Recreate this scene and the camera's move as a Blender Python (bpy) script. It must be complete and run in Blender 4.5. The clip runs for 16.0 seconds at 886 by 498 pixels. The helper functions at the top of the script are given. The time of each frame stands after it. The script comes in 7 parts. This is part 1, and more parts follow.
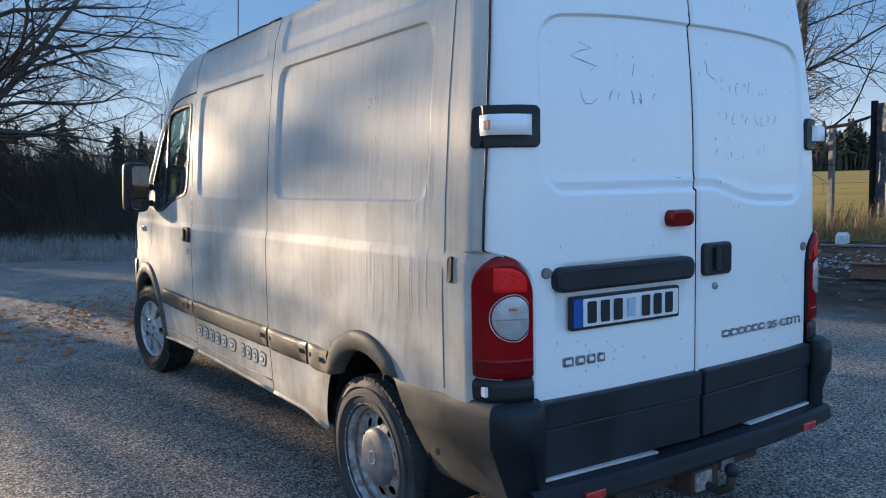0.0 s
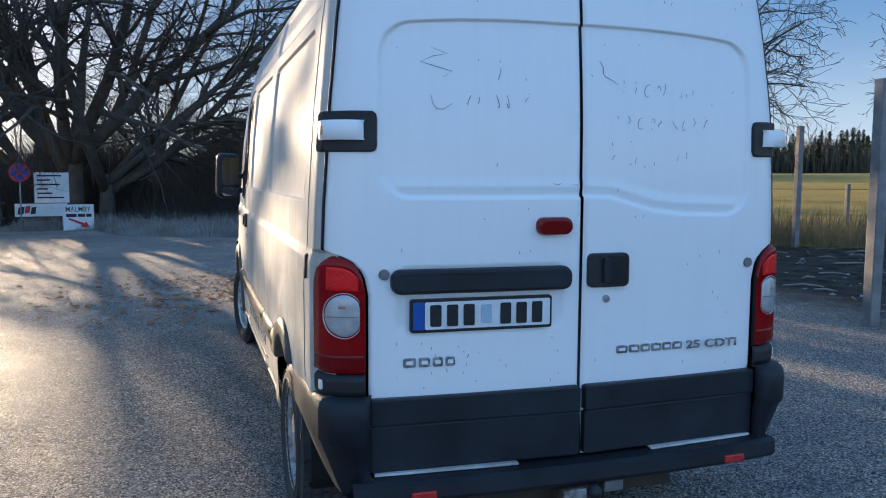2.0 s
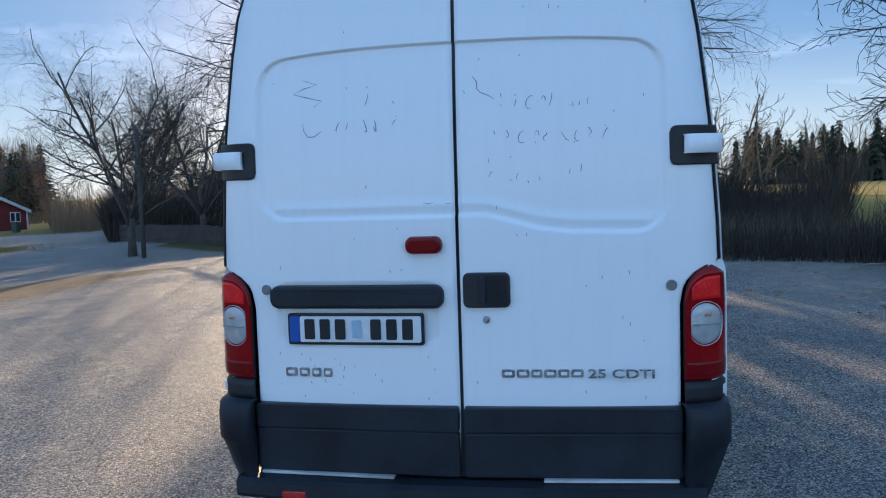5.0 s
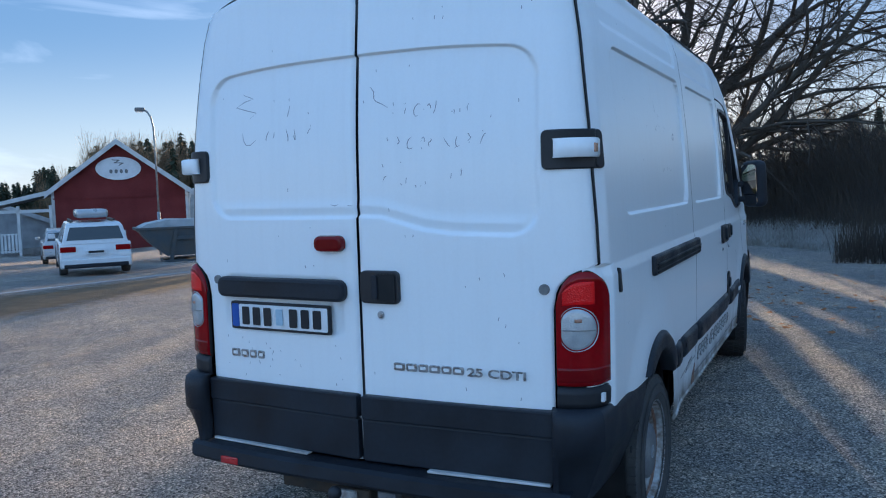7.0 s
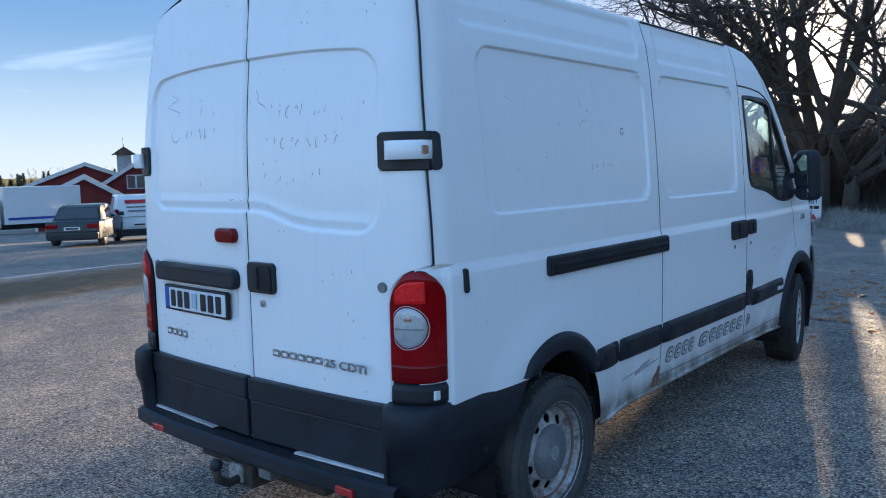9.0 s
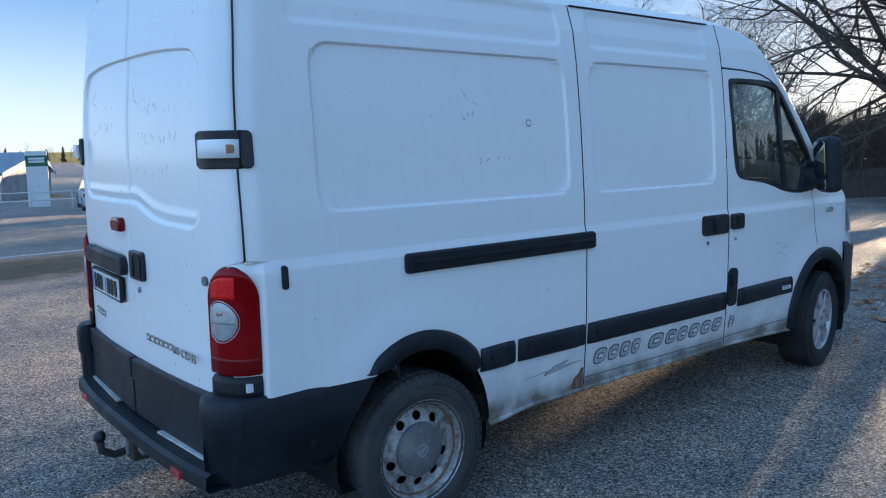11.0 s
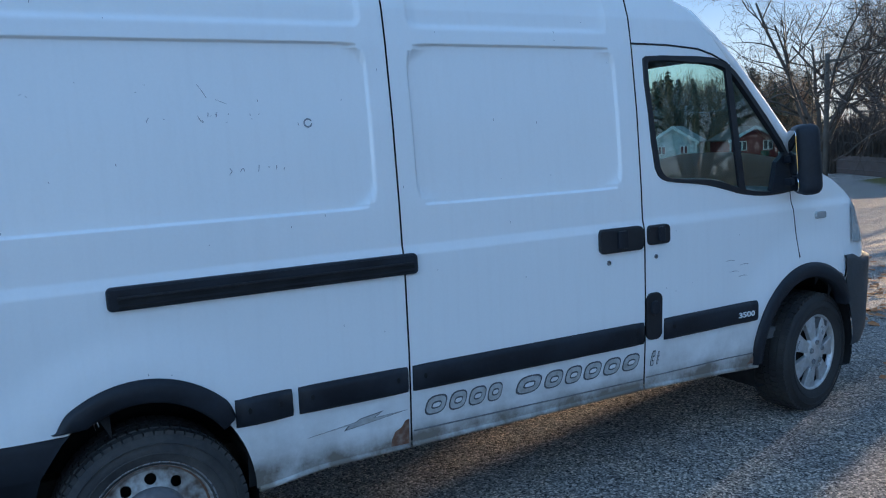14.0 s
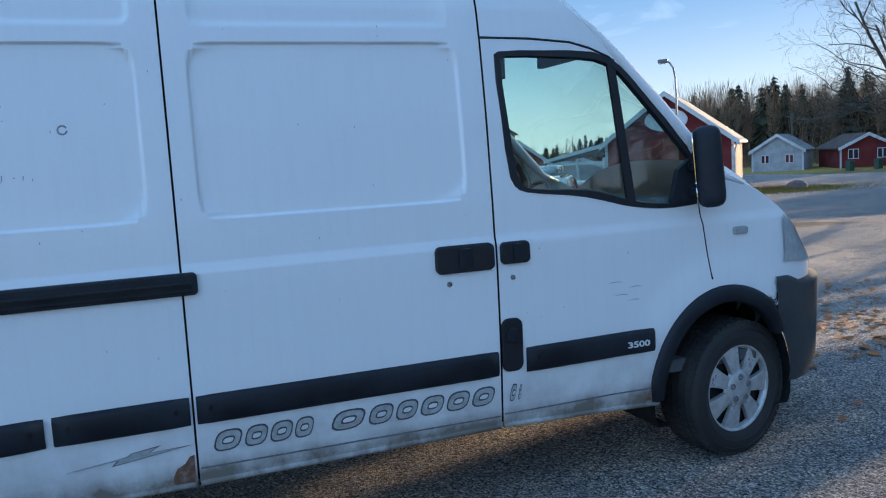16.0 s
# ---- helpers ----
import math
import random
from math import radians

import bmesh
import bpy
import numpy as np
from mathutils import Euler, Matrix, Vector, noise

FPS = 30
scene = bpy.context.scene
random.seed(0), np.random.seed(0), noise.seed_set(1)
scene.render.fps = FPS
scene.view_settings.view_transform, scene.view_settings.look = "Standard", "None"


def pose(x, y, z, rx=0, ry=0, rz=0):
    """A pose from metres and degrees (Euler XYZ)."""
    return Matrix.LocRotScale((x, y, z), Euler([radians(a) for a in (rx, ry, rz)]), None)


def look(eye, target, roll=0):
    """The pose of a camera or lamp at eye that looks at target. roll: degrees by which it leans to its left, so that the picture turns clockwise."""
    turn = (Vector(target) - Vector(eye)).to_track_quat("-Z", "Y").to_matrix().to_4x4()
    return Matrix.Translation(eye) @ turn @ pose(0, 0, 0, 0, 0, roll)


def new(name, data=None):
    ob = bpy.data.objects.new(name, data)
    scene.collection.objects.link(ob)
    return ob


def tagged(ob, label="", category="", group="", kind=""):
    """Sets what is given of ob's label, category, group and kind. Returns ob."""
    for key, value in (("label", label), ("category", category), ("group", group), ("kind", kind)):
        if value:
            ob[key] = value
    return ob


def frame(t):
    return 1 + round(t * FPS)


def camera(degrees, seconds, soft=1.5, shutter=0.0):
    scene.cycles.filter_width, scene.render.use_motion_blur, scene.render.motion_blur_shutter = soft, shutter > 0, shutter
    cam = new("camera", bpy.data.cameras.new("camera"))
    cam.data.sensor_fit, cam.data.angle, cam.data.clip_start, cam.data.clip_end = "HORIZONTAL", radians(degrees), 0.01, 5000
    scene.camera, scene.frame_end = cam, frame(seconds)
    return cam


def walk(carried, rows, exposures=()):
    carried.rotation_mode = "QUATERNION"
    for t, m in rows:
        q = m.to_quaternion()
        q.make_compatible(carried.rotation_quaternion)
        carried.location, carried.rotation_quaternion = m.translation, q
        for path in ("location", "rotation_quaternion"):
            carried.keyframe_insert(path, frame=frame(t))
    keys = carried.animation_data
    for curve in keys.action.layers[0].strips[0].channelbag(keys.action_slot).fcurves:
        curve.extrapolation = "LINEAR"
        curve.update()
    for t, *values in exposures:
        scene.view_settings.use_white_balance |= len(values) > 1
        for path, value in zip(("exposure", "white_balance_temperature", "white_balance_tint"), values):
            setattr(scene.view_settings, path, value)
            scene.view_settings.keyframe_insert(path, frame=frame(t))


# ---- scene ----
cam = camera(58.0, 16.0, soft=1.1)
PATH = [
    (0, (-2.502, -2.008, 1.479), (-1.386, -0.357, 1.311), -1.1),
    (0.5, (-2.224, -2.183, 1.486), (-1.219, -0.462, 1.312), -0.6),
    (1, (-1.927, -2.344, 1.498), (-1.045, -0.557, 1.323), -0.6),
    (1.5, (-1.653, -2.51, 1.508), (-0.9, -0.667, 1.321), -0.1),
    (2, (-1.37, -2.654, 1.518), (-0.763, -0.758, 1.327), 0.3),
    (2.5, (-1.075, -2.719, 1.534), (-0.619, -0.781, 1.342), 0.4),
    (3, (-0.789, -2.818, 1.538), (-0.489, -0.849, 1.346), 0.2),
    (3.5, (-0.491, -2.894, 1.534), (-0.338, -0.909, 1.343), -0.3),
    (4, (-0.182, -2.909, 1.524), (-0.188, -0.917, 1.339), -0.5),
    (4.2, (-0.07, -2.91, 1.528), (-0.134, -0.919, 1.354), -0.6),
    (6.3, (1.277, -2.763, 1.54), (0.556, -0.903, 1.391), -2.2),
    (6.5, (1.41, -2.747, 1.549), (0.636, -0.909, 1.396), -1.7),
    (7, (1.699, -2.645, 1.54), (0.8, -0.865, 1.383), -1.8),
    (7.5, (2.001, -2.523, 1.578), (0.987, -0.808, 1.408), -1.8),
    (8, (2.315, -2.422, 1.579), (1.202, -0.769, 1.399), -1.8),
    (8.5, (2.566, -2.252, 1.572), (1.363, -0.666, 1.378), -1.5),
    (9, (2.757, -2.053, 1.589), (1.482, -0.525, 1.389), -1.3),
    (9.2, (2.872, -1.976, 1.588), (1.564, -0.478, 1.382), -1.2),
    (11.3, (3.643, -0.992, 1.661), (2.071, 0.219, 1.412), -1.2),
    (11.5, (3.649, -0.887, 1.631), (2.064, 0.309, 1.391), -1.3),
    (12, (3.734, -0.607, 1.645), (2.108, 0.53, 1.392), -1.2),
    (12.5, (3.822, -0.352, 1.629), (2.157, 0.727, 1.374), -1.4),
    (13, (3.902, -0.073, 1.657), (2.202, 0.948, 1.394), -1.6),
    (13.5, (3.873, 0.247, 1.643), (2.145, 1.22, 1.381), -2.2),
    (14, (3.877, 0.534, 1.652), (2.123, 1.46, 1.389), -2.6),
    (14.5, (3.935, 0.86, 1.634), (2.155, 1.739, 1.385), -3.1),
    (15, (3.971, 1.142, 1.612), (2.169, 1.972, 1.363), -3.2),
    (15.5, (4.004, 1.449, 1.606), (2.172, 2.215, 1.37), -3.1),
    (16, (4.036, 1.769, 1.578), (2.175, 2.469, 1.355), -3.1),
]
# -- light settings --
SKY_STRENGTH, SUN_STRENGTH = 0.15, 2.7
EXPOSURES = [(0.0, 2.20, 5850, 10), (6.0, 2.30, 5850, 10), (12.0, 2.55, 5950, 10), (16.0, 2.58, 5950, 10)]
walk(cam, [(t, look(eye, target, roll)) for t, eye, target, roll in PATH], EXPOSURES)

# ---------- daylight ----------
SUN_AZ, SUN_EL = -15.9, 7.0          # degrees from +y towards +x, and above the horizon
world = bpy.data.worlds.new("sky")
scene.world = world
world.use_nodes = True
wn = world.node_tree.nodes
wl = world.node_tree.links
wn.clear()
w_out = wn.new("ShaderNodeOutputWorld")
w_bg = wn.new("ShaderNodeBackground")
w_sky = wn.new("ShaderNodeTexSky")
w_sky.sky_type = "NISHITA"
w_sky.sun_disc = False
w_sky.sun_elevation = radians(SUN_EL)
w_sky.sun_rotation = radians(SUN_AZ)
w_sky.air_density = 1.0
w_sky.dust_density = 0.1
w_sky.ozone_density = 2.5
w_bg.inputs[1].default_value = SKY_STRENGTH
# thin wisps of cloud, stretched along the horizon
w_tc = wn.new("ShaderNodeTexCoord")
w_map = wn.new("ShaderNodeMapping")
w_map.inputs["Scale"].default_value = (1.6, 1.6, 7.0)
w_map.inputs["Rotation"].default_value = (0.12, 0.05, 0.5)
w_noise = wn.new("ShaderNodeTexNoise")
w_noise.inputs["Scale"].default_value = 2.3
w_noise.inputs["Detail"].default_value = 7
w_noise.inputs["Roughness"].default_value = 0.55
w_noise.inputs["Distortion"].default_value = 0.6
w_ramp = wn.new("ShaderNodeMapRange")
w_ramp.inputs[1].default_value, w_ramp.inputs[2].default_value = 0.60, 0.80
w_ramp.inputs[3].default_value, w_ramp.inputs[4].default_value = 0.0, 0.55
w_mix = wn.new("ShaderNodeMixRGB")
w_mix.inputs[2].default_value = (20.0, 21.0, 23.0, 1)
wl.new(w_tc.outputs["Generated"], w_map.inputs[0])
wl.new(w_map.outputs[0], w_noise.inputs["Vector"])
wl.new(w_noise.outputs["Fac"], w_ramp.inputs[0])
wl.new(w_ramp.outputs[0], w_mix.inputs[0])
wl.new(w_sky.outputs[0], w_mix.inputs[1])
# thin high haze that evens the dome
w_haze = wn.new("ShaderNodeMixRGB")
w_haze.inputs[0].default_value = 0.93
w_sep = wn.new("ShaderNodeSeparateXYZ")
w_rise = wn.new("ShaderNodeMapRange")
w_rise.interpolation_type = "SMOOTHSTEP"
w_rise.inputs[1].default_value, w_rise.inputs[2].default_value = -0.02, 0.20
w_veil = wn.new("ShaderNodeMixRGB")
w_veil.inputs[1].default_value = (1.42, 1.60, 1.76, 1)      # pale towards the horizon
w_veil.inputs[2].default_value = (0.38, 0.70, 1.20, 1)      # clear blue above
wl.new(w_tc.outputs["Generated"], w_sep.inputs[0])
wl.new(w_sep.outputs["Z"], w_rise.inputs[0])
wl.new(w_rise.outputs[0], w_veil.inputs[0])
wl.new(w_veil.outputs[0], w_haze.inputs[2])
wl.new(w_mix.outputs[0], w_haze.inputs[1])
# the bright aureole of the low sun in thin haze
az, el = radians(SUN_AZ), radians(SUN_EL)
to_sun = Vector((math.sin(az) * math.cos(el), math.cos(az) * math.cos(el), math.sin(el)))
w_dot = wn.new("ShaderNodeVectorMath")
w_dot.operation = "DOT_PRODUCT"
w_dot.inputs[1].default_value = to_sun
w_norm = wn.new("ShaderNodeVectorMath")
w_norm.operation = "NORMALIZE"
wl.new(w_tc.outputs["Generated"], w_norm.inputs[0])
wl.new(w_norm.outputs[0], w_dot.inputs[0])
# the unseen dome half away from the sun is brightened, to lift the van's rear
w_side = wn.new("ShaderNodeMapRange")
w_side.interpolation_type = "SMOOTHSTEP"
w_side.inputs[1].default_value, w_side.inputs[2].default_value = -0.9, 0.5
w_side.inputs[3].default_value, w_side.inputs[4].default_value = 1.34, 0.64
wl.new(w_sep.outputs["Y"], w_side.inputs[0])
w_dome = wn.new("ShaderNodeVectorMath")
w_dome.operation = "SCALE"
wl.new(w_haze.outputs[0], w_dome.inputs[0])
wl.new(w_side.outputs[0], w_dome.inputs["Scale"])
w_sum = w_dome.outputs[0]
for power, tone in ((9000, (420, 340, 230)), (900, (14, 10.5, 6.8)), (90, (1.3, 0.9, 0.55)), (14, (0.25, 0.17, 0.10))):
    w_pow = wn.new("ShaderNodeMath")
    w_pow.operation, w_pow.use_clamp = "POWER", False
    w_pos = wn.new("ShaderNodeMath")
    w_pos.operation = "MAXIMUM"
    w_pos.inputs[1].default_value = 0.0
    wl.new(w_dot.outputs["Value"], w_pos.inputs[0])
    wl.new(w_pos.outputs[0], w_pow.inputs[0])
    w_pow.inputs[1].default_value = power
    w_tone = wn.new("ShaderNodeVectorMath")
    w_tone.operation = "SCALE"
    w_tone.inputs[0].default_value = tone
    wl.new(w_pow.outputs[0], w_tone.inputs["Scale"])
    w_add = wn.new("ShaderNodeVectorMath")
    w_add.operation = "ADD"
    wl.new(w_sum, w_add.inputs[0])
    wl.new(w_tone.outputs[0], w_add.inputs[1])
    w_sum = w_add.outputs[0]
wl.new(w_sum, w_bg.inputs[0])
wl.new(w_bg.outputs[0], w_out.inputs[0])

sun_data = bpy.data.lights.new("sun", "SUN")
sun_data.energy = SUN_STRENGTH
sun_data.angle = radians(0.6)
sun_data.color = (1.0, 0.72, 0.43)
sun = new("sun", sun_data)
sun.matrix_world = look(to_sun * 60, (0, 0, 0))
tagged(sun, kind="structure")


# ---------- materials ----------
def material(name, color, rough=0.5, metal=0.0, tint=None, scale=6.0, amount=0.35, fine=60.0, bump=0.0, bump_scale=120.0,
             coat=0.0, trans=0.0, ior=1.45, emit=0.0, spec=0.5, rough_var=0.12, coords="Object"):
    """A principled surface whose colour wanders at two scales, with uneven gloss and a fine relief."""
    m = bpy.data.materials.new(name)
    m.use_nodes = True
    n, l = m.node_tree.nodes, m.node_tree.links
    b = n["Principled BSDF"]
    b.inputs["Roughness"].default_value = rough
    b.inputs["Metallic"].default_value = metal
    b.inputs["Coat Weight"].default_value = coat
    b.inputs["Coat Roughness"].default_value = 0.06
    b.inputs["Transmission Weight"].default_value = trans
    b.inputs["IOR"].default_value = ior
    b.inputs["Specular IOR Level"].default_value = spec
    tc = n.new("ShaderNodeTexCoord")
    big, small = n.new("ShaderNodeTexNoise"), n.new("ShaderNodeTexNoise")
    big.inputs["Scale"].default_value, big.inputs["Detail"].default_value = scale, 5
    small.inputs["Scale"].default_value, small.inputs["Detail"].default_value = fine, 3
    mix1, mix2 = n.new("ShaderNodeMixRGB"), n.new("ShaderNodeMixRGB")
    other = tint or tuple(c * 0.6 for c in color)
    mix1.inputs[1].default_value, mix1.inputs[2].default_value = (*color, 1), (*other, 1)
    mix2.blend_type = "MULTIPLY"
    mix2.inputs[0].default_value = amount
    r1 = n.new("ShaderNodeMapRange")
    r1.inputs[1].default_value, r1.inputs[2].default_value = 0.38, 0.68
    r1.inputs[3].default_value, r1.inputs[4].default_value = 0.0, amount * 2 if amount < 0.5 else 1.0
    r2 = n.new("ShaderNodeMapRange")
    r2.inputs[1].default_value, r2.inputs[2].default_value = 0.3, 0.7
    r2.inputs[3].default_value, r2.inputs[4].default_value = 0.6, 1.15
    for t in (big, small):
        l.new(tc.outputs[coords], t.inputs["Vector"])
    l.new(big.outputs["Fac"], r1.inputs[0])
    l.new(r1.outputs[0], mix1.inputs[0])
    l.new(small.outputs["Fac"], r2.inputs[0])
    l.new(mix1.outputs[0], mix2.inputs[1])
    l.new(r2.outputs[0], mix2.inputs[2])
    l.new(mix2.outputs[0], b.inputs["Base Color"])
    r3 = n.new("ShaderNodeMapRange")
    r3.inputs[1].default_value, r3.inputs[2].default_value = 0.35, 0.65
    r3.inputs[3].default_value, r3.inputs[4].default_value = max(0.02, rough - rough_var), min(1, rough + rough_var)
    l.new(big.outputs["Fac"], r3.inputs[0])
    l.new(r3.outputs[0], b.inputs["Roughness"])
    if bump:
        bn = n.new("ShaderNodeTexNoise")
        bn.inputs["Scale"].default_value, bn.inputs["Detail"].default_value = bump_scale, 4
        bp = n.new("ShaderNodeBump")
        bp.inputs["Strength"].default_value = min(1.0, bump)
        bp.inputs["Distance"].default_value = 0.004
        l.new(tc.outputs[coords], bn.inputs["Vector"])
        l.new(bn.outputs["Fac"], bp.inputs["Height"])
        l.new(bp.outputs[0], b.inputs["Normal"])
    if emit:
        b.inputs["Emission Color"].default_value = (*color, 1)
        b.inputs["Emission Strength"].default_value = emit
    return m


def paint_material(name, white, dirt, low, high, streak, coat=0.35, coat_rough=0.12, gloss=0.32):
    """White van paint: gloss over white, road film that thickens towards the sill in ragged patches, and rain streaks."""
    m = bpy.data.materials.new(name)
    m.use_nodes = True
    n, l = m.node_tree.nodes, m.node_tree.links
    b = n["Principled BSDF"]
    b.inputs["Coat Weight"].default_value = coat
    b.inputs["Coat Roughness"].default_value = coat_rough
    tc = n.new("ShaderNodeTexCoord")
    sep = n.new("ShaderNodeSeparateXYZ")
    l.new(tc.outputs["Object"], sep.inputs[0])
    patch = n.new("ShaderNodeTexNoise")
    patch.inputs["Scale"].default_value, patch.inputs["Detail"].default_value = 3.1, 8
    patch.inputs["Roughness"].default_value = 0.65
    l.new(tc.outputs["Object"], patch.inputs["Vector"])
    grain = n.new("ShaderNodeTexNoise")
    grain.inputs["Scale"].default_value, grain.inputs["Detail"].default_value = 90, 4
    l.new(tc.outputs["Object"], grain.inputs["Vector"])
    smap = n.new("ShaderNodeMapping")
    smap.inputs["Scale"].default_value = (14, 14, 0.9)
    l.new(tc.outputs["Object"], smap.inputs[0])
    runs = n.new("ShaderNodeTexNoise")
    runs.inputs["Scale"].default_value, runs.inputs["Detail"].default_value = 2.2, 5
    l.new(smap.outputs[0], runs.inputs["Vector"])
    hgt = n.new("ShaderNodeMapRange")
    hgt.inputs[1].default_value, hgt.inputs[2].default_value = high, low
    hgt.inputs[3].default_value, hgt.inputs[4].default_value = 0.0, 1.0
    l.new(sep.outputs["Z"], hgt.inputs[0])

    def op(kind, a, c):
        q = n.new("ShaderNodeMath")
        q.operation = kind
        for i, s in enumerate((a, c)):
            if isinstance(s, (int, float)):
                q.inputs[i].default_value = s
            else:
                l.new(s, q.inputs[i])
        return q.outputs[0]

    pr = n.new("ShaderNodeMapRange")
    pr.inputs[1].default_value, pr.inputs[2].default_value = 0.40, 0.66
    l.new(patch.outputs["Fac"], pr.inputs[0])
    rr = n.new("ShaderNodeMapRange")
    rr.inputs[1].default_value, rr.inputs[2].default_value = 0.48, 0.70
    rr.inputs[4].default_value = streak
    l.new(runs.outputs["Fac"], rr.inputs[0])
    film = op("MULTIPLY", hgt.outputs[0], op("ADD", 0.25, op("MULTIPLY", pr.outputs[0], 0.75)))
    foot = n.new("ShaderNodeMapRange")
    foot.inputs[1].default_value, foot.inputs[2].default_value = 0.54, 0.43
    l.new(sep.outputs["Z"], foot.inputs[0])
    mud = op("MULTIPLY", foot.outputs[0], op("ADD", 0.45, op("MULTIPLY", pr.outputs[0], 0.75)))
    film = op("MAXIMUM", film, mud)
    total = op("MINIMUM", op("ADD", film, op("ADD", rr.outputs[0], op("MULTIPLY", grain.outputs["Fac"], 0.05))), 0.92)
    mix = n.new("ShaderNodeMixRGB")
    mix.inputs[1].default_value, mix.inputs[2].default_value = (*white, 1), (*dirt, 1)
    l.new(total, mix.inputs[0])
    l.new(mix.outputs[0], b.inputs["Base Color"])
    rg = n.new("ShaderNodeMapRange")
    rg.inputs[3].default_value, rg.inputs[4].default_value = gloss, max(0.75, gloss + 0.1)
    l.new(total, rg.inputs[0])
    l.new(rg.outputs[0], b.inputs["Roughness"])
    wob = n.new("ShaderNodeTexNoise")
    wob.inputs["Scale"].default_value = 2.0
    l.new(tc.outputs["Object"], wob.inputs["Vector"])
    bp = n.new("ShaderNodeBump")
    bp.inputs["Strength"].default_value, bp.inputs["Distance"].default_value = 0.25, 0.006
    l.new(wob.outputs["Fac"], bp.inputs["Height"])
    l.new(bp.outputs[0], b.inputs["Normal"])
    return m


PAINT = paint_material("white_paint", (0.85, 0.86, 0.865), (0.12, 0.094, 0.066), 0.28, 0.72, 0.02)
PAINT_DIRTY = paint_material("grimy_white_paint", (0.58, 0.565, 0.52), (0.28, 0.24, 0.18), 0.30, 2.3, 0.18, 0.0, 0.25, 0.62)
PLASTIC = material("black_plastic", (0.010, 0.012, 0.017), 0.46, tint=(0.024, 0.029, 0.039), scale=5, amount=0.35, spec=0.36, bump=0.25, bump_scale=400)
BUMPER_GREY = material("faded_grey_plastic", (0.036, 0.040, 0.046), 0.55, tint=(0.060, 0.063, 0.066), scale=4, amount=0.4, bump=0.25, bump_scale=400)
# left-flank copy of the plastic: road dust, plus sunlit warmth put into the colour
PLASTIC_DUSTY_LIT = material("dusty_sunlit_plastic", (0.04, 0.038, 0.034), 0.62, tint=(0.15, 0.13, 0.10), scale=3, amount=0.5, bump=0.25, bump_scale=400)
DARK = material("dark_gap", (0.008, 0.008, 0.009), 0.8)
UNDER = material("underbody", (0.03, 0.026, 0.022), 0.85, tint=(0.09, 0.06, 0.04), scale=9, bump=0.6, bump_scale=40)
RUBBER = material("tyre_rubber", (0.035, 0.035, 0.037), 0.78, tint=(0.085, 0.08, 0.074), scale=8, amount=0.4, bump=0.4, bump_scale=160)
RUBBER_DARK = material("darker_tyre_rubber", (0.018, 0.018, 0.020), 0.7, tint=(0.045, 0.042, 0.038), scale=8, amount=0.35, bump=0.4, bump_scale=160)
STEEL = material("painted_steel_wheel", (0.46, 0.46, 0.45), 0.5, 0.25, tint=(0.13, 0.085, 0.06), scale=26, amount=0.45, bump=0.4, bump_scale=70)
TRIM_SILVER = material("silver_wheel_trim", (0.56, 0.57, 0.58), 0.38, 0.45, tint=(0.33, 0.30, 0.26), scale=18, amount=0.3)
CAP_GREY = material("grey_wheel_cap", (0.14, 0.14, 0.15), 0.6, 0.1, tint=(0.27, 0.26, 0.24), scale=15)
CHROME = material("worn_chrome", (0.42, 0.43, 0.45), 0.28, 0.9, scale=40, amount=0.2)
RED_LENS = material("red_lamp_lens", (0.26, 0.0012, 0.004), 0.10, scale=12, amount=0.2, spec=0.35, rough_var=0.04)
RED_DARK = material("dark_red_lens", (0.17, 0.001, 0.003), 0.12, scale=12, amount=0.2, spec=0.35, rough_var=0.04)
RED_BRIGHT = material("ribbed_red_lens", (0.80, 0.008, 0.010), 0.12, scale=12, amount=0.15, spec=0.35, bump=0.5, bump_scale=180, rough_var=0.04)
CLEAR_LENS = material("clear_lamp_lens", (0.48, 0.50, 0.51), 0.15, 0.25, tint=(0.30, 0.31, 0.32), scale=30, amount=0.3, coat=0.8, bump=0.5, bump_scale=140)
HEADLAMP = material("hazed_headlamp", (0.62, 0.64, 0.64), 0.2, 0.1, scale=9, coat=0.7)
AMBER = material("amber_lens", (0.45, 0.22, 0.14), 0.25, coat=0.5)
PLATE_WHITE = material("plate_white", (0.74, 0.75, 0.76), 0.4, scale=20, amount=0.12)
PLATE_BLUE = material("plate_blue", (0.012, 0.10, 0.45), 0.4)
PLATE_TAG = material("plate_tag", (0.38, 0.52, 0.62), 0.4)
INK = material("black_ink", (0.015, 0.016, 0.02), 0.5)
DECAL = material("grey_decal", (0.33, 0.35, 0.37), 0.5, scale=30)
DECAL_EDGE = material("decal_outline", (0.09, 0.095, 0.105), 0.6, scale=30, amount=0.4)
DECAL_FILL = material("decal_fill", (0.46, 0.47, 0.47), 0.6, scale=25, tint=(0.33, 0.31, 0.28), amount=0.4)
RESIDUE = material("lettering_residue", (0.17, 0.175, 0.20), 0.7, scale=30, tint=(0.42, 0.44, 0.48), amount=0.45)
RUST = material("rust", (0.16, 0.075, 0.045), 0.9, tint=(0.30, 0.22, 0.18), scale=40, bump=0.8, bump_scale=90)
SEAT = material("seat_cloth", (0.05, 0.055, 0.065), 0.9, bump=0.5, bump_scale=300)
CABIN = material("cabin_grey", (0.10, 0.105, 0.11), 0.7)
MIRROR = material("mirror_silver", (0.86, 0.88, 0.9), 0.02, 1.0, amount=0.02, rough_var=0.0)
RED_REFLECTOR = material("red_reflector", (0.55, 0.02, 0.02), 0.2, coat=0.6, bump=0.6, bump_scale=300)


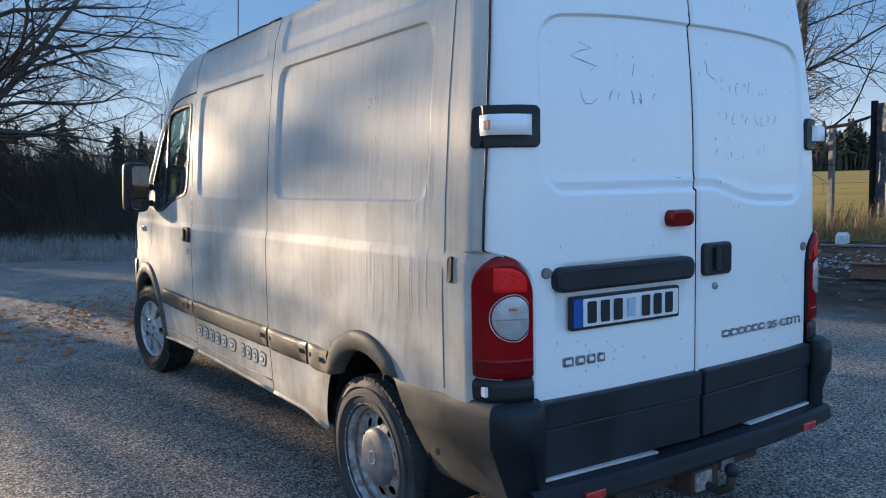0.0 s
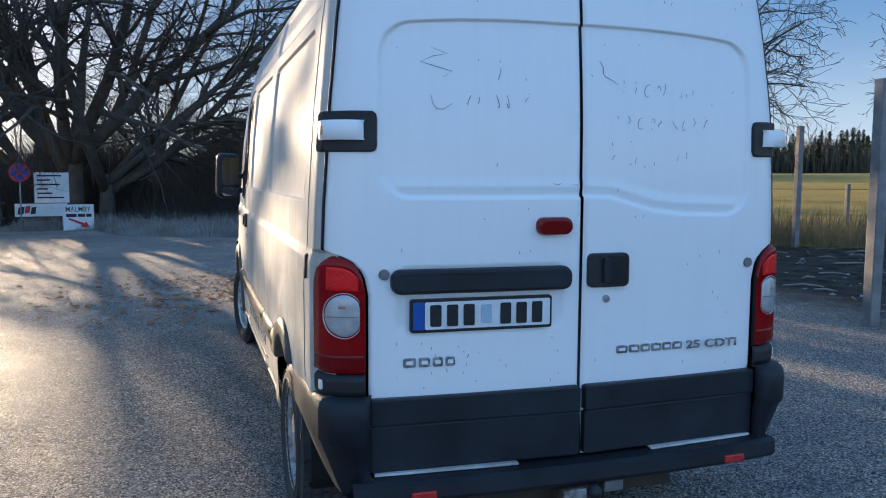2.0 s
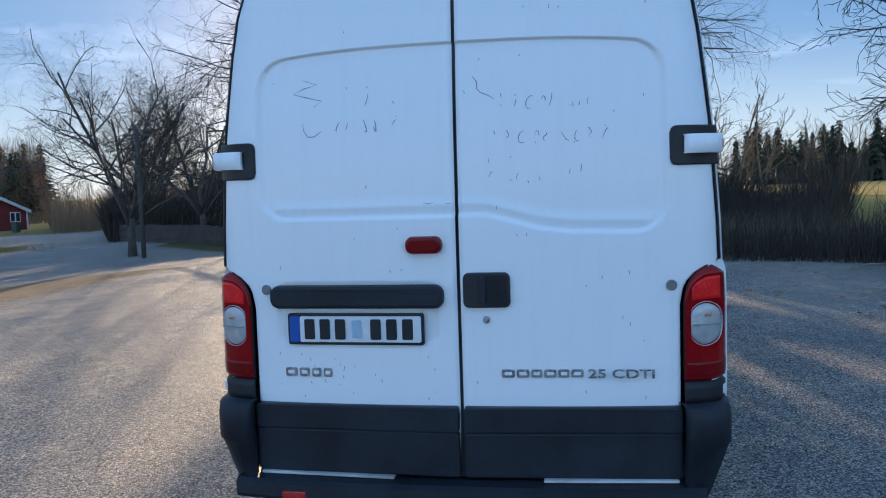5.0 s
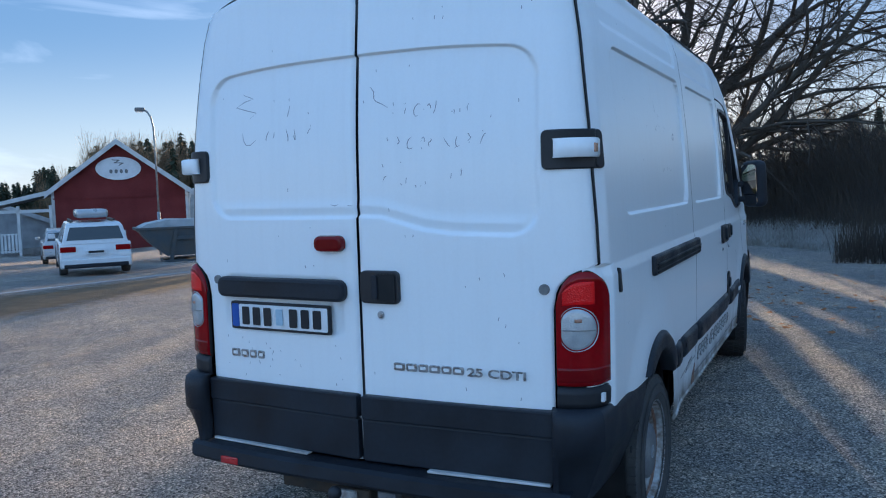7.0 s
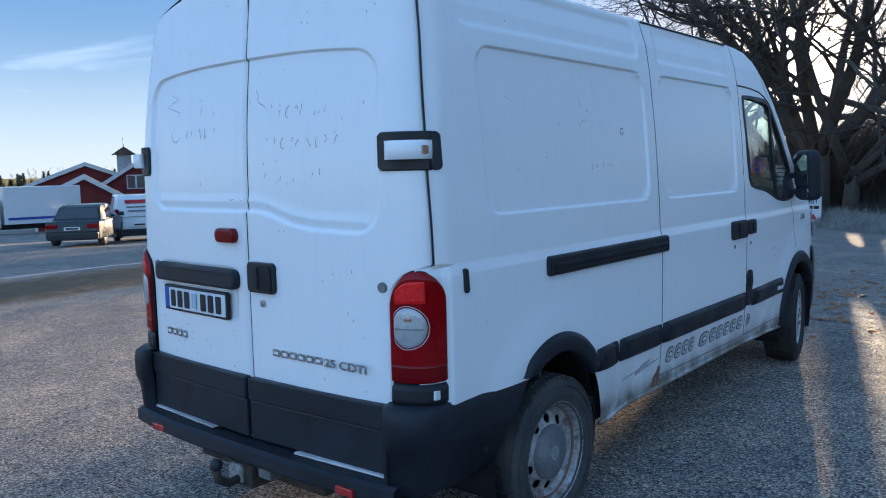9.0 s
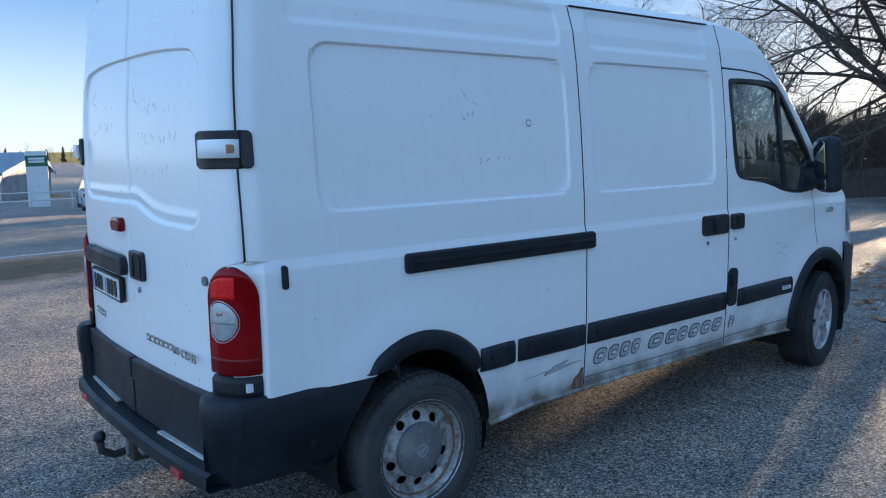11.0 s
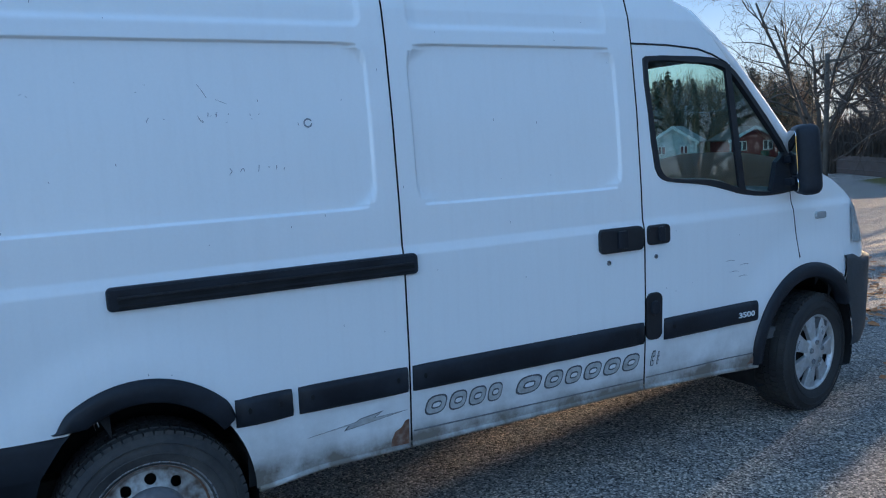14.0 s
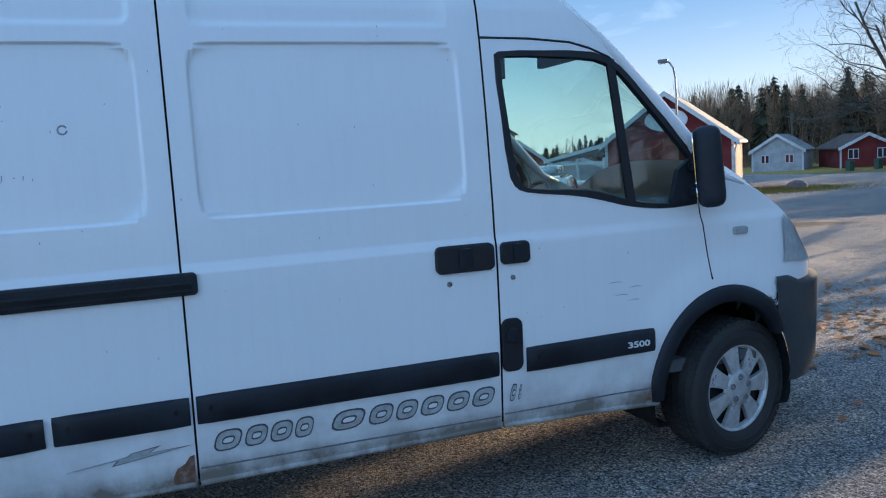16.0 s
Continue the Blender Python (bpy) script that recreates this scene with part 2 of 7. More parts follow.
def glass_material(name, color):
    m = bpy.data.materials.new(name)
    m.use_nodes = True
    n, l = m.node_tree.nodes, m.node_tree.links
    n.clear()
    o = n.new("ShaderNodeOutputMaterial")
    mx = n.new("ShaderNodeMixShader")
    fr = n.new("ShaderNodeFresnel")
    fr.inputs[0].default_value = 1.52
    tr = n.new("ShaderNodeBsdfTransparent")
    tr.inputs[0].default_value = (*color, 1)
    gl = n.new("ShaderNodeBsdfGlossy")
    gl.inputs["Roughness"].default_value = 0.015
    boost = n.new("ShaderNodeMath")
    boost.operation = "MULTIPLY"
    boost.inputs[1].default_value = 1.9
    l.new(fr.outputs[0], boost.inputs[0])
    l.new(boost.outputs[0], mx.inputs[0])
    l.new(tr.outputs[0], mx.inputs[1])
    l.new(gl.outputs[0], mx.inputs[2])
    l.new(mx.outputs[0], o.inputs[0])
    return m


GLASS = glass_material("tinted_glass", (0.76, 0.92, 0.87))


# ---------- building helpers ----------
def link_mesh(name, verts, faces, mat, parent=None, label="", smooth=True):
    me = bpy.data.meshes.new(name)
    me.from_pydata([tuple(v) for v in verts], [], faces)
    me.update()
    me.materials.append(mat)
    if smooth:
        me.shade_smooth()
    ob = new(name, me)
    if parent:
        ob.parent = parent
    if label:
        tagged(ob, label)
    return ob


def part(name, bm, mat, parent=None, label="", smooth=False):
    me = bpy.data.meshes.new(name)
    bm.normal_update()
    bm.to_mesh(me)
    bm.free()
    me.materials.append(mat)
    if smooth:
        me.shade_smooth()
    ob = new(name, me)
    if parent:
        ob.parent = parent
    if label:
        tagged(ob, label)
    return ob


def thing(name, label, category, group="", at=(0, 0, 0), rz=0.0):
    ob = new(name)
    ob.empty_display_size = 0.2
    ob.matrix_basis = pose(*at, 0, 0, rz)
    return tagged(ob, label, category, group)


def add_box(bm, lo, hi, bevel=0.0, segments=2, m=None):
    lo, hi = Vector(lo), Vector(hi)
    made = bmesh.ops.create_cube(bm, size=1.0)["verts"]
    mid, dim = (lo + hi) / 2, hi - lo
    for v in made:
        v.co = Vector((v.co.x * dim.x, v.co.y * dim.y, v.co.z * dim.z)) + mid
    if bevel:
        edges = list({e for v in made for e in v.link_edges})
        got = bmesh.ops.bevel(bm, geom=edges, offset=bevel, segments=segments, affect="EDGES", profile=0.6)
        made = list({v for f in got["faces"] for v in f.verts} | {v for v in made if v.is_valid})
    if m is not None:
        for v in made:
            v.co = m @ v.co
    return made


def box_bm(lo, hi, bevel=0.0, segments=2, m=None):
    bm = bmesh.new()
    add_box(bm, lo, hi, bevel, segments, m)
    return bm


def prism_bm(points, depth, place, bevel=0.0):
    """A flat outline (a, b) given depth along c; place(a, b, c) puts it into the scene."""
    bm = bmesh.new()
    lower = [bm.verts.new(place(a, b, 0)) for a, b in points]
    upper = [bm.verts.new(place(a, b, depth)) for a, b in points]
    k = len(points)
    bm.faces.new(lower)
    bm.faces.new(upper[::-1])
    for i in range(k):
        bm.faces.new((lower[i], upper[i], upper[(i + 1) % k], lower[(i + 1) % k]))
    bmesh.ops.recalc_face_normals(bm, faces=bm.faces[:])
    if bevel:
        rim = [e for e in bm.edges if e.verts[0] in set(upper) and e.verts[1] in set(upper)]
        bmesh.ops.bevel(bm, geom=rim, offset=bevel, segments=2, affect="EDGES", profile=0.6)
    return bm


def rounded(a0, b0, a1, b1, r, k=5):
    """The outline of a rectangle with rounded corners."""
    pts = []
    for ca, cb, s in ((a1 - r, b0 + r, -90), (a1 - r, b1 - r, 0), (a0 + r, b1 - r, 90), (a0 + r, b0 + r, 180)):
        for i in range(k + 1):
            t = radians(s + 90 * i / k)
            pts.append((ca + r * math.cos(t), cb + r * math.sin(t)))
    return pts


def oval(a, b, ra, rb, k=24):
    return [(a + ra * math.cos(2 * math.pi * i / k), b + rb * math.sin(2 * math.pi * i / k)) for i in range(k)]


def tube_data(paths, sides_of):
    """Tapered tubes along paths of (point, radius): vertices and faces."""
    verts, faces = [], []
    for path in paths:
        k = sides_of(path[0][1])
        base = len(verts)
        prev = None
        for i, (p, r) in enumerate(path):
            a = path[max(0, i - 1)][0]
            c = path[min(len(path) - 1, i + 1)][0]
            dx, dy, dz = c[0] - a[0], c[1] - a[1], c[2] - a[2]
            d = math.sqrt(dx * dx + dy * dy + dz * dz) or 1.0
            dx, dy, dz = dx / d, dy / d, dz / d
            if prev is None:
                prev = (0.0, -dz, dy) if abs(dx) < 0.7 else (dz, 0.0, -dx)
            q = prev[0] * dx + prev[1] * dy + prev[2] * dz
            ux, uy, uz = prev[0] - q * dx, prev[1] - q * dy, prev[2] - q * dz
            e = math.sqrt(ux * ux + uy * uy + uz * uz) or 1.0
            ux, uy, uz = ux / e, uy / e, uz / e
            prev = (ux, uy, uz)
            vx, vy, vz = dy * uz - dz * uy, dz * ux - dx * uz, dx * uy - dy * ux
            for j in range(k):
                t = 2 * math.pi * j / k
                cs, sn = r * math.cos(t), r * math.sin(t)
                verts.append((p[0] + ux * cs + vx * sn, p[1] + uy * cs + vy * sn, p[2] + uz * cs + vz * sn))
        for i in range(len(path) - 1):
            for j in range(k):
                faces.append((base + i * k + j, base + i * k + (j + 1) % k, base + (i + 1) * k + (j + 1) % k, base + (i + 1) * k + j))
        faces.append(tuple(base + j for j in range(k))[::-1])
        faces.append(tuple(base + (len(path) - 1) * k + j for j in range(k)))
    return verts, faces


def rod(name, points, radius, mat, parent=None, label="", sides=10):
    v, f = tube_data([[(p, radius) for p in points]], lambda r: sides)
    return link_mesh(name, v, f, mat, parent, label)


def lathe_data(profile, k, axis="x"):
    """Turns (along, radius) round the x axis."""
    verts, faces = [], []
    for a, r in profile:
        for j in range(k):
            t = 2 * math.pi * j / k
            verts.append((a, r * math.cos(t), r * math.sin(t)))
    n = len(profile)
    for i in range(n - 1):
        for j in range(k):
            faces.append((i * k + j, i * k + (j + 1) % k, (i + 1) * k + (j + 1) % k, (i + 1) * k + j))
    return verts, faces


def eased(points, times=2):
    """Rounds the corners of a closed outline."""
    for _ in range(times):
        out = []
        for i, (a, b) in enumerate(points):
            c, d = points[(i + 1) % len(points)]
            out += [(0.78 * a + 0.22 * c, 0.78 * b + 0.22 * d), (0.22 * a + 0.78 * c, 0.22 * b + 0.78 * d)]
        points = out
    return points


def lerp(a, b, t):
    return a + (b - a) * t


def curve_of(pairs):
    xs, ys = [p[0] for p in pairs], [p[1] for p in pairs]
    return lambda x: float(np.interp(x, xs, ys))


def smooth01(t):
    t = min(1.0, max(0.0, t))
    return t * t * (3 - 2 * t)


# ---------- the lie of the land ----------
def ground_z(x, y):
    sx = max(0.0, -x - 2.5)
    sy = max(0.0, y - 6.5)
    ahead = smooth01((5.0 - x) / 9.0)
    fall = lerp(0.016, 0.034, smooth01((-x - 9.0) / 7.0))
    hump = 0.033 * smooth01((y - 2.0) / 2.2) * (1 - smooth01((y - 5.2) / 3.0)) * smooth01((x + 4.0) / 2.0) * smooth01((5.0 - x) / 2.0)
    rise = 0.018 * min(max(0.0, y - 34.0), 120) * smooth01((-x - 12.0) / 10.0)
    return -0.030 * min(sx, 55) - fall * lerp(min(sy, 42), min(sy, 26), smooth01((-x - 12.0) / 10.0)) * ahead + 0.012 * min(max(0.0, x - 7.0), 250) + hump + rise


# ---------- the van ----------
van = thing("van", "white high-roof panel van with black plastic trim, grimy flanks", "van")
half_at = curve_of([(0.30, 0.925), (0.42, 0.950), (0.62, 0.962), (0.80, 0.969), (1.10, 0.969), (1.205, 0.966), (1.245, 0.955),
                    (1.40, 0.949), (1.75, 0.925), (2.05, 0.893), (2.20, 0.870), (2.33, 0.828)])
edge_top = curve_of([(-1, 2.285), (0.08, 2.285), (0.14, 2.300), (0.24, 2.33), (3.25, 2.33), (3.45, 2.31), (3.60, 2.25), (3.80, 2.06), (4.24, 1.59), (4.40, 1.435), (4.60, 1.35),
                     (4.76, 1.24), (4.90, 1.12), (5.05, 1.04), (5.20, 1.0), (5.3, 0.98)])
mid_top = curve_of([(-1, 2.415), (0.04, 2.415), (0.09, 2.438), (0.16, 2.460), (0.26, 2.478), (1.0, 2.49), (3.30, 2.49), (3.50, 2.46), (3.70, 2.37), (3.90, 2.22), (4.70, 1.47),
                    (4.85, 1.40), (5.05, 1.28), (5.20, 1.12), (5.3, 1.0)])
REAR_ARCH = (0.84, 0.37, 0.375, 0.44)
FRONT_ARCH = (4.385, 0.37, 0.385, 0.46)


def in_arch(y, z, arch, grow=0.0):
    cy, cz, a, b = arch
    if z < cz:
        return abs(y - cy) < a + grow
    return ((y - cy) / (a + grow)) ** 2 + ((z - cz) / (b + grow)) ** 2 < 1


def rect_depth(y, z, y0, z0, y1, z1, r, soft):
    """1 well inside a rounded rectangle, 0 outside, with a ramp of the given width."""
    qy = abs(y - (y0 + y1) / 2) - (y1 - y0) / 2 + r
    qz = abs(z - (z0 + z1) / 2) - (z1 - z0) / 2 + r
    d = math.hypot(max(qy, 0), max(qz, 0)) + min(max(qy, qz), 0) - r
    return smooth01(-d / soft)


def door_lean(z):
    return 0.075 * smooth01((z - 1.45) / 1.1) ** 1.4


def rear_y(x, z):
    a = abs(x)
    y = -0.034 + 0.040 * (a / 0.80) ** 2.4 + door_lean(z)
    e = half_at(min(z, 2.33)) - 0.025
    if z > 1.0 and a > e - 0.11:
        y += 0.052 * min(1.3, (a - e + 0.11) / 0.11) ** 2.3
    return y

def corner_y(z):
    """Where the quarter panel begins behind the door's edge."""
    return rear_y(half_at(min(z, 2.33)) - 0.025, max(1.25, z)) + 0.005 if z > 1.243 else 0.030


def flank(y, z):
    """Half the width of the body at a place on its side."""
    x = half_at(z)
    back = y - door_lean(z)
    if back < 0.15:
        x -= 0.024 * smooth01((0.15 - back) / 0.09)
    if z < 1.245 and y < 0.12:
        x = min(x, float(np.interp(y, (0.0, 0.034, 0.066, 0.115, 0.12), (0.850, 0.905, 0.929, 0.943, 0.946))) + half_at(z) - 0.972)
    if y > 3.2:
        x -= 0.034 * smooth01((min(y, 4.6) - 3.2) / 1.2)
    if y > 4.66:
        nose = 0.66 - 0.22 * smooth01((z - 0.90) / 0.32)
        x *= math.sqrt(max(0.0, 1 - min(1.0, (y - 4.66) / nose) ** 2.4))
    # pressed panels
    x -= 0.014 * rect_depth(y, z, 0.385, 1.405, 1.80, 2.06, 0.10, 0.010)
    x -= 0.014 * rect_depth(y, z, 1.975, 1.40, 3.055, 2.06, 0.10, 0.010)
    x -= 0.012 * rect_depth(y, z, 0.30, 2.115, 1.80, 2.315, 0.05, 0.03)
    x -= 0.012 * rect_depth(y, z, 1.99, 2.115, 3.03, 2.315, 0.05, 0.03)
    # flare round the wheels
    for arch in (REAR_ARCH, FRONT_ARCH):
        d = math.hypot((y - arch[0]) / (arch[2] + 0.20), (z - arch[1]) / (arch[3] + 0.20))
        x += 0.014 * smooth01((1.12 - d) / 0.3)
    return x


WINDOW = eased([(3.232, 1.99), (3.27, 2.012), (3.70, 2.005), (3.80, 1.975), (3.87, 1.925), (4.06, 1.715), (4.22, 1.525), (4.285, 1.40), (4.285, 1.318),
          (4.12, 1.306), (3.98, 1.313), (3.84, 1.338), (3.72, 1.375), (3.60, 1.400), (3.36, 1.420), (3.30, 1.44), (3.268, 1.50)], 1)


def inside(pts, a, b):
    odd = False
    j = len(pts) - 1
    for i in range(len(pts)):
        (a1, b1), (a2, b2) = pts[i], pts[j]
        if (b1 > b) != (b2 > b) and a < (a2 - a1) * (b - b1) / (b2 - b1) + a1:
            odd = not odd
        j = i
    return odd


def out_of_arch(y, z, arch, grow=0.014):
    """Slides a place that lies inside a wheel opening to its edge."""
    cy, cz, a, b = arch
    if not in_arch(y, z, arch, grow):
        return y, z
    if z < cz:
        near = (a + grow - abs(y - cy)) < 0.03
        return (cy + math.copysign(a + grow, y - cy), z) if near else (y, z)
    k = math.hypot((y - cy) / (a + grow), (z - cz) / (b + grow))
    if k < 0.90:
        return y, z
    return cy + (y - cy) / k, cz + (z - cz) / k


def side_patch(name, side, y_lo, y_hi, z_lo, z_hi, ny, nz, mat, parent, label="", skip=None, inset=0.0, columns=None, cuts=(), rows=None):
    verts, faces = [], []
    for i in range(ny + 1):
        for j in range(nz + 1):
            v = j / nz
            zz = lerp(z_lo(0), 2.0, v)
            for _ in range(3):
                y = lerp(y_lo(zz), y_hi(zz), (i / ny) if columns is None else columns[i])
                zz = lerp(z_lo(y), z_hi(y), v)
                if rows:
                    r = rows[j]
                    zz = lerp(z_lo(y), 1.0, r) if r < 1 else lerp(2.10, z_hi(y), r - 2.10) if r > 2.10 else r
            for arch in cuts:
                y, zz = out_of_arch(y, zz, arch)
            verts.append((side * (flank(y, zz) - inset), y, zz))
    for i in range(ny):
        for j in range(nz):
            q = [i * (nz + 1) + j, (i + 1) * (nz + 1) + j, (i + 1) * (nz + 1) + j + 1, i * (nz + 1) + j + 1]
            cy = sum(verts[k][1] for k in q) / 4
            cz = sum(verts[k][2] for k in q) / 4
            if skip and skip(cy, cz):
                continue
            if cuts and any(in_arch(cy, cz, arch, 0.011) for arch in cuts):
                continue
            faces.append(tuple(q if side > 0 else q[::-1]))
    return link_mesh(name, verts, faces, mat, parent, label)


def const(v):
    return lambda t: v


sill = curve_of([(-1, 0.73), (0.68, 0.73), (0.70, 0.375), (1.2, 0.375), (1.5, 0.405), (3.2, 0.415), (3.9, 0.385), (4.0, 0.38), (4.55, 0.38), (4.60, 0.72), (4.72, 0.82), (4.78, 0.935), (6, 0.935)])
door_front = curve_of([(0.3, 4.02), (0.60, 4.02), (0.70, 4.06), (0.90, 4.30), (1.295, 4.245), (2.4, 4.20)])
def arch_z(y, arch, grow=0.014):
    q = 1 - ((y - arch[0]) / (arch[2] + grow)) ** 2
    return arch[1] + (arch[3] + grow) * math.sqrt(q) if q > 0 else 0.38


def arch_y(z, arch, grow=0.014):
    q = 1 - (max(0.0, z - arch[1]) / (arch[3] + grow)) ** 2
    return arch[0] + (arch[2] + grow) * math.sqrt(max(0.0, q))


fender_low = curve_of([(4.0, 0.3), (4.64, 0.3), (4.69, 0.80), (4.75, 0.875), (6, 0.875)])
rear_skip = lambda y, z: in_arch(y, z, REAR_ARCH, 0.02)
front_skip = lambda y, z: in_arch(y, z, FRONT_ARCH, 0.02)
win_skip = lambda y, z: inside(WINDOW, y, z) or front_skip(y, z)


def spaced(*runs):
    """Rising stations: a start, then (to, how many) for each run."""
    out = [runs[0]]
    for to, count in runs[1:]:
        a = out[-1]
        out += [lerp(a, to, (k + 1) / count) for k in range(count)]
    return out


def shares(stations):
    return [(s - stations[0]) / (stations[-1] - stations[0]) for s in stations]


SIDE_ROWS = spaced(0.0, (0.999, 62), (1.195, 8), (1.26, 12), (1.385, 7), (1.43, 16), (2.03, 22), (2.075, 18), (2.10, 3), (2.60, 18), (3.10, 10))
REAR_COLS = shares(spaced(0.10, (0.27, 14), (0.36, 6), (0.42, 16), (1.26, 72), (1.76, 16), (1.83, 18), (1.886, 4)))
DOOR_COLS = shares(spaced(1.894, (1.955, 5), (2.01, 14), (3.02, 24), (3.075, 14), (3.16, 6)))
for side in (1, -1):
    paint = PAINT if side > 0 else PAINT_DIRTY
    side_patch("quarter_panel", side, corner_y, const(1.886), sill, edge_top, len(REAR_COLS) - 1, len(SIDE_ROWS) - 1, paint, van, "", None, 0.0, REAR_COLS, (REAR_ARCH,), SIDE_ROWS)
    sliding = side_patch("sliding_door" if side > 0 else "side_panel", side, const(1.894), const(3.160), sill, edge_top, len(DOOR_COLS) - 1, len(SIDE_ROWS) - 1, paint, van, "", None, 0.0, DOOR_COLS, (), SIDE_ROWS)
    front_door = side_patch("front_door", side, const(3.169), door_front, sill, edge_top, 130, 170, paint, van, "", lambda y, z: inside(WINDOW, y, z), cuts=(FRONT_ARCH,))
    fender = side_patch("fender", side, lambda z: door_front(z) + 0.007, const(5.318), lambda y: max(arch_z(y, FRONT_ARCH), fender_low(y)), edge_top, 90, 110, paint, van, "", None, columns=[1 - (1 - i / 90) ** 1.7 for i in range(91)])
    side_patch("inner_liner", side, lambda z: corner_y(z) + 0.012, const(4.7), sill, lambda y: min(edge_top(y) - 0.01, 1.29), 40, 12, DARK, van, "", lambda y, z: rear_skip(y, z) or front_skip(y, z), 0.03)
    side_patch("inner_liner", side, lambda z: corner_y(z) + 0.004, const(3.20), const(1.28), const(2.30), 30, 10, DARK, van, "", None, 0.035)

    # black rubber round the window, the divider and the panes
    def wall_pt(a, b, c, s=side):
        return (s * (flank(a, b) + c - 0.004), a, b)
    v, f = [], []
    cy = sum(p[0] for p in WINDOW) / len(WINDOW)
    cz = sum(p[1] for p in WINDOW) / len(WINDOW)
    k = len(WINDOW)
    for a, b in WINDOW:
        d = math.hypot(a - cy, b - cz)
        for grow, out in ((0.022, 0.0), (0.016, 0.010), (-0.014, 0.010), (-0.022, -0.014)):
            ya, zb = a + (a - cy) / d * grow, b + (b - cz) / d * grow
            v.append(wall_pt(ya, zb, out))
    for i in range(k):
        n = (i + 1) % k
        for j in range(3):
            f.append((i * 4 + j, n * 4 + j, n * 4 + j + 1, i * 4 + j + 1))
    link_mesh("window_frame", v, f, INK, front_door, "black rubber window surround", False)
    part("window_divider", prism_bm([(3.785, 1.985), (3.825, 1.985), (3.890, 1.325), (3.845, 1.325)], 0.016, lambda a, b, c: wall_pt(a, b, c - 0.006)), INK, front_door)
    part("mirror_base", prism_bm([(4.08, 1.31), (4.275, 1.318), (4.275, 1.40), (4.20, 1.52), (4.13, 1.47)], 0.03, lambda a, b, c: wall_pt(a, b, c - 0.012)), PLASTIC, front_door)
    v, f = [], []
    for i in range(25):
        for j in range(17):
            y = lerp(3.22, 4.30, i / 24)
            z = lerp(1.29, 2.03, j / 16)
            v.append((side * (flank(y, z) - 0.012), y, z))
    for i in range(24):
        for j in range(16):
            q = (i * 17 + j, (i + 1) * 17 + j, (i + 1) * 17 + j + 1, i * 17 + j + 1)
            if inside(WINDOW, v[q[0]][1] + 0.02, v[q[0]][2] + 0.02) or any(inside(WINDOW, v[w][1], v[w][2]) for w in q):
                f.append(q if side > 0 else q[::-1])
    pane = link_mesh("window_pane", v, f, GLASS, front_door, "tinted side window glass")
    pane.visible_shadow = False

    # black rubbing strips along the flank
    def strip(y0, y1, name="rubbing_strip", lab=""):
        m = PLASTIC if side > 0 else PLASTIC_DUSTY_LIT
        v, f = [], []
        ny = max(2, int((y1 - y0) / 0.06))
        prof = [(0.634, 0.0), (0.640, 0.016), (0.655, 0.022), (0.725, 0.022), (0.741, 0.016), (0.747, 0.0)]
        for i in range(ny + 1):
            y = lerp(y0, y1, i / ny)
            pull = 0.0 if 0 < i < ny else 0.010
            for z, o in prof:
                v.append((side * (flank(y, z) + max(-0.004, o - pull)), y, z))
        for i in range(ny):
            for j in range(5):
                q = (i * 6 + j, (i + 1) * 6 + j, (i + 1) * 6 + j + 1, i * 6 + j + 1)
                f.append(q if side > 0 else q[::-1])
        f.append(tuple(range(6)))
        f.append(tuple(ny * 6 + j for j in range(6)))
        ob = link_mesh(name, v, f, m, van, lab)
        for y in (y0 + 0.05, y1 - 0.05)[:1 if y1 > 3.9 else 2]:
            for z in (0.70,):
                part("trim_screw", prism_bm(oval(y, z, 0.008, 0.012, 10), 0.003, lambda a, b, c: (side * (flank(a, b) + 0.0205 + c), a, b)), DARK, ob)
        return ob

    strip(1.165, 1.386)
    strip(1.412, 1.878)
    strip(1.902, 3.150)
    badge_strip = strip(3.285, 3.955)
    if side < 0:
        strip(3.168, 3.268)

    # rolled lip under the sill
    for y0, y1 in ((1.24, 1.884), (1.896, 3.158), (3.172, 3.99)):
        rod("sill_lip", [(side * (flank(y, sill(y)) - 0.004), y, sill(y) - 0.006) for y in np.linspace(y0, y1, 8)], 0.013, paint, van, "", 8)
    # seam along the foot of the doors
    for y0, y1 in ((1.90, 3.154), (3.175, 3.96)):
        rod("door_foot_seam", [(side * (flank(y, 0.462) + 0.0005), y, 0.462 - 0.006 * (y - y0)) for y in np.linspace(y0, y1, 12)], 0.0035, CAP_GREY, van, "", 6)
    # arch lips
    for arch, a0, a1, wide in ((REAR_ARCH, 3, 170, 0.085), (FRONT_ARCH, 12, 176, 0.085)):
        v, f = [], []
        cy, cz, a, b = arch
        steps = 44
        for i in range(steps + 1):
            t = radians(lerp(a0, a1, i / steps)) if arch is REAR_ARCH else radians(180 - lerp(a0 - 10, a1 - 30, i / steps))
            if arch is REAR_ARCH:
                t = radians(lerp(40, 134, i / steps))
            fade = min(1.0, 1.5 * math.sin(math.pi * (0.10 + 0.84 * i / steps)) + 0.25) * 0.85
            for g, o in ((-0.01, -0.05), (-0.012, 0.012), (0.0, 0.020), (wide * 0.7 * fade, 0.022), (wide * fade, 0.006), (wide * fade, -0.006)):
                y = cy + (a + g) * math.cos(t)
                z = cz + (b + g) * math.sin(t)
                if arch is REAR_ARCH and t > 1.6:
                    z = max(z, 0.744)
                v.append((side * (flank(y, z) + o), y, z))
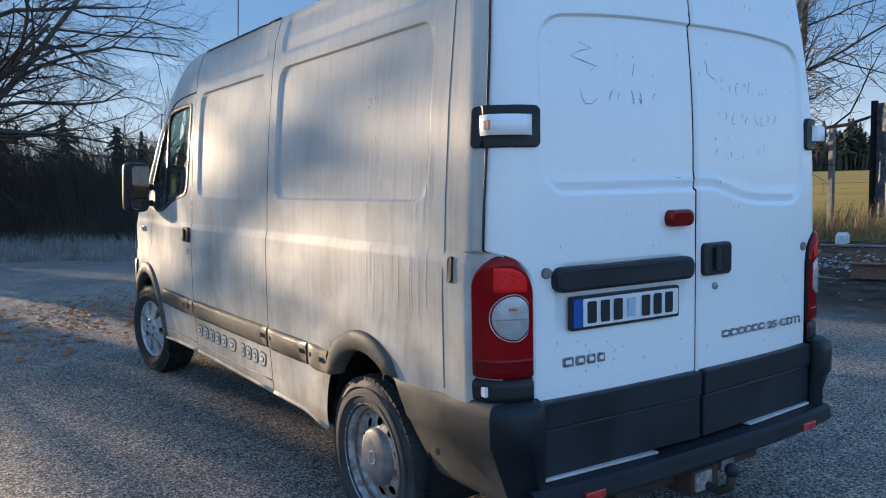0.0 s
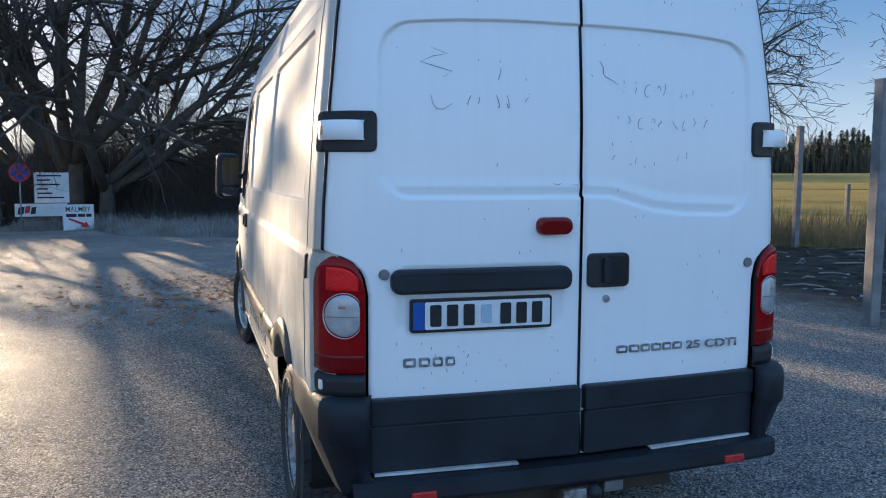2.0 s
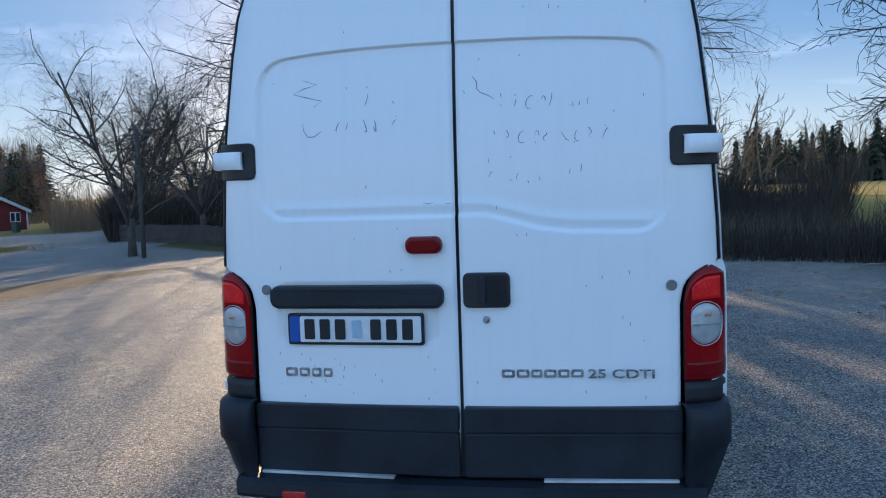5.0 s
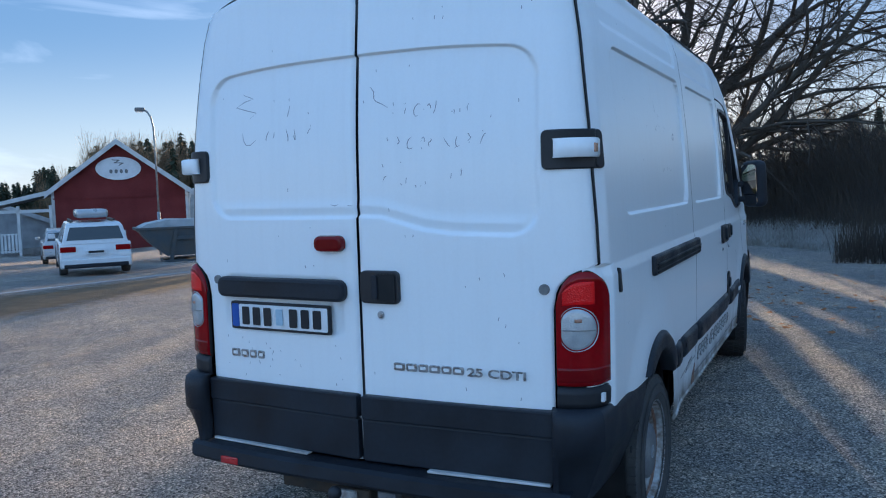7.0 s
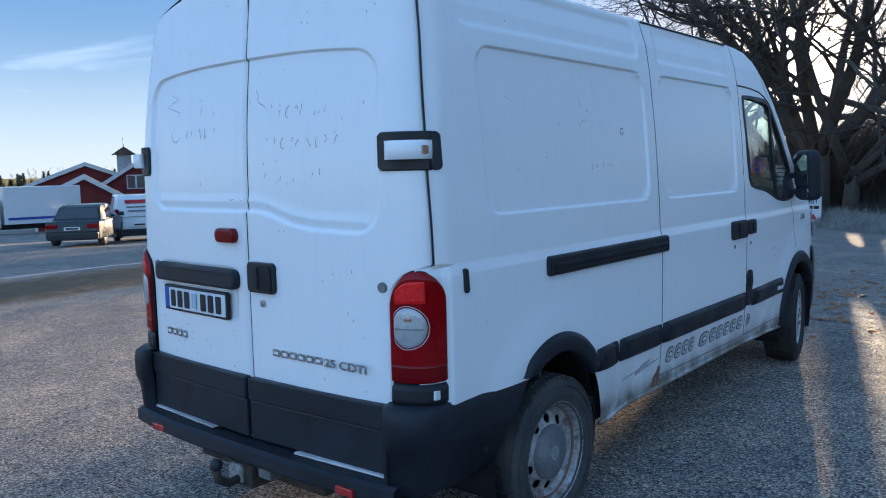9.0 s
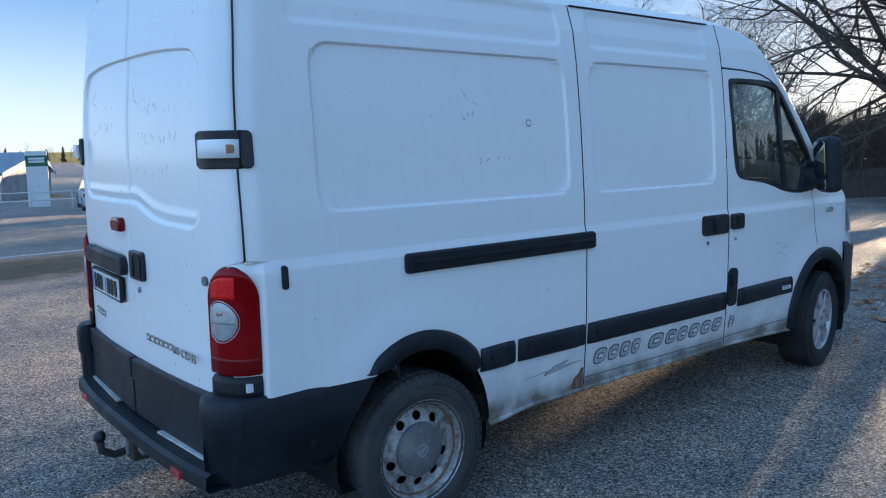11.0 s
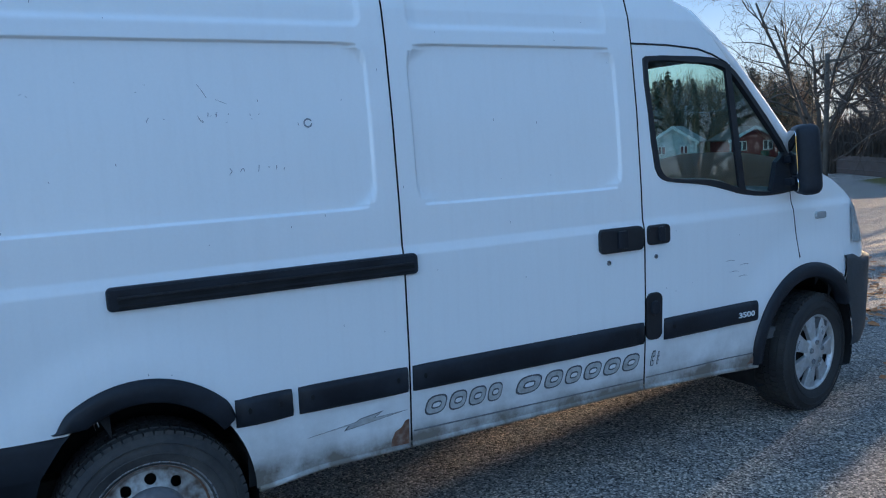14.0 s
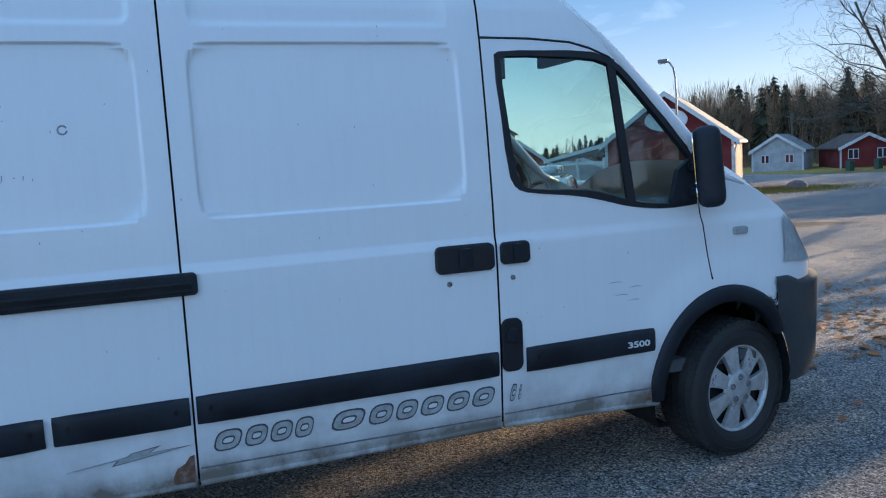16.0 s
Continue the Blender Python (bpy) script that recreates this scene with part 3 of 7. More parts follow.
        for i in range(steps):
            for j in range(5):
                q = (i * 6 + j, i * 6 + j + 1, (i + 1) * 6 + j + 1, (i + 1) * 6 + j)
                f.append(q if side > 0 else q[::-1])
        link_mesh("wheel_arch_trim", v, f, PLASTIC if side > 0 else PLASTIC_DUSTY_LIT, van)
        # the wheel well
        v, f = [], []
        for i in range(25):
            t = radians(-40 + 260 * i / 24)
            for x in (0.925, 0.55):
                v.append((side * x, cy + (a + 0.03) * math.cos(t), max(0.25, cz + (b + 0.03) * math.sin(t))))
        for i in range(24):
            f.append((2 * i, 2 * i + 1, 2 * i + 3, 2 * i + 2))
        f.append(tuple(2 * i + 1 for i in range(25)))
        link_mesh("wheel_well", v, f, DARK, van)

    # side marker near the rear corner
    part("side_marker", prism_bm(rounded(0.205, 1.135, 0.232, 1.225, 0.012), 0.012, lambda a, b, c: (side * (flank(a, b) - 0.003 + c), a, b), 0.003), INK, van)
    # door handles
    def plate(name, y0, z0, y1, z1, r, depth, mat, parent, lab="", bev=0.006, off=-0.004):
        return part(name, prism_bm(rounded(y0, z0, y1, z1, r), depth, lambda a, b, c: (side * (flank(a, b) + off + c), a, b), bev), mat, parent, lab)
    h = plate("door_handle", 3.180, 1.120, 3.318, 1.215, 0.022, 0.020, INK, front_door, "black recessed pull handle")
    plate("grip", 3.236, 1.135, 3.278, 1.205, 0.012, 0.014, PLASTIC, h, "", 0.004, 0.012)
    plate("lock", 3.224, 1.050, 3.246, 1.072, 0.0109, 0.008, CHROME, front_door, "small round metal lock", 0.002)
    plate("side_indicator", 4.435, 1.140, 4.520, 1.180, 0.015, 0.018, CLEAR_LENS, fender, "clear side repeater lamp", 0.006)
    if side > 0:
        h = plate("door_handle", 2.885, 1.105, 3.150, 1.220, 0.026, 0.020, INK, sliding, "black recessed pull handle")
        plate("grip", 2.985, 1.122, 3.045, 1.205, 0.012, 0.016, PLASTIC, h, "", 0.004, 0.012)
        plate("lock", 2.931, 1.048, 2.955, 1.072, 0.0119, 0.008, CHROME, sliding, "small round metal lock", 0.002)
        plate("door_catch", 3.168, 0.650, 3.268, 0.885, 0.035, 0.014, INK, van, "black moulded catch recess")
        plate("catch_pad", 3.190, 0.775, 3.245, 0.845, 0.024, 0.012, PLASTIC, van, "", 0.006, 0.008)
        # slide rail in three long ribs
        rail = plate("slide_rail", 0.765, 1.130, 1.945, 1.214, 0.018, 0.022, PLASTIC, van, "long black sliding door rail", 0.008)
        plate("rail_slot", 0.80, 1.155, 1.925, 1.168, 0.004, 0.004, DARK, rail, "", 0.0, 0.018)
        plate("rail_lip", 0.80, 1.172, 1.925, 1.180, 0.003, 0.008, INK, rail, "", 0.002, 0.017)
        plate("rail_slot", 0.80, 1.140, 1.925, 1.147, 0.003, 0.004, DARK, rail, "", 0.0, 0.018)
    else:
        plate("lock", 3.224, 1.040, 3.248, 1.064, 0.0119, 0.008, CHROME, front_door, "small round metal lock", 0.002)

    # outside mirror
    turn = pose(side * 1.045, 4.20, 1.480, 4, 0, -36 if side > 0 else 20)
    mir = part("door_mirror", box_bm((-0.090, -0.055, -0.185), (0.090, 0.070, 0.185), 0.058, 5, turn), PLASTIC, van, "black plastic door mirror", True)
    for z0, z1 in ((-0.075, 0.158), (-0.160, -0.085)):
        part("mirror_glass", prism_bm(rounded(-0.070, z0, 0.070, z1, 0.026), 0.004, lambda a, b, c: turn @ Vector((a, -0.054 - c, b))), MIRROR, mir)
    for z in (1.36, 1.48):
        part("mirror_arm", box_bm((min(side * 0.92, side * 1.02), 4.185, z - 0.022), (max(side * 0.92, side * 1.02), 4.245, z + 0.022), 0.015), PLASTIC, mir)

    # tail lamp that wraps the corner
    def lamp_top(u):
        u = min(1.0, max(0.0, u))
        if u < 0.5:
            return 1.228 - 0.125 * (1 - math.sqrt(1 - ((0.5 - u) / 0.5) ** 2))
        return 1.228 - 0.095 * (1 - math.sqrt(1 - (max(0.0, u - 0.62) / 0.38) ** 2))

    def lamp_pt(u, z, out):
        """u from 0 at the door to 1 on the flank."""
        knots = (-0.1, 0.0, 0.30, 0.60, 0.80, 1.0, 1.1)
        shift = half_at(z) - 0.966
        x = float(np.interp(u, knots, (0.790, 0.800, 0.855, 0.905, 0.929, 0.941, 0.943))) + shift * min(1.0, max(0.0, u))
        y = float(np.interp(u, knots, (-0.001, 0.0, 0.008, 0.034, 0.066, 0.115, 0.135)))
        nx = 0.10 + 0.90 * smooth01((u - 0.25) / 0.6)
        ny = -(1.0 - 0.95 * smooth01((u - 0.30) / 0.6))
        k = math.hypot(nx, ny)
        return (side * (x + out * nx / k), y + out * ny / k, z)

    def lamp_piece(name, u0, u1, z0, z1, mat, out, lab="", nu=14, nz=18, parent=van, arched=False):
        v, f = [], []
        for i in range(nu + 1):
            for j in range(nz + 1):
                u = lerp(u0, u1, 0.5 - 0.5 * math.cos(math.pi * i / nu))
                z = lerp(z0, lamp_top(u) + z1 - 1.230 if arched else z1, j / nz)
                o = out if 0 < i < nu and 0 < j < nz else out - 0.014
                v.append(lamp_pt(u, z, o))
        for i in range(nu):
            for j in range(nz):
                q = (i * (nz + 1) + j, (i + 1) * (nz + 1) + j, (i + 1) * (nz + 1) + j + 1, i * (nz + 1) + j + 1)
                f.append(q if side > 0 else q[::-1])
        return link_mesh(name, v, f, mat, parent, lab)

    lamp_piece("lamp_gasket", -0.035, 1.035, 0.820, 1.236, DARK, 0.006, "", 24, 20, van, True)
    tail = lamp_piece("tail_lamp", 0.0, 1.0, 0.826, 1.230, RED_LENS, 0.015, "red and clear wraparound tail lamp", 28, 34, van, True)
    lamp_piece("brake_lens", 0.12, 0.66, 1.108, 1.206, RED_BRIGHT, 0.0165, "ribbed bright red lens", 16, 10, tail, True)
    lamp_piece("fog_lens", 0.02, 0.98, 0.834, 0.900, RED_DARK, 0.0162, "", 20, 8, tail)
    v, f = [], []
    for i in range(10):
        for j in range(32):
            t = 2 * math.pi * j / 32
            g = i / 9
            v.append(lamp_pt(max(0.10, 0.37 + 0.34 * g * math.cos(t)), 1.030 + 0.078 * g * math.sin(t), 0.023 - 0.006 * g * g - (0.010 if i == 9 else 0)))
    for i in range(9):
        for j in range(32):
            q = (i * 32 + j, i * 32 + (j + 1) % 32, (i + 1) * 32 + (j + 1) % 32, (i + 1) * 32 + j)
            f.append(q if side < 0 else q[::-1])
    link_mesh("reversing_lens", v, f, CLEAR_LENS, tail, "clear round reversing lens")
    v, f = [], []
    for j in range(32):
        t = 2 * math.pi * j / 32
        for g, o in ((0.98, 0.017), (0.99, 0.020), (1.01, 0.020), (1.02, 0.015)):
            v.append(lamp_pt(max(0.10, 0.37 + 0.34 * g * math.cos(t)), 1.030 + 0.078 * g * math.sin(t), o - 0.002))
    for j in range(32):
        for k in range(3):
            n = (j + 1) % 32
            q = (j * 4 + k, n * 4 + k, n * 4 + k + 1, j * 4 + k + 1)
            f.append(q if side < 0 else q[::-1])
    link_mesh("lens_ring", v, f, CLEAR_LENS, tail)
    lamp_piece("lens_bar", 0.12, 0.64, 1.024, 1.030, CAP_GREY, 0.026, "", 10, 3, tail)
    lamp_piece("bulb", 0.34, 0.46, 1.052, 1.070, AMBER, 0.0255, "", 6, 4, tail)
    lamp_piece("lamp_base", -0.02, 1.03, 0.742, 0.822, INK, 0.014, "black plastic block under the tail lamp", 14, 6)
    part("lamp_clip", box_bm((side * 0.938 - 0.012, 0.056, 0.766), (side * 0.938 + 0.012, 0.082, 0.800), 0.004), PLATE_WHITE, van)

    # rear bumper corner, along the flank to the wheel
    v, f = [], []
    plan = [(0.794, -0.02), (0.796, -0.064), (0.82, -0.070), (0.86, -0.068), (0.90, -0.052), (0.932, -0.022), (0.954, 0.022), (0.964, 0.09), (0.967, 0.18), (0.970, 0.30), (0.970, 0.54)]
    zs = [(0.375, -0.035), (0.40, -0.008), (0.44, 0.0), (0.590, 0.0), (0.604, 0.007), (0.70, 0.007), (0.732, 0.002), (0.746, -0.010), (0.748, -0.06)]
    for px, py in plan:
        for z, o in zs:
            yy = py
            if py > 0.5:
                yy = REAR_ARCH[0] - 0.383 * math.sqrt(max(0.05, 1 - (max(0.0, z - 0.37) / 0.448) ** 2))
            ox = o if px > 0.86 else o * 0.3
            oy = -o if px < 0.95 else 0
            low = -0.085 * smooth01((0.62 - z) / 0.24) if px > 0.85 else 0
            v.append((side * (px + ox + low * 0.8), yy + oy - low * (0.3 if px < 0.95 else 0), z))
    nz = len(zs)
    wing = []
    for i in range(len(plan) - 1):
        for j in range(nz - 1):
            q = (i * nz + j, (i + 1) * nz + j, (i + 1) * nz + j + 1, i * nz + j + 1)
            (f if i < 6 else wing).append(q if side > 0 else q[::-1])
    cut = 6 * nz
    wing = [tuple(k - cut for k in q) for q in wing]
    corner = link_mesh("bumper_corner", v[:cut + nz], f, PLASTIC, van, "scuffed black plastic bumper corner")
    # the left wing gets the copy with dust and painted sunlit tone
    link_mesh("bumper_wing", v[cut:], wing, PLASTIC if side > 0 else PLASTIC_DUSTY_LIT, corner, "" if side > 0 else "dusty grey bumper flank with a sunlit tone in its colour")
    for y, z in ((0.30, 0.525), (-0.0, 0.66)):
        part("bumper_hole", prism_bm(oval(y, z, 0.012, 0.014, 12), 0.004, lambda a, b, c: (side * (0.976 + c + (0.004 if y > 0.1 else -0.045)), a, b)), DARK, corner)

    # front bumper
    fb = side_patch("front_bumper", side, lambda z: max(4.685, arch_y(z, FRONT_ARCH)), const(5.319), const(0.36), lambda y: 0.925 - 0.04 * smooth01((y - 4.76) / 0.12), 60, 26, BUMPER_GREY, van, "grey-black plastic front bumper",
                    None, -0.014, [1 - (1 - i / 60) ** 1.7 for i in range(61)])
    for w in fb.data.vertices:
        swell = smooth01((w.co.y - 4.74) / 0.30)
        w.co.y += 0.045 * swell * (1 - 0.9 * smooth01((0.46 - w.co.z) / 0.17))
        w.co.x += side * 0.006 * swell
        w.co.z += 0.085 * smooth01((0.55 - w.co.z) / 0.2) * smooth01((w.co.y - 5.06) / 0.18)
    for i in range(61):
        lip = fb.data.vertices[i * 27 + 26].co
        lip.x -= side * 0.05
        lip.y -= 0.05 * smooth01((lip.y - 4.8) / 0.2)
    part("bumper_hole", prism_bm(oval(4.90, 0.772, 0.010, 0.016, 12), 0.004, lambda a, b, c: (side * (flank(a, b) + 0.0145 + c), a, b)), DARK, fb)
    # headlamp on the corner
    v, f = [], []
    for i in range(13):
        for j in range(9):
            y = lerp(4.745, 5.10, i / 12)
            z0, z1 = lerp(0.985, 0.955, i / 12), lerp(1.215, 1.02, i / 12)
            z = lerp(z0, z1, j / 8)
            v.append((side * (flank(y, z) + 0.010), y + 0.006, z))
    for i in range(12):
        for j in range(8):
            q = (i * 9 + j, (i + 1) * 9 + j, (i + 1) * 9 + j + 1, i * 9 + j + 1)
            f.append(q if side > 0 else q[::-1])
    link_mesh("headlamp", v, f, HEADLAMP, van, "hazed clear headlamp")

# roof, windscreen and bonnet in one sweep, split where the panels meet
def top_sheet(name, y0, y1, ny, mat, label="", lift=0.0, x_lim=1.0, smooth=True):
    v, f = [], []
    nx = 28
    for i in range(ny + 1):
        for j in range(nx + 1):
            s = -1 + 2 * j / nx
            y = lerp(rear_y(0.80 * s, 2.40) + 0.010 if y0 < 1 else y0, y1, (i / ny) ** (1.6 if y0 < 1 else 1.0))
            ez, mz = edge_top(y), mid_top(y)
            ex = flank(max(y, 0.12), ez) * x_lim
            q = abs(s * x_lim)
            v.append((s * ex, y, ez + (mz - ez) * (1 - q ** 2.6) + lift))
    for i in range(ny):
        for j in range(nx):
            f.append((i * (nx + 1) + j, i * (nx + 1) + j + 1, (i + 1) * (nx + 1) + j + 1, (i + 1) * (nx + 1) + j))
    return link_mesh(name, v, f, mat, van, label, smooth)

top_sheet("roof", 0.045, 3.72, 70, PAINT)
top_sheet("windscreen_frame", 3.72, 3.80, 4, PAINT)
ws = top_sheet("windscreen", 3.80, 4.66, 20, GLASS, "sloping tinted windscreen")
ws.data.flip_normals()
ws.visible_shadow = False
top_sheet("bonnet", 4.66, 5.318, 24, PAINT)
for side in (1, -1):
    v, f = tube_data([[((side * (flank(y, edge_top(y)) - r * 0.35), y, edge_top(y) - 0.3 * r), r) for y, r in ((3.56, 0.006), (3.72, 0.016), (3.86, 0.028), (4.05, 0.034), (4.25, 0.032), (4.40, 0.020), (4.52, 0.006))]], lambda r: 10)
    link_mesh("pillar", v, f, PAINT, van)
    # gutter line and door head line
    rod("roof_gutter", [(side * (flank(y, 2.325) + 0.004), y, 2.328) for y in np.linspace(1.90, 3.08, 14)], 0.005, INK, van, "", 6)
    rod("door_head_seam", [(side * (flank(y, z) + 0.001), y, z) for y, z in ((3.165, 2.078), (3.4, 2.074), (3.60, 2.060), (3.70, 2.035), (3.80, 1.995), (3.92, 1.885), (4.20, 1.570))], 0.005, INK, van, "", 6)
rod("aerial", [(-0.55, 3.30, 2.44), (-0.555, 3.24, 2.80), (-0.56, 3.16, 3.25)], 0.0035, INK, van, "thin black roof aerial", 6)

# rear doors
door_edge = curve_of([(0.40, 0.790), (0.83, 0.790), (1.095, 0.790), (1.155, 0.801), (1.18, 0.813), (1.213, 0.846), (1.232, 0.882), (1.240, 0.912), (1.250, 0.930),
                      (1.40, 0.924), (1.75, 0.900), (2.05, 0.868), (2.20, 0.845), (2.33, 0.803), (2.42, 0.74)])
wave = curve_of([(0.0, 1.430), (0.12, 1.425), (0.30, 1.375), (0.42, 1.360), (0.75, 1.352)])


def door_skin(x, z, side):
    y = rear_y(x, z)
    a = abs(x)
    low = 1.425 if side < 0 else wave(a)
    top = 2.055 - 0.03 * (a / 0.7) ** 3
    y += 0.014 * rect_depth(a, z, -0.3, low, 0.745, top, 0.11, 0.010)
    y -= 0.020 * rect_depth(a, z, -0.3, low + 0.005, 0.72, low + 0.085, 0.02, 0.07) * 0.45
    if side < 0:
        y += 0.010 * rect_depth(x, z, -0.70, 0.945, -0.06, 1.20, 0.05, 0.03)
    return y


DOOR_ROWS = spaced(0.47, (0.93, 16), (1.08, 12), (1.26, 44), (1.335, 8), (1.54, 34), (1.98, 22), (2.075, 46), (2.08, 1), (3.08, 22))
rear_doors = {}
for side in (-1, 1):
    nx, nz = 90, len(DOOR_ROWS) - 1
    v, f = [], []
    for i in range(nx + 1):
        for j in range(nz + 1):
            s = i / nx
            z = DOOR_ROWS[j] if DOOR_ROWS[j] < 2.08 else lerp(2.08, 2.293 + 0.122 * (1 - s ** 2.6), DOOR_ROWS[j] - 2.08)
            e = door_edge(z)
            x = 0.006 * (1 - i / nx) + side * lerp(0.006, e, i / nx)
            y = door_skin(x, z, side)
            if i == nx:
                x -= side * 0.004
                y += 0.006
            if i == 0 or j == nz:
                y += 0.012
            v.append((x, y, z))
    for i in range(nx):
        for j in range(nz):
            q = (i * (nz + 1) + j, (i + 1) * (nz + 1) + j, (i + 1) * (nz + 1) + j + 1, i * (nz + 1) + j + 1)
            f.append(q if side > 0 else q[::-1])
    rear_doors[side] = link_mesh("rear_door", v, f, PAINT, van, "tall white rear door with pressed panel")

def rear_plate(name, x0, z0, x1, z1, r, depth, mat, parent, label="", bevel=0.006, off=0.0):
    return part(name, prism_bm(rounded(x0, z0, x1, z1, r), depth, lambda a, b, c: (a, rear_y(a, b) - off - c, b), bevel), mat, parent, label)

LD, RD = rear_doors[-1], rear_doors[1]
rear_plate("door_bottom_lip", -0.775, 0.466, -0.25, 0.475, 0.003, 0.036, PAINT, LD, "worn bare metal door edge", 0.0)
rear_plate("door_bottom_lip", 0.30, 0.466, 0.775, 0.475, 0.003, 0.036, PAINT, RD, "worn bare metal door edge", 0.0)
for side, parent in ((-1, LD), (1, RD)):
    a, b = sorted((0.006 + side * 0.010, side * 0.790))
    for z0, z1, d in ((0.474, 0.640, 0.030), (0.640, 0.736, 0.038)):
        rear_plate("lower_cladding", a, z0, b, z1, 0.012, d, PLASTIC, parent, "black plastic lower door cladding", 0.008, -0.004)
rear_plate("centre_seal", -0.006, 0.47, 0.016, 2.40, 0.004, 0.006, INK, van, "black rubber seal between the doors", 0.0, -0.010)
# handle bar over the plate
rear_plate("plate_grip", -0.712, 1.098, -0.046, 1.184, 0.034, 0.034, PLASTIC, LD, "long black moulded grip over the plate", 0.014)
h = rear_plate("door_handle", 0.024, 1.098, 0.194, 1.225, 0.022, 0.018, INK, RD, "square black pull handle")
rear_plate("grip", 0.100, 1.108, 0.182, 1.214, 0.014, 0.008, DARK, h, "", 0.0, 0.016)
rear_plate("grip", 0.080, 1.115, 0.108, 1.208, 0.010, 0.018, PLASTIC, h, "", 0.005, 0.014)
rear_plate("lock", 0.093, 1.040, 0.119, 1.068, 0.0129, 0.010, CHROME, RD, "small round metal lock", 0.003)
for x, parent in ((-0.733, LD), (0.757, RD)):
    rear_plate("rubber_plug", x - 0.019, 1.148, x + 0.019, 1.186, 0.0185, 0.010, CAP_GREY, parent, "", 0.004)
rear_plate("high_brake_lamp", -0.182, 1.296, -0.046, 1.360, 0.028, 0.030, RED_DARK, LD, "oblong red high-level brake lamp", 0.014)
# hinges: black cup and white knuckle
for side, parent in ((-1, LD), (1, RD)):
    v, f = [], []
    xs = spaced(0.755, (0.779, 5), (0.90, 8), (0.921, 5))
    for x in xs:
        k = max(0.0, 0.779 - x) / 0.024
        r = 0.024 * (1 - math.sqrt(max(0.0, 1 - k * k)))
        y = rear_y(x, 1.655)
        for z, d in ((1.585 + r, -0.006), (1.585 + r, 0.010), (1.590 + r, 0.015), (1.717 - r, 0.015), (1.722 - r, 0.010), (1.722 - r, -0.006)):
            v.append((side * (x + 0.25 * max(0.0, d) * smooth01((x - 0.86) / 0.06)), y - (d if x > 0.756 else min(d, 0.006)), z))
    for i in range(len(xs) - 1):
        for j in range(5):
            q = (i * 6 + j, (i + 1) * 6 + j, (i + 1) * 6 + j + 1, i * 6 + j + 1)
            f.append(q if side > 0 else q[::-1])
    f += [tuple(range(6))[::side], tuple((len(xs) - 1) * 6 + j for j in range(6))[::-side]]
    cup = link_mesh("hinge", v, f, INK, parent, "black hinge cup with white knuckle", False)
    v, f = [], []
    prof = [(0.803, -0.004), (0.807, -0.024), (0.84, -0.027), (0.875, -0.020), (0.913, 0.000), (0.938, 0.032), (0.943, 0.075), (0.932, 0.080)]
    zs = [(1.624, -0.010), (1.630, 0.0), (1.684, 0.0), (1.690, -0.010)]
    for x, y in prof:
        for z, o in zs:
            v.append((side * (x + o * 0.6), y - o * 0.5, z))
    for i in range(len(prof) - 1):
        for j in range(3):
            q = (i * 4 + j, (i + 1) * 4 + j, (i + 1) * 4 + j + 1, i * 4 + j + 1)
            f.append(q if side > 0 else q[::-1])
    f.append((0, 1, 2, 3))
    link_mesh("hinge_knuckle", v, f, PAINT, cup, "white painted hinge knuckle")
    part("hinge_bolt", box_bm((side * 0.934 - 0.007, 0.028, 1.640), (side * 0.934 + 0.007, 0.066, 1.672), 0.004), AMBER, cup)
    part("hinge_seat", prism_bm(rounded(0.088, 1.585, 0.132, 1.722, 0.02), 0.018, lambda a, b, c: (side * (flank(a, b) - 0.006 + c), a, b), 0.005), INK, van)

    seam = [(side * (half_at(min(z, 2.33)) - 0.0215), corner_y(z) - 0.001, z) for z in np.linspace(1.252, 2.29, 24)]
    rod("door_seal", seam, 0.0042, INK, van, "", 6)

# number plate: frame, field, blue end and bars for the characters
frame_ob = rear_plate("number_plate", -0.646, 0.962, -0.122, 1.080, 0.010, 0.016, INK, LD, "white number plate in a black frame", 0.004, 0.004)
rear_plate("plate_field", -0.596, 0.974, -0.132, 1.070, 0.006, 0.004, PLATE_WHITE, frame_ob, "", 0.0, 0.019)
rear_plate("plate_band", -0.637, 0.974, -0.598, 1.070, 0.006, 0.004, PLATE_BLUE, frame_ob, "", 0.0, 0.019)
for i in range(3):
    rear_plate("character_bar", -0.578 + 0.060 * i, 0.984, -0.578 + 0.060 * i + 0.040, 1.060, 0.006, 0.002, INK, frame_ob, "", 0.0, 0.0225)
    rear_plate("character_bar", -0.322 + 0.060 * i, 0.984, -0.322 + 0.060 * i + 0.040, 1.060, 0.006, 0.002, INK, frame_ob, "", 0.0, 0.0225)
rear_plate("plate_tag", -0.392, 0.990, -0.356, 1.056, 0.004, 0.002, PLATE_TAG, frame_ob, "", 0.0, 0.0225)

# chrome maker's and model marks as plain shapes
def badge_shapes(x, z, widths, height, gap, parent):
    for w in widths:
        bar = rear_plate("badge_bar", x, z, x + w, z + height, 0.007, 0.005, CHROME, parent, "", 0.0015, 0.0)
        rear_plate("badge_core", x + w * 0.22, z + height * 0.30, x + w * 0.78, z + height * 0.70, 0.004, 0.001, PAINT, bar, "", 0.0, 0.0055)
        x += w + gap

badge_shapes(-0.668, 0.838, [0.046, 0.040, 0.036, 0.034], 0.034, 0.010, LD)
badge_shapes(0.155, 0.842, [0.048, 0.046, 0.040, 0.044, 0.040, 0.044], 0.030, 0.006, RD)


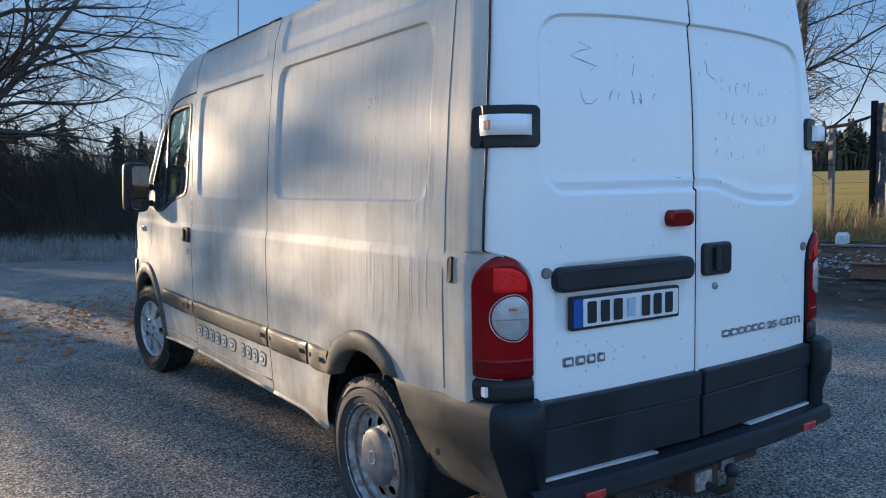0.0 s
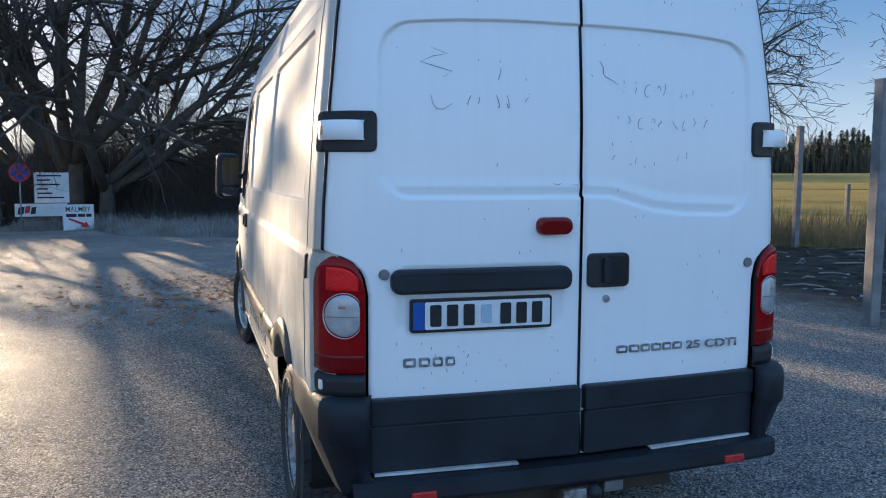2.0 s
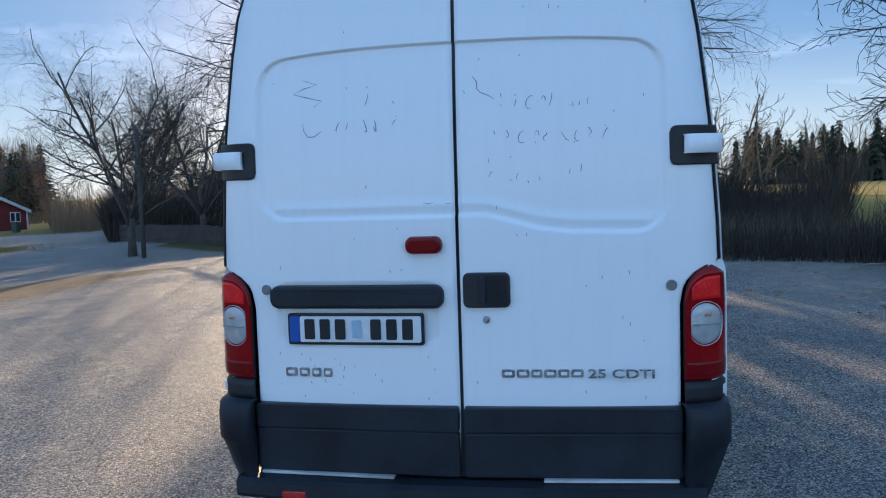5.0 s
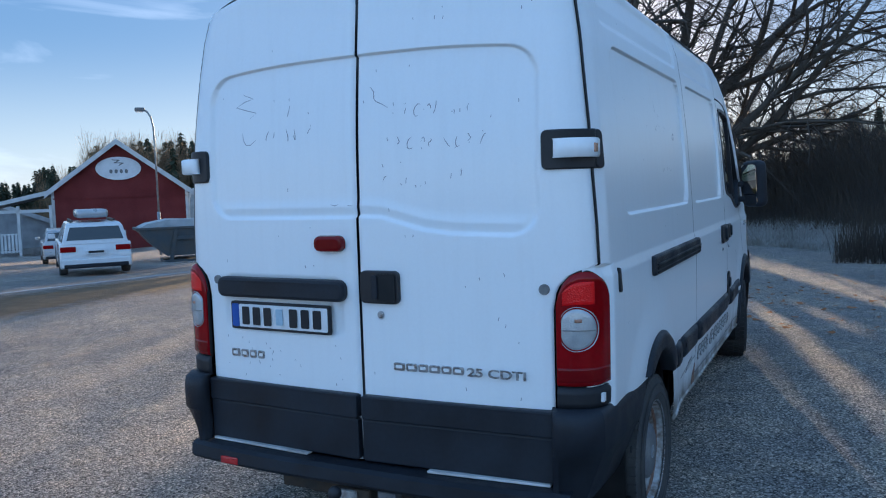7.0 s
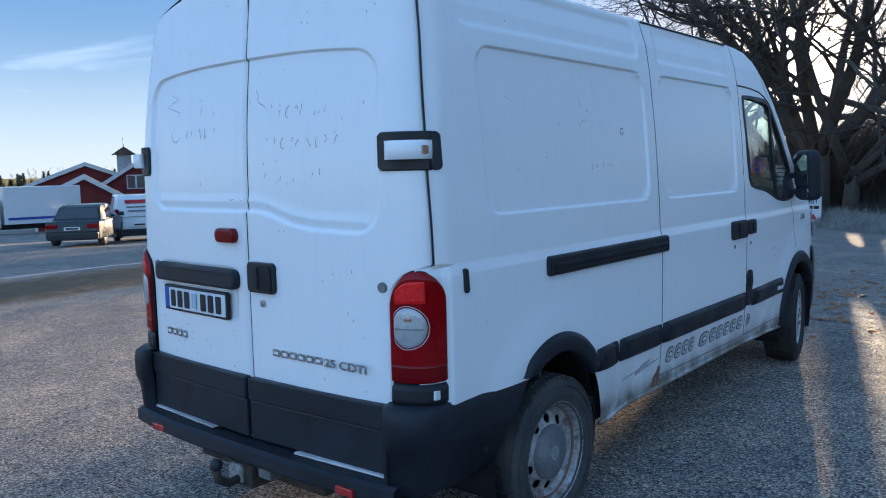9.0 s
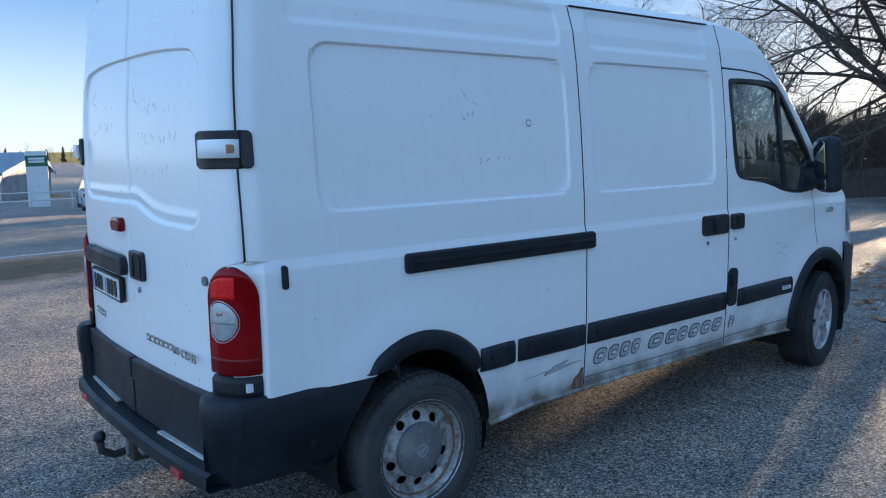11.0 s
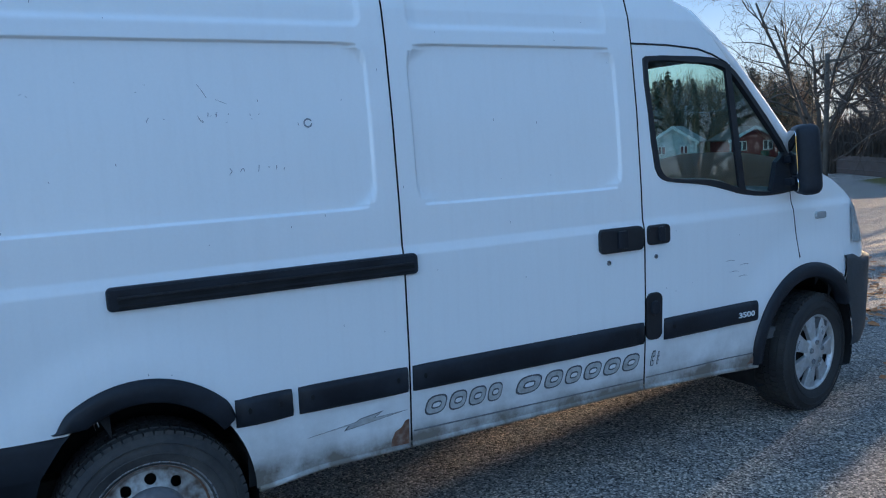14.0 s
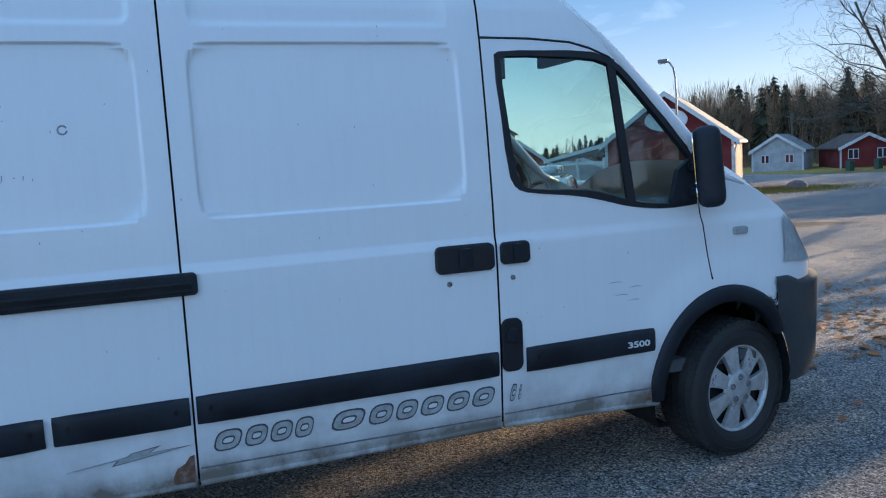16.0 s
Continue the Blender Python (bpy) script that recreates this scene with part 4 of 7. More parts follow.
def lettering(text, size, m, mat, parent, label, extrude=0.002):
    cu = bpy.data.curves.new("lettering", "FONT")
    cu.body, cu.size, cu.extrude, cu.offset = text, size, extrude, 0.001
    ob = new("lettering", cu)
    cu.materials.append(mat)
    ob.matrix_basis = m
    ob.parent = parent
    return tagged(ob, label)

lettering("25 CDTI", 0.046, pose(0.462, rear_y(0.40, 0.85) - 0.006, 0.842, 90, 0, 0) @ Matrix.Diagonal((1.42, 0.95, 1, 1)), CHROME, RD, "chrome engine badge")
lettering("3500", 0.048, pose(flank(3.83, 0.68) + 0.024, 3.80, 0.672, 90, 0, 90) @ Matrix.Diagonal((1.25, 0.8, 1, 1)), PLATE_WHITE, badge_strip, "pale raised weight badge")

# sill decals: outlined slanting shapes and a lightning mark
def decal(pts, side, parent):
    ca = sum(p[0] for p in pts) / len(pts)
    cb = sum(p[1] for p in pts) / len(pts)
    rim = eased(eased(pts, 1), 1) if len(pts) == 4 else pts
    part("decal", prism_bm(rim, 0.0015, lambda a, b, c: (side * (flank(a, b) + 0.001 + c), a, b)), DECAL_EDGE, parent)
    for k, (ka, kb, mat) in enumerate(((0.87, 0.84, DECAL_FILL), (0.46, 0.38, DECAL_EDGE), (0.36, 0.22, PAINT))[:3 if len(pts) == 4 else 1]):
        part("decal", prism_bm([(ca + (a - ca) * ka, cb + (b - cb) * kb) for a, b in rim], 0.0015, lambda a, b, c: (side * (flank(a, b) + 0.0028 + 0.0017 * k + c), a, b)), mat, parent)

sill_parent = {1: van, -1: van}
for side in (1, -1):
    y = 1.945
    for w in (0.125, 0.105, 0.105, 0.09, 0.0, 0.165, 0.125, 0.115, 0.125, 0.125, 0.125):
        if w:
            z0 = 0.515
            decal([(y, z0), (y + w * 0.80, z0 + 0.002), (y + w, z0 + 0.084), (y + w * 0.2, z0 + 0.084)] if side > 0 else
                  [(y + w * 0.2, z0), (y + w, z0 + 0.002), (y + w * 0.80, z0 + 0.084), (y, z0 + 0.084)], side, van)
            y += w - 0.008
        else:
            y += 0.06
decal([(3.195, 0.515), (3.222, 0.515), (3.240, 0.592), (3.213, 0.592)], 1, van)
decal([(3.238, 0.517), (3.250, 0.517), (3.263, 0.585), (3.251, 0.585)], 1, van)
decal([(1.440, 0.532), (1.61, 0.546), (1.59, 0.527), (1.875, 0.562), (1.725, 0.558), (1.765, 0.580), (1.66, 0.566), (1.645, 0.556)], 1, van)
part("rust_patch", prism_bm([(1.795, 0.415), (1.878, 0.412), (1.880, 0.520), (1.862, 0.515), (1.845, 0.490), (1.815, 0.475), (1.80, 0.445)], 0.003, lambda a, b, c: (flank(a, b) + c, a, b)), RUST, van, "flaked rusty sill patch")
part("rust_patch", prism_bm([(3.90, 0.40), (3.97, 0.40), (3.985, 0.45), (3.95, 0.44), (3.92, 0.425)], 0.003, lambda a, b, c: (flank(a, b) + c, a, b)), RUST, van)

# traces of removed lettering and small scratches
def strokes(name, lines, surface, parent, width=0.0035, label=""):
    v, f = [], []
    for line in lines:
        base = len(v)
        for i, (a, b) in enumerate(line):
            a0, b0 = line[max(0, i - 1)]
            a1, b1 = line[min(len(line) - 1, i + 1)]
            d = math.hypot(a1 - a0, b1 - b0) or 1.0
            w = width * (0.5 if i in (0, len(line) - 1) else 1.0)
            na, nb = -(b1 - b0) / d * w / 2, (a1 - a0) / d * w / 2
            v += [surface(a + na, b + nb), surface(a - na, b - nb)]
        for i in range(len(line) - 1):
            f.append((base + 2 * i, base + 2 * i + 1, base + 2 * i + 3, base + 2 * i + 2))
    return tagged(link_mesh(name, v, f, RESIDUE, parent, "", False), label, kind="stuff")


def script_row(rng, a0, a1, b, h, keep):
    """A broken row of slanting handwriting, as torn-off letters leave it."""
    res, a = [], a0
    while a < a1:
        w = rng.uniform(0.35, 0.75) * h
        kind = rng.randrange(5)
        t = np.linspace(0, 1, 9)
        if kind == 0:
            pts = [(w * (0.5 - 0.5 * math.cos(math.pi * (0.3 + 1.5 * s))), 0.5 - 0.45 * math.sin(math.pi * (0.3 + 1.5 * s) - 1.2)) for s in t]
        elif kind == 1:
            pts = [(0.15 * w * math.sin(3 * s), 1.0 - s) for s in t]
        elif kind == 2:
            pts = [(w * s, 0.15 + 0.55 * math.sin(math.pi * s) ** 0.7) for s in t]
        elif kind == 3:
            pts = [(0.5 * w + 0.45 * w * math.cos(5.2 * s + 0.6), 0.4 + 0.38 * math.sin(5.2 * s + 0.6)) for s in t]
        else:
            pts = [(w * (s if s < 0.4 else 0.8 - s if s < 0.7 else s - 0.6), 0.8 - 0.75 * s) for s in t]
        lo, hi = sorted((rng.uniform(0, 0.5), rng.uniform(0.4, 1.0)))
        pts = pts[int(lo * 8):max(int(lo * 8) + 3, int(hi * 9))]
        if rng.random() < keep and len(pts) > 1:
            res.append([(a + p + 0.25 * h * q, b + h * q + rng.gauss(0, 0.0012)) for p, q in pts])
        if rng.random() < 0.35:
            q, r = a + rng.uniform(0, w), b + rng.uniform(-0.1, 1.0) * h
            res.append([(q, r), (q + rng.uniform(0.003, 0.008), r + rng.uniform(-0.006, 0.006))])
        a += w * 1.15 + 0.006
    return res


left_skin = lambda a, b: (a, door_skin(a, b, -1) - 0.0015, b)
right_skin = lambda a, b: (a, door_skin(a, b, 1) - 0.0015, b)
flank_skin = lambda a, b: (flank(a, b) + 0.0015, a, b)
rng = random.Random(21)
marks = [[(-0.560, 1.945), (-0.505, 1.925), (-0.555, 1.915), (-0.600, 1.895), (-0.545, 1.880), (-0.488, 1.865), (-0.520, 1.845)],
         [(-0.565, 1.785), (-0.560, 1.755), (-0.545, 1.735), (-0.520, 1.735), (-0.490, 1.755)]]
marks += script_row(rng, -0.44, -0.22, 1.74, 0.06, 0.7) + script_row(rng, -0.38, -0.24, 1.83, 0.07, 0.5)
marks += [[(-0.115, 1.480), (-0.095, 1.476), (-0.078, 1.480)], [(-0.035, 1.476), (-0.012, 1.474)]]
strokes("lettering_residue", marks, left_skin, LD, 0.0032, "dark traces of removed lettering")
marks = [[(0.075, 1.925), (0.090, 1.905), (0.090, 1.880), (0.100, 1.868), (0.130, 1.855), (0.150, 1.842)]]
marks += script_row(rng, 0.16, 0.50, 1.800, 0.060, 0.95) + script_row(rng, 0.18, 0.54, 1.680, 0.062, 0.95)
marks += script_row(rng, 0.12, 0.24, 1.545, 0.055, 0.9) + script_row(rng, 0.28, 0.36, 1.545, 0.055, 0.9) + script_row(rng, 0.40, 0.48, 1.545, 0.055, 0.9)
strokes("lettering_residue", marks, right_skin, RD, 0.0030, "dark traces of removed lettering")
ring = [[(1.541 + 0.015 * math.cos(t), 1.751 + 0.015 * math.sin(t)) for t in np.linspace(0.4, 6.2, 22)]]
strokes("paint_ring", ring, flank_skin, van, 0.006, "small dark ring mark")
marks = script_row(rng, 0.95, 1.40, 1.760, 0.045, 0.4) + script_row(rng, 1.22, 1.44, 1.560, 0.045, 0.6) + script_row(rng, 0.55, 0.95, 1.86, 0.05, 0.25)
marks += [[(1.14, 1.90), (1.16, 1.87), (1.17, 1.85)], [(1.20, 1.845), (1.24, 1.828)]]
marks += [[(3.72 + d, 0.98 - 0.03 * k), (3.76 + d, 0.983 - 0.03 * k), (3.79 + d, 0.978 - 0.03 * k)] for k, d in enumerate((0.0, 0.11, 0.03, 0.10))]
strokes("scratches", marks, flank_skin, van, 0.0028, "fine scratches and letter traces")
left_flank = lambda a, b: (-flank(a, b) - 0.0015, a, b)
marks = script_row(rng, 0.62, 1.10, 1.80, 0.05, 0.5) + script_row(rng, 0.55, 1.0, 1.62, 0.05, 0.4) + [[(1.02, 1.10), (1.035, 1.075), (1.03, 1.06)]]
marks += [[(0.86 + 0.015 * math.cos(t), 1.80 + 0.02 * math.sin(t)) for t in np.linspace(0.4, 6.0, 16)]]
strokes("scratches", marks, left_flank, van, 0.003, "fine scratches and letter traces")
drips = []
for _ in range(26):
    a, b = rng.uniform(0.36, 0.86), rng.choice((1.22, 1.24, 1.56, 1.62)) + rng.uniform(-0.03, 0.03)
    drips.append([(a + 0.002 * math.sin(9 * q + a * 40), b - q) for q in np.linspace(0.0, rng.uniform(0.10, 0.30), 7)])
strokes("dried_drip", drips, left_flank, van, 0.0045, "pale dried drips on the grimy flank").data.materials[0] = material("dried_drip", (0.66, 0.65, 0.62), 0.6, scale=30, amount=0.3)
chip = lambda a, b, s: [(a, b), (a + rng.uniform(-0.4, 0.4) * s, b - s)]
strokes("paint_chips", [chip(rng.uniform(-0.70, -0.03), rng.choice((rng.uniform(0.76, 0.95), rng.uniform(1.2, 2.3))), rng.uniform(0.004, 0.014)) for _ in range(34)], left_skin, LD, 0.005, "tiny dark chips in the paint")
strokes("paint_chips", [chip(rng.uniform(0.04, 0.72), rng.uniform(0.76, 2.3), rng.uniform(0.004, 0.014)) for _ in range(30)], right_skin, RD, 0.005, "tiny dark chips in the paint")
strokes("paint_chips", [chip(rng.uniform(0.3, 4.0), rng.uniform(0.80, 2.2), rng.uniform(0.004, 0.012)) for _ in range(40)], flank_skin, van, 0.004, "tiny dark chips in the paint")
# the body seam ahead of the left rear corner
rod("body_seam", [(-(flank(0.27, z) + 0.0005), 0.27, z) for z in np.linspace(0.76, 2.30, 20)], 0.0022, CAP_GREY, van, "", 5)

# rear step bar, reflectors and tow hitch
v, f = [], []
for i in range(31):
    x = lerp(-0.86, 0.86, i / 30)
    y = -0.13 + 0.055 * (abs(x) / 0.9) ** 3
    for dy, z in ((0.14, 0.462), (0.02, 0.462), (0.0, 0.450), (-0.004, 0.405), (0.01, 0.388), (0.14, 0.392)):
        v.append((x, y + dy, z))
for i in range(30):
    for j in range(5):
        f.append((i * 6 + j, i * 6 + j + 1, (i + 1) * 6 + j + 1, (i + 1) * 6 + j))
step = link_mesh("rear_step", v, f, PLASTIC, van, "black rear bumper step", False)
for x in (-0.62, 0.64):
    part("reflector", box_bm((x - 0.045, -0.122, 0.398), (x + 0.045, -0.100, 0.428), 0.004), RED_REFLECTOR, step, "small red reflector")
part("tow_beam", box_bm((-0.42, -0.02, 0.30), (0.42, 0.08, 0.375), 0.01), UNDER, van)
hitch = part("tow_bracket", box_bm((-0.10, -0.10, 0.27), (0.06, 0.03, 0.372), 0.012), UNDER, van, "rusty tow bracket")
part("tow_socket", box_bm((0.09, -0.09, 0.33), (0.17, -0.03, 0.372), 0.006), CAP_GREY, hitch)
part("tow_cover", box_bm((-0.085, -0.112, 0.29), (0.005, -0.09, 0.365), 0.006), STEEL, hitch)
rod("tow_arm", [(-0.02, -0.05, 0.31), (-0.02, -0.16, 0.30), (-0.02, -0.21, 0.33), (-0.02, -0.215, 0.375)], 0.018, UNDER, hitch)
bm = bmesh.new()
bmesh.ops.create_uvsphere(bm, u_segments=16, v_segments=10, radius=0.027, matrix=pose(-0.02, -0.215, 0.395))
part("tow_ball", bm, INK, hitch, "", True)

# underbody
part("chassis", box_bm((-0.62, 0.10, 0.345), (0.62, 4.55, 0.46), 0.03), UNDER, van)
part("floor_pan", box_bm((-0.93, 1.22, 0.44), (0.93, 4.0, 0.50), 0.01), UNDER, van)
part("rear_axle", box_bm((-0.75, 0.78, 0.27), (0.75, 0.92, 0.40), 0.03), UNDER, van)
rod("exhaust", [(0.42, 2.6, 0.26), (0.45, 1.6, 0.27), (0.42, 0.7, 0.28), (0.40, 0.15, 0.27)], 0.03, UNDER, van)
part("spare_wheel_cradle", box_bm((-0.35, 0.06, 0.25), (0.30, 0.60, 0.30), 0.03), UNDER, van)

# cab
part("bulkhead", box_bm((-0.86, 3.10, 0.5), (0.86, 3.14, 2.2)), CABIN, van)
part("cab_floor", box_bm((-0.90, 3.14, 0.50), (0.90, 4.6, 0.56)), CABIN, van)
part("dashboard", box_bm((-0.86, 4.25, 0.9), (0.86, 4.62, 1.30), 0.06), CABIN, van)
for x in (-0.52, 0.30, 0.62):
    seat = part("cab_seat", box_bm((x - 0.22, 3.30, 0.80), (x + 0.22, 3.80, 0.98), 0.05), SEAT, van, "dark cloth cab seat")
    part("backrest", box_bm((x - 0.22, 3.22, 0.95), (x + 0.22, 3.38, 1.52), 0.06, 2, pose(0, 0, 0)), SEAT, seat)
    part("headrest", box_bm((x - 0.13, 3.22, 1.55), (x + 0.13, 3.32, 1.75), 0.04), SEAT, seat)
v, f = tube_data([[((-0.52 + 0.19 * math.cos(t), 4.08 + 0.10 * math.sin(t), 1.24 + 0.16 * math.sin(t)), 0.014) for t in np.linspace(0, 2 * math.pi, 29)]], lambda r: 8)
link_mesh("steering_wheel", v, f, INK, van)
for side in (1, -1):
    part("sun_visor", box_bm((side * 0.45 - 0.22, 3.78, 2.02), (side * 0.45 + 0.22, 3.82, 2.17), 0.01), CABIN, van)


# wheels
def make_wheel(center, side, kind):
    def m(v):
        return [(side * a, b, c) for a, b, c in v]
    R, W = 0.345, 0.112
    v, f = lathe_data([(-W + 0.01, 0.215), (-W, 0.235), (-W - 0.006, 0.285), (-W + 0.012, 0.325), (-W + 0.03, 0.338), (W - 0.03, 0.338), (W - 0.012, 0.325),
                       (W + 0.006, 0.285), (W + 0.003, 0.250), (W - 0.004, 0.232), (W - 0.012, 0.215)], 64)
    hub_v, hub_f = lathe_data([(-0.06, 0.20), (-0.05, 0.05), (0.02, 0.05), (0.03, 0.0)], 32)
    wheel = link_mesh("wheel", m(hub_v), hub_f, DARK, van, "road wheel with worn tyre")
    wheel.location = center
    rubber = RUBBER if kind == "steel" else RUBBER_DARK
    tyre = link_mesh("tyre", m(v), f, rubber, wheel, "worn black tyre")
    # tread blocks
    bv, bf = [], []
    rng = random.Random(5)
    for row, (a0, a1) in enumerate(((-0.100, -0.066), (-0.060, -0.022), (-0.016, 0.016), (0.022, 0.060), (0.066, 0.100))):
        for i in range(58):
            t0 = 2 * math.pi * (i + 0.32 * (row % 2)) / 58
            t1 = t0 + 2 * math.pi / 58 * 0.80
            ro = R if abs(a0) < 0.09 and abs(a1) < 0.09 else R - 0.004
            base = len(bv)
            for r in (0.325 if ro < R else 0.334, ro):
                for a, t in ((a0, t0), (a1, t0), (a1, t1), (a0, t1)):
                    bv.append((side * a, r * math.cos(t), r * math.sin(t)))
            for q in ((4, 5, 6, 7), (0, 1, 5, 4), (1, 2, 6, 5), (2, 3, 7, 6), (3, 0, 4, 7)):
                bf.append(tuple(base + k for k in q))
    tagged(link_mesh("tread", bv, bf, rubber, tyre, "", False), kind="stuff")
    for r in (0.262, 0.30):
        rv, rf = lathe_data([(W + 0.003, r - 0.003), (W + 0.009, r), (W + 0.003, r + 0.003)], 64)
        link_mesh("tyre_rib", m(rv), rf, rubber, tyre)
    if kind == "steel":
        # dished disc with a ring of round holes
        prof = [(0.088, 0.226), (0.098, 0.222), (0.098, 0.212), (0.080, 0.208), (0.060, 0.200), (0.048, 0.190), (0.044, 0.178)]
        rv, rf = lathe_data(prof, 80)
        rim = link_mesh("rim", m(rv), rf, STEEL, wheel, "rust-speckled steel rim")
        fv, ff = lathe_data([(0.094, 0.236), (0.106, 0.233), (0.108, 0.226), (0.100, 0.221)], 80)
        link_mesh("rim_flange", m(fv), ff, CHROME, rim)
        gv, gf = lathe_data([(0.070, 0.206), (0.0735, 0.200), (0.062, 0.196)], 80)
        link_mesh("rim_groove", m(gv), gf, RUST, rim)
        bm = bmesh.new()
        n_holes, ring = 10, []
        outer = [bm.verts.new((side * 0.044, 0.178 * math.cos(2 * math.pi * i / 80), 0.178 * math.sin(2 * math.pi * i / 80))) for i in range(80)]
        inner = [bm.verts.new((side * 0.066, 0.118 * math.cos(2 * math.pi * i / 80), 0.118 * math.sin(2 * math.pi * i / 80))) for i in range(80)]
        for h in range(n_holes):
            c = 2 * math.pi * (h + 0.5) / n_holes
            hole = []
            for i in range(16):
                t = 2 * math.pi * i / 16
                rr, tt = 0.150 + 0.0195 * math.cos(t), c + 0.0215 * math.sin(t) / 0.150
                hole.append(bm.verts.new((side * (0.066 - 0.022 * (rr - 0.118) / 0.06), rr * math.cos(tt), rr * math.sin(tt))))
            o = [outer[(8 * h + i) % 80] for i in range(9)]
            n_ = [inner[(8 * h + i) % 80] for i in range(9)]
            # split each sector in an outer and an inner half round the hole
            bm.faces.new(o + [n_[8], hole[12 - 8], hole[3], hole[2], hole[1], hole[0], hole[15], hole[14], hole[13], hole[12], n_[0]])
            bm.faces.new(n_[::-1] + [hole[12], hole[11], hole[10], hole[9], hole[8], hole[7], hole[6], hole[5], hole[4]])
        bmesh.ops.triangulate(bm, faces=bm.faces[:])
        bmesh.ops.recalc_face_normals(bm, faces=bm.faces[:])
        part("rim_disc", bm, STEEL, rim, "")
        cv, cf = lathe_data([(0.062, 0.122), (0.082, 0.118), (0.090, 0.105), (0.095, 0.06), (0.096, 0.0)], 48)
        cap = link_mesh("hub_cap", m(cv), cf, CAP_GREY, wheel, "grey plastic hub cap")
        lv, lf = lathe_data([(0.0965, 0.030), (0.0985, 0.028), (0.0985, 0.024), (0.0965, 0.022)], 32)
        link_mesh("cap_emblem", m(lv), lf, DECAL, cap)
        part("cap_emblem", box_bm((side * 0.097 - 0.0015, -0.026, -0.004), (side * 0.097 + 0.0015, 0.026, 0.004), 0.0, 2, pose(0, 0, 0, 35)), DECAL, cap)
    else:
        rv, rf = lathe_data([(0.088, 0.226), (0.100, 0.222), (0.102, 0.212), (0.092, 0.204), (0.070, 0.198)], 80)
        rim = link_mesh("rim", m(rv), rf, TRIM_SILVER, wheel, "silver seven-spoke wheel trim")
        dv, df = lathe_data([(0.055, 0.205), (0.055, 0.0)], 48)
        link_mesh("rim_shadow_disc", m(dv), df, DARK, wheel)
        for h in range(7):
            c = 360 * h / 7
            pts = [(0.205, -0.055), (0.205, 0.055), (0.14, 0.040), (0.08, 0.030), (0.06, 0.02), (0.06, -0.02), (0.08, -0.030), (0.14, -0.040)]
            part("spoke", prism_bm(pts, 0.026, lambda a, b, d, c=c: (side * (0.066 + d + 0.018 * (1 - a / 0.2)), a * math.cos(radians(c)) - b * math.sin(radians(c)), a * math.sin(radians(c)) + b * math.cos(radians(c))), 0.007), TRIM_SILVER, rim)
        cv, cf = lathe_data([(0.085, 0.095), (0.104, 0.085), (0.110, 0.05), (0.110, 0.0)], 40)
        link_mesh("trim_hub", m(cv), cf, TRIM_SILVER, rim)
        for h in range(5):
            c = 2 * math.pi * h / 5 + 0.3
            nv, nf = lathe_data([(0.108, 0.016), (0.116, 0.014), (0.116, 0.009), (0.109, 0.008), (0.109, 0.0)], 14)
            link_mesh("wheel_nut", [(side * a, b + 0.058 * math.cos(c), q + 0.058 * math.sin(c)) for a, b, q in nv], nf, CAP_GREY, rim)
    return wheel

for side in (1, -1):
    make_wheel((side * 0.845, 0.858, 0.337), side, "steel")
    front = make_wheel((side * 0.825, 4.455, 0.370), side, "trim")
    front.rotation_euler = (0, 0, radians(9))


# ---------- ground ----------
def graded(lo, hi, step, far):
    a = list(np.arange(lo, hi + 1e-6, step))
    d, x = step, hi
    up = []
    while x < far:
        d *= 1.28
        x += d
        up.append(x)
    d, x = step, lo
    dn = []
    while x > -far:
        d *= 1.28
        x -= d
        dn.append(x)
    return dn[::-1] + a + up


verge_line = curve_of([(-90, 56), (-34, 47), (-24, 41), (-16, 34), (-10.5, 28), (-7.5, 25.6), (-4.2, 24.6), (-3.3, 21), (-1.8, 18.8), (0, 17.2), (2.5, 14), (5, 13.2)])


def grass_sd(x, y):
    if x > 5:
        d = math.hypot(x + 1, y + 2.5) - 17.6
    else:
        d = (y - verge_line(x)) * 0.75
        d = min(d, math.hypot(x + 1, y + 2.5) - 17.0) if x > 2 else d
    if x < -24:
        d = min(d, y - 66)
    d = max(d, 4.2 - math.hypot((x + 41.3) / 1.5, y - 43.5))
    d = max(d, -x - 66 if y < 16 else -50)
    return max(-20.0, min(20.0, d))


gx, gy = graded(-44, 30, 0.5, 2600), graded(-22, 60, 0.5, 2600)
verts = [(x, y, ground_z(x, y)) for x in gx for y in gy]
ny = len(gy)
faces = [(i * ny + j, (i + 1) * ny + j, (i + 1) * ny + j + 1, i * ny + j + 1) for i in range(len(gx) - 1) for j in range(ny - 1)]


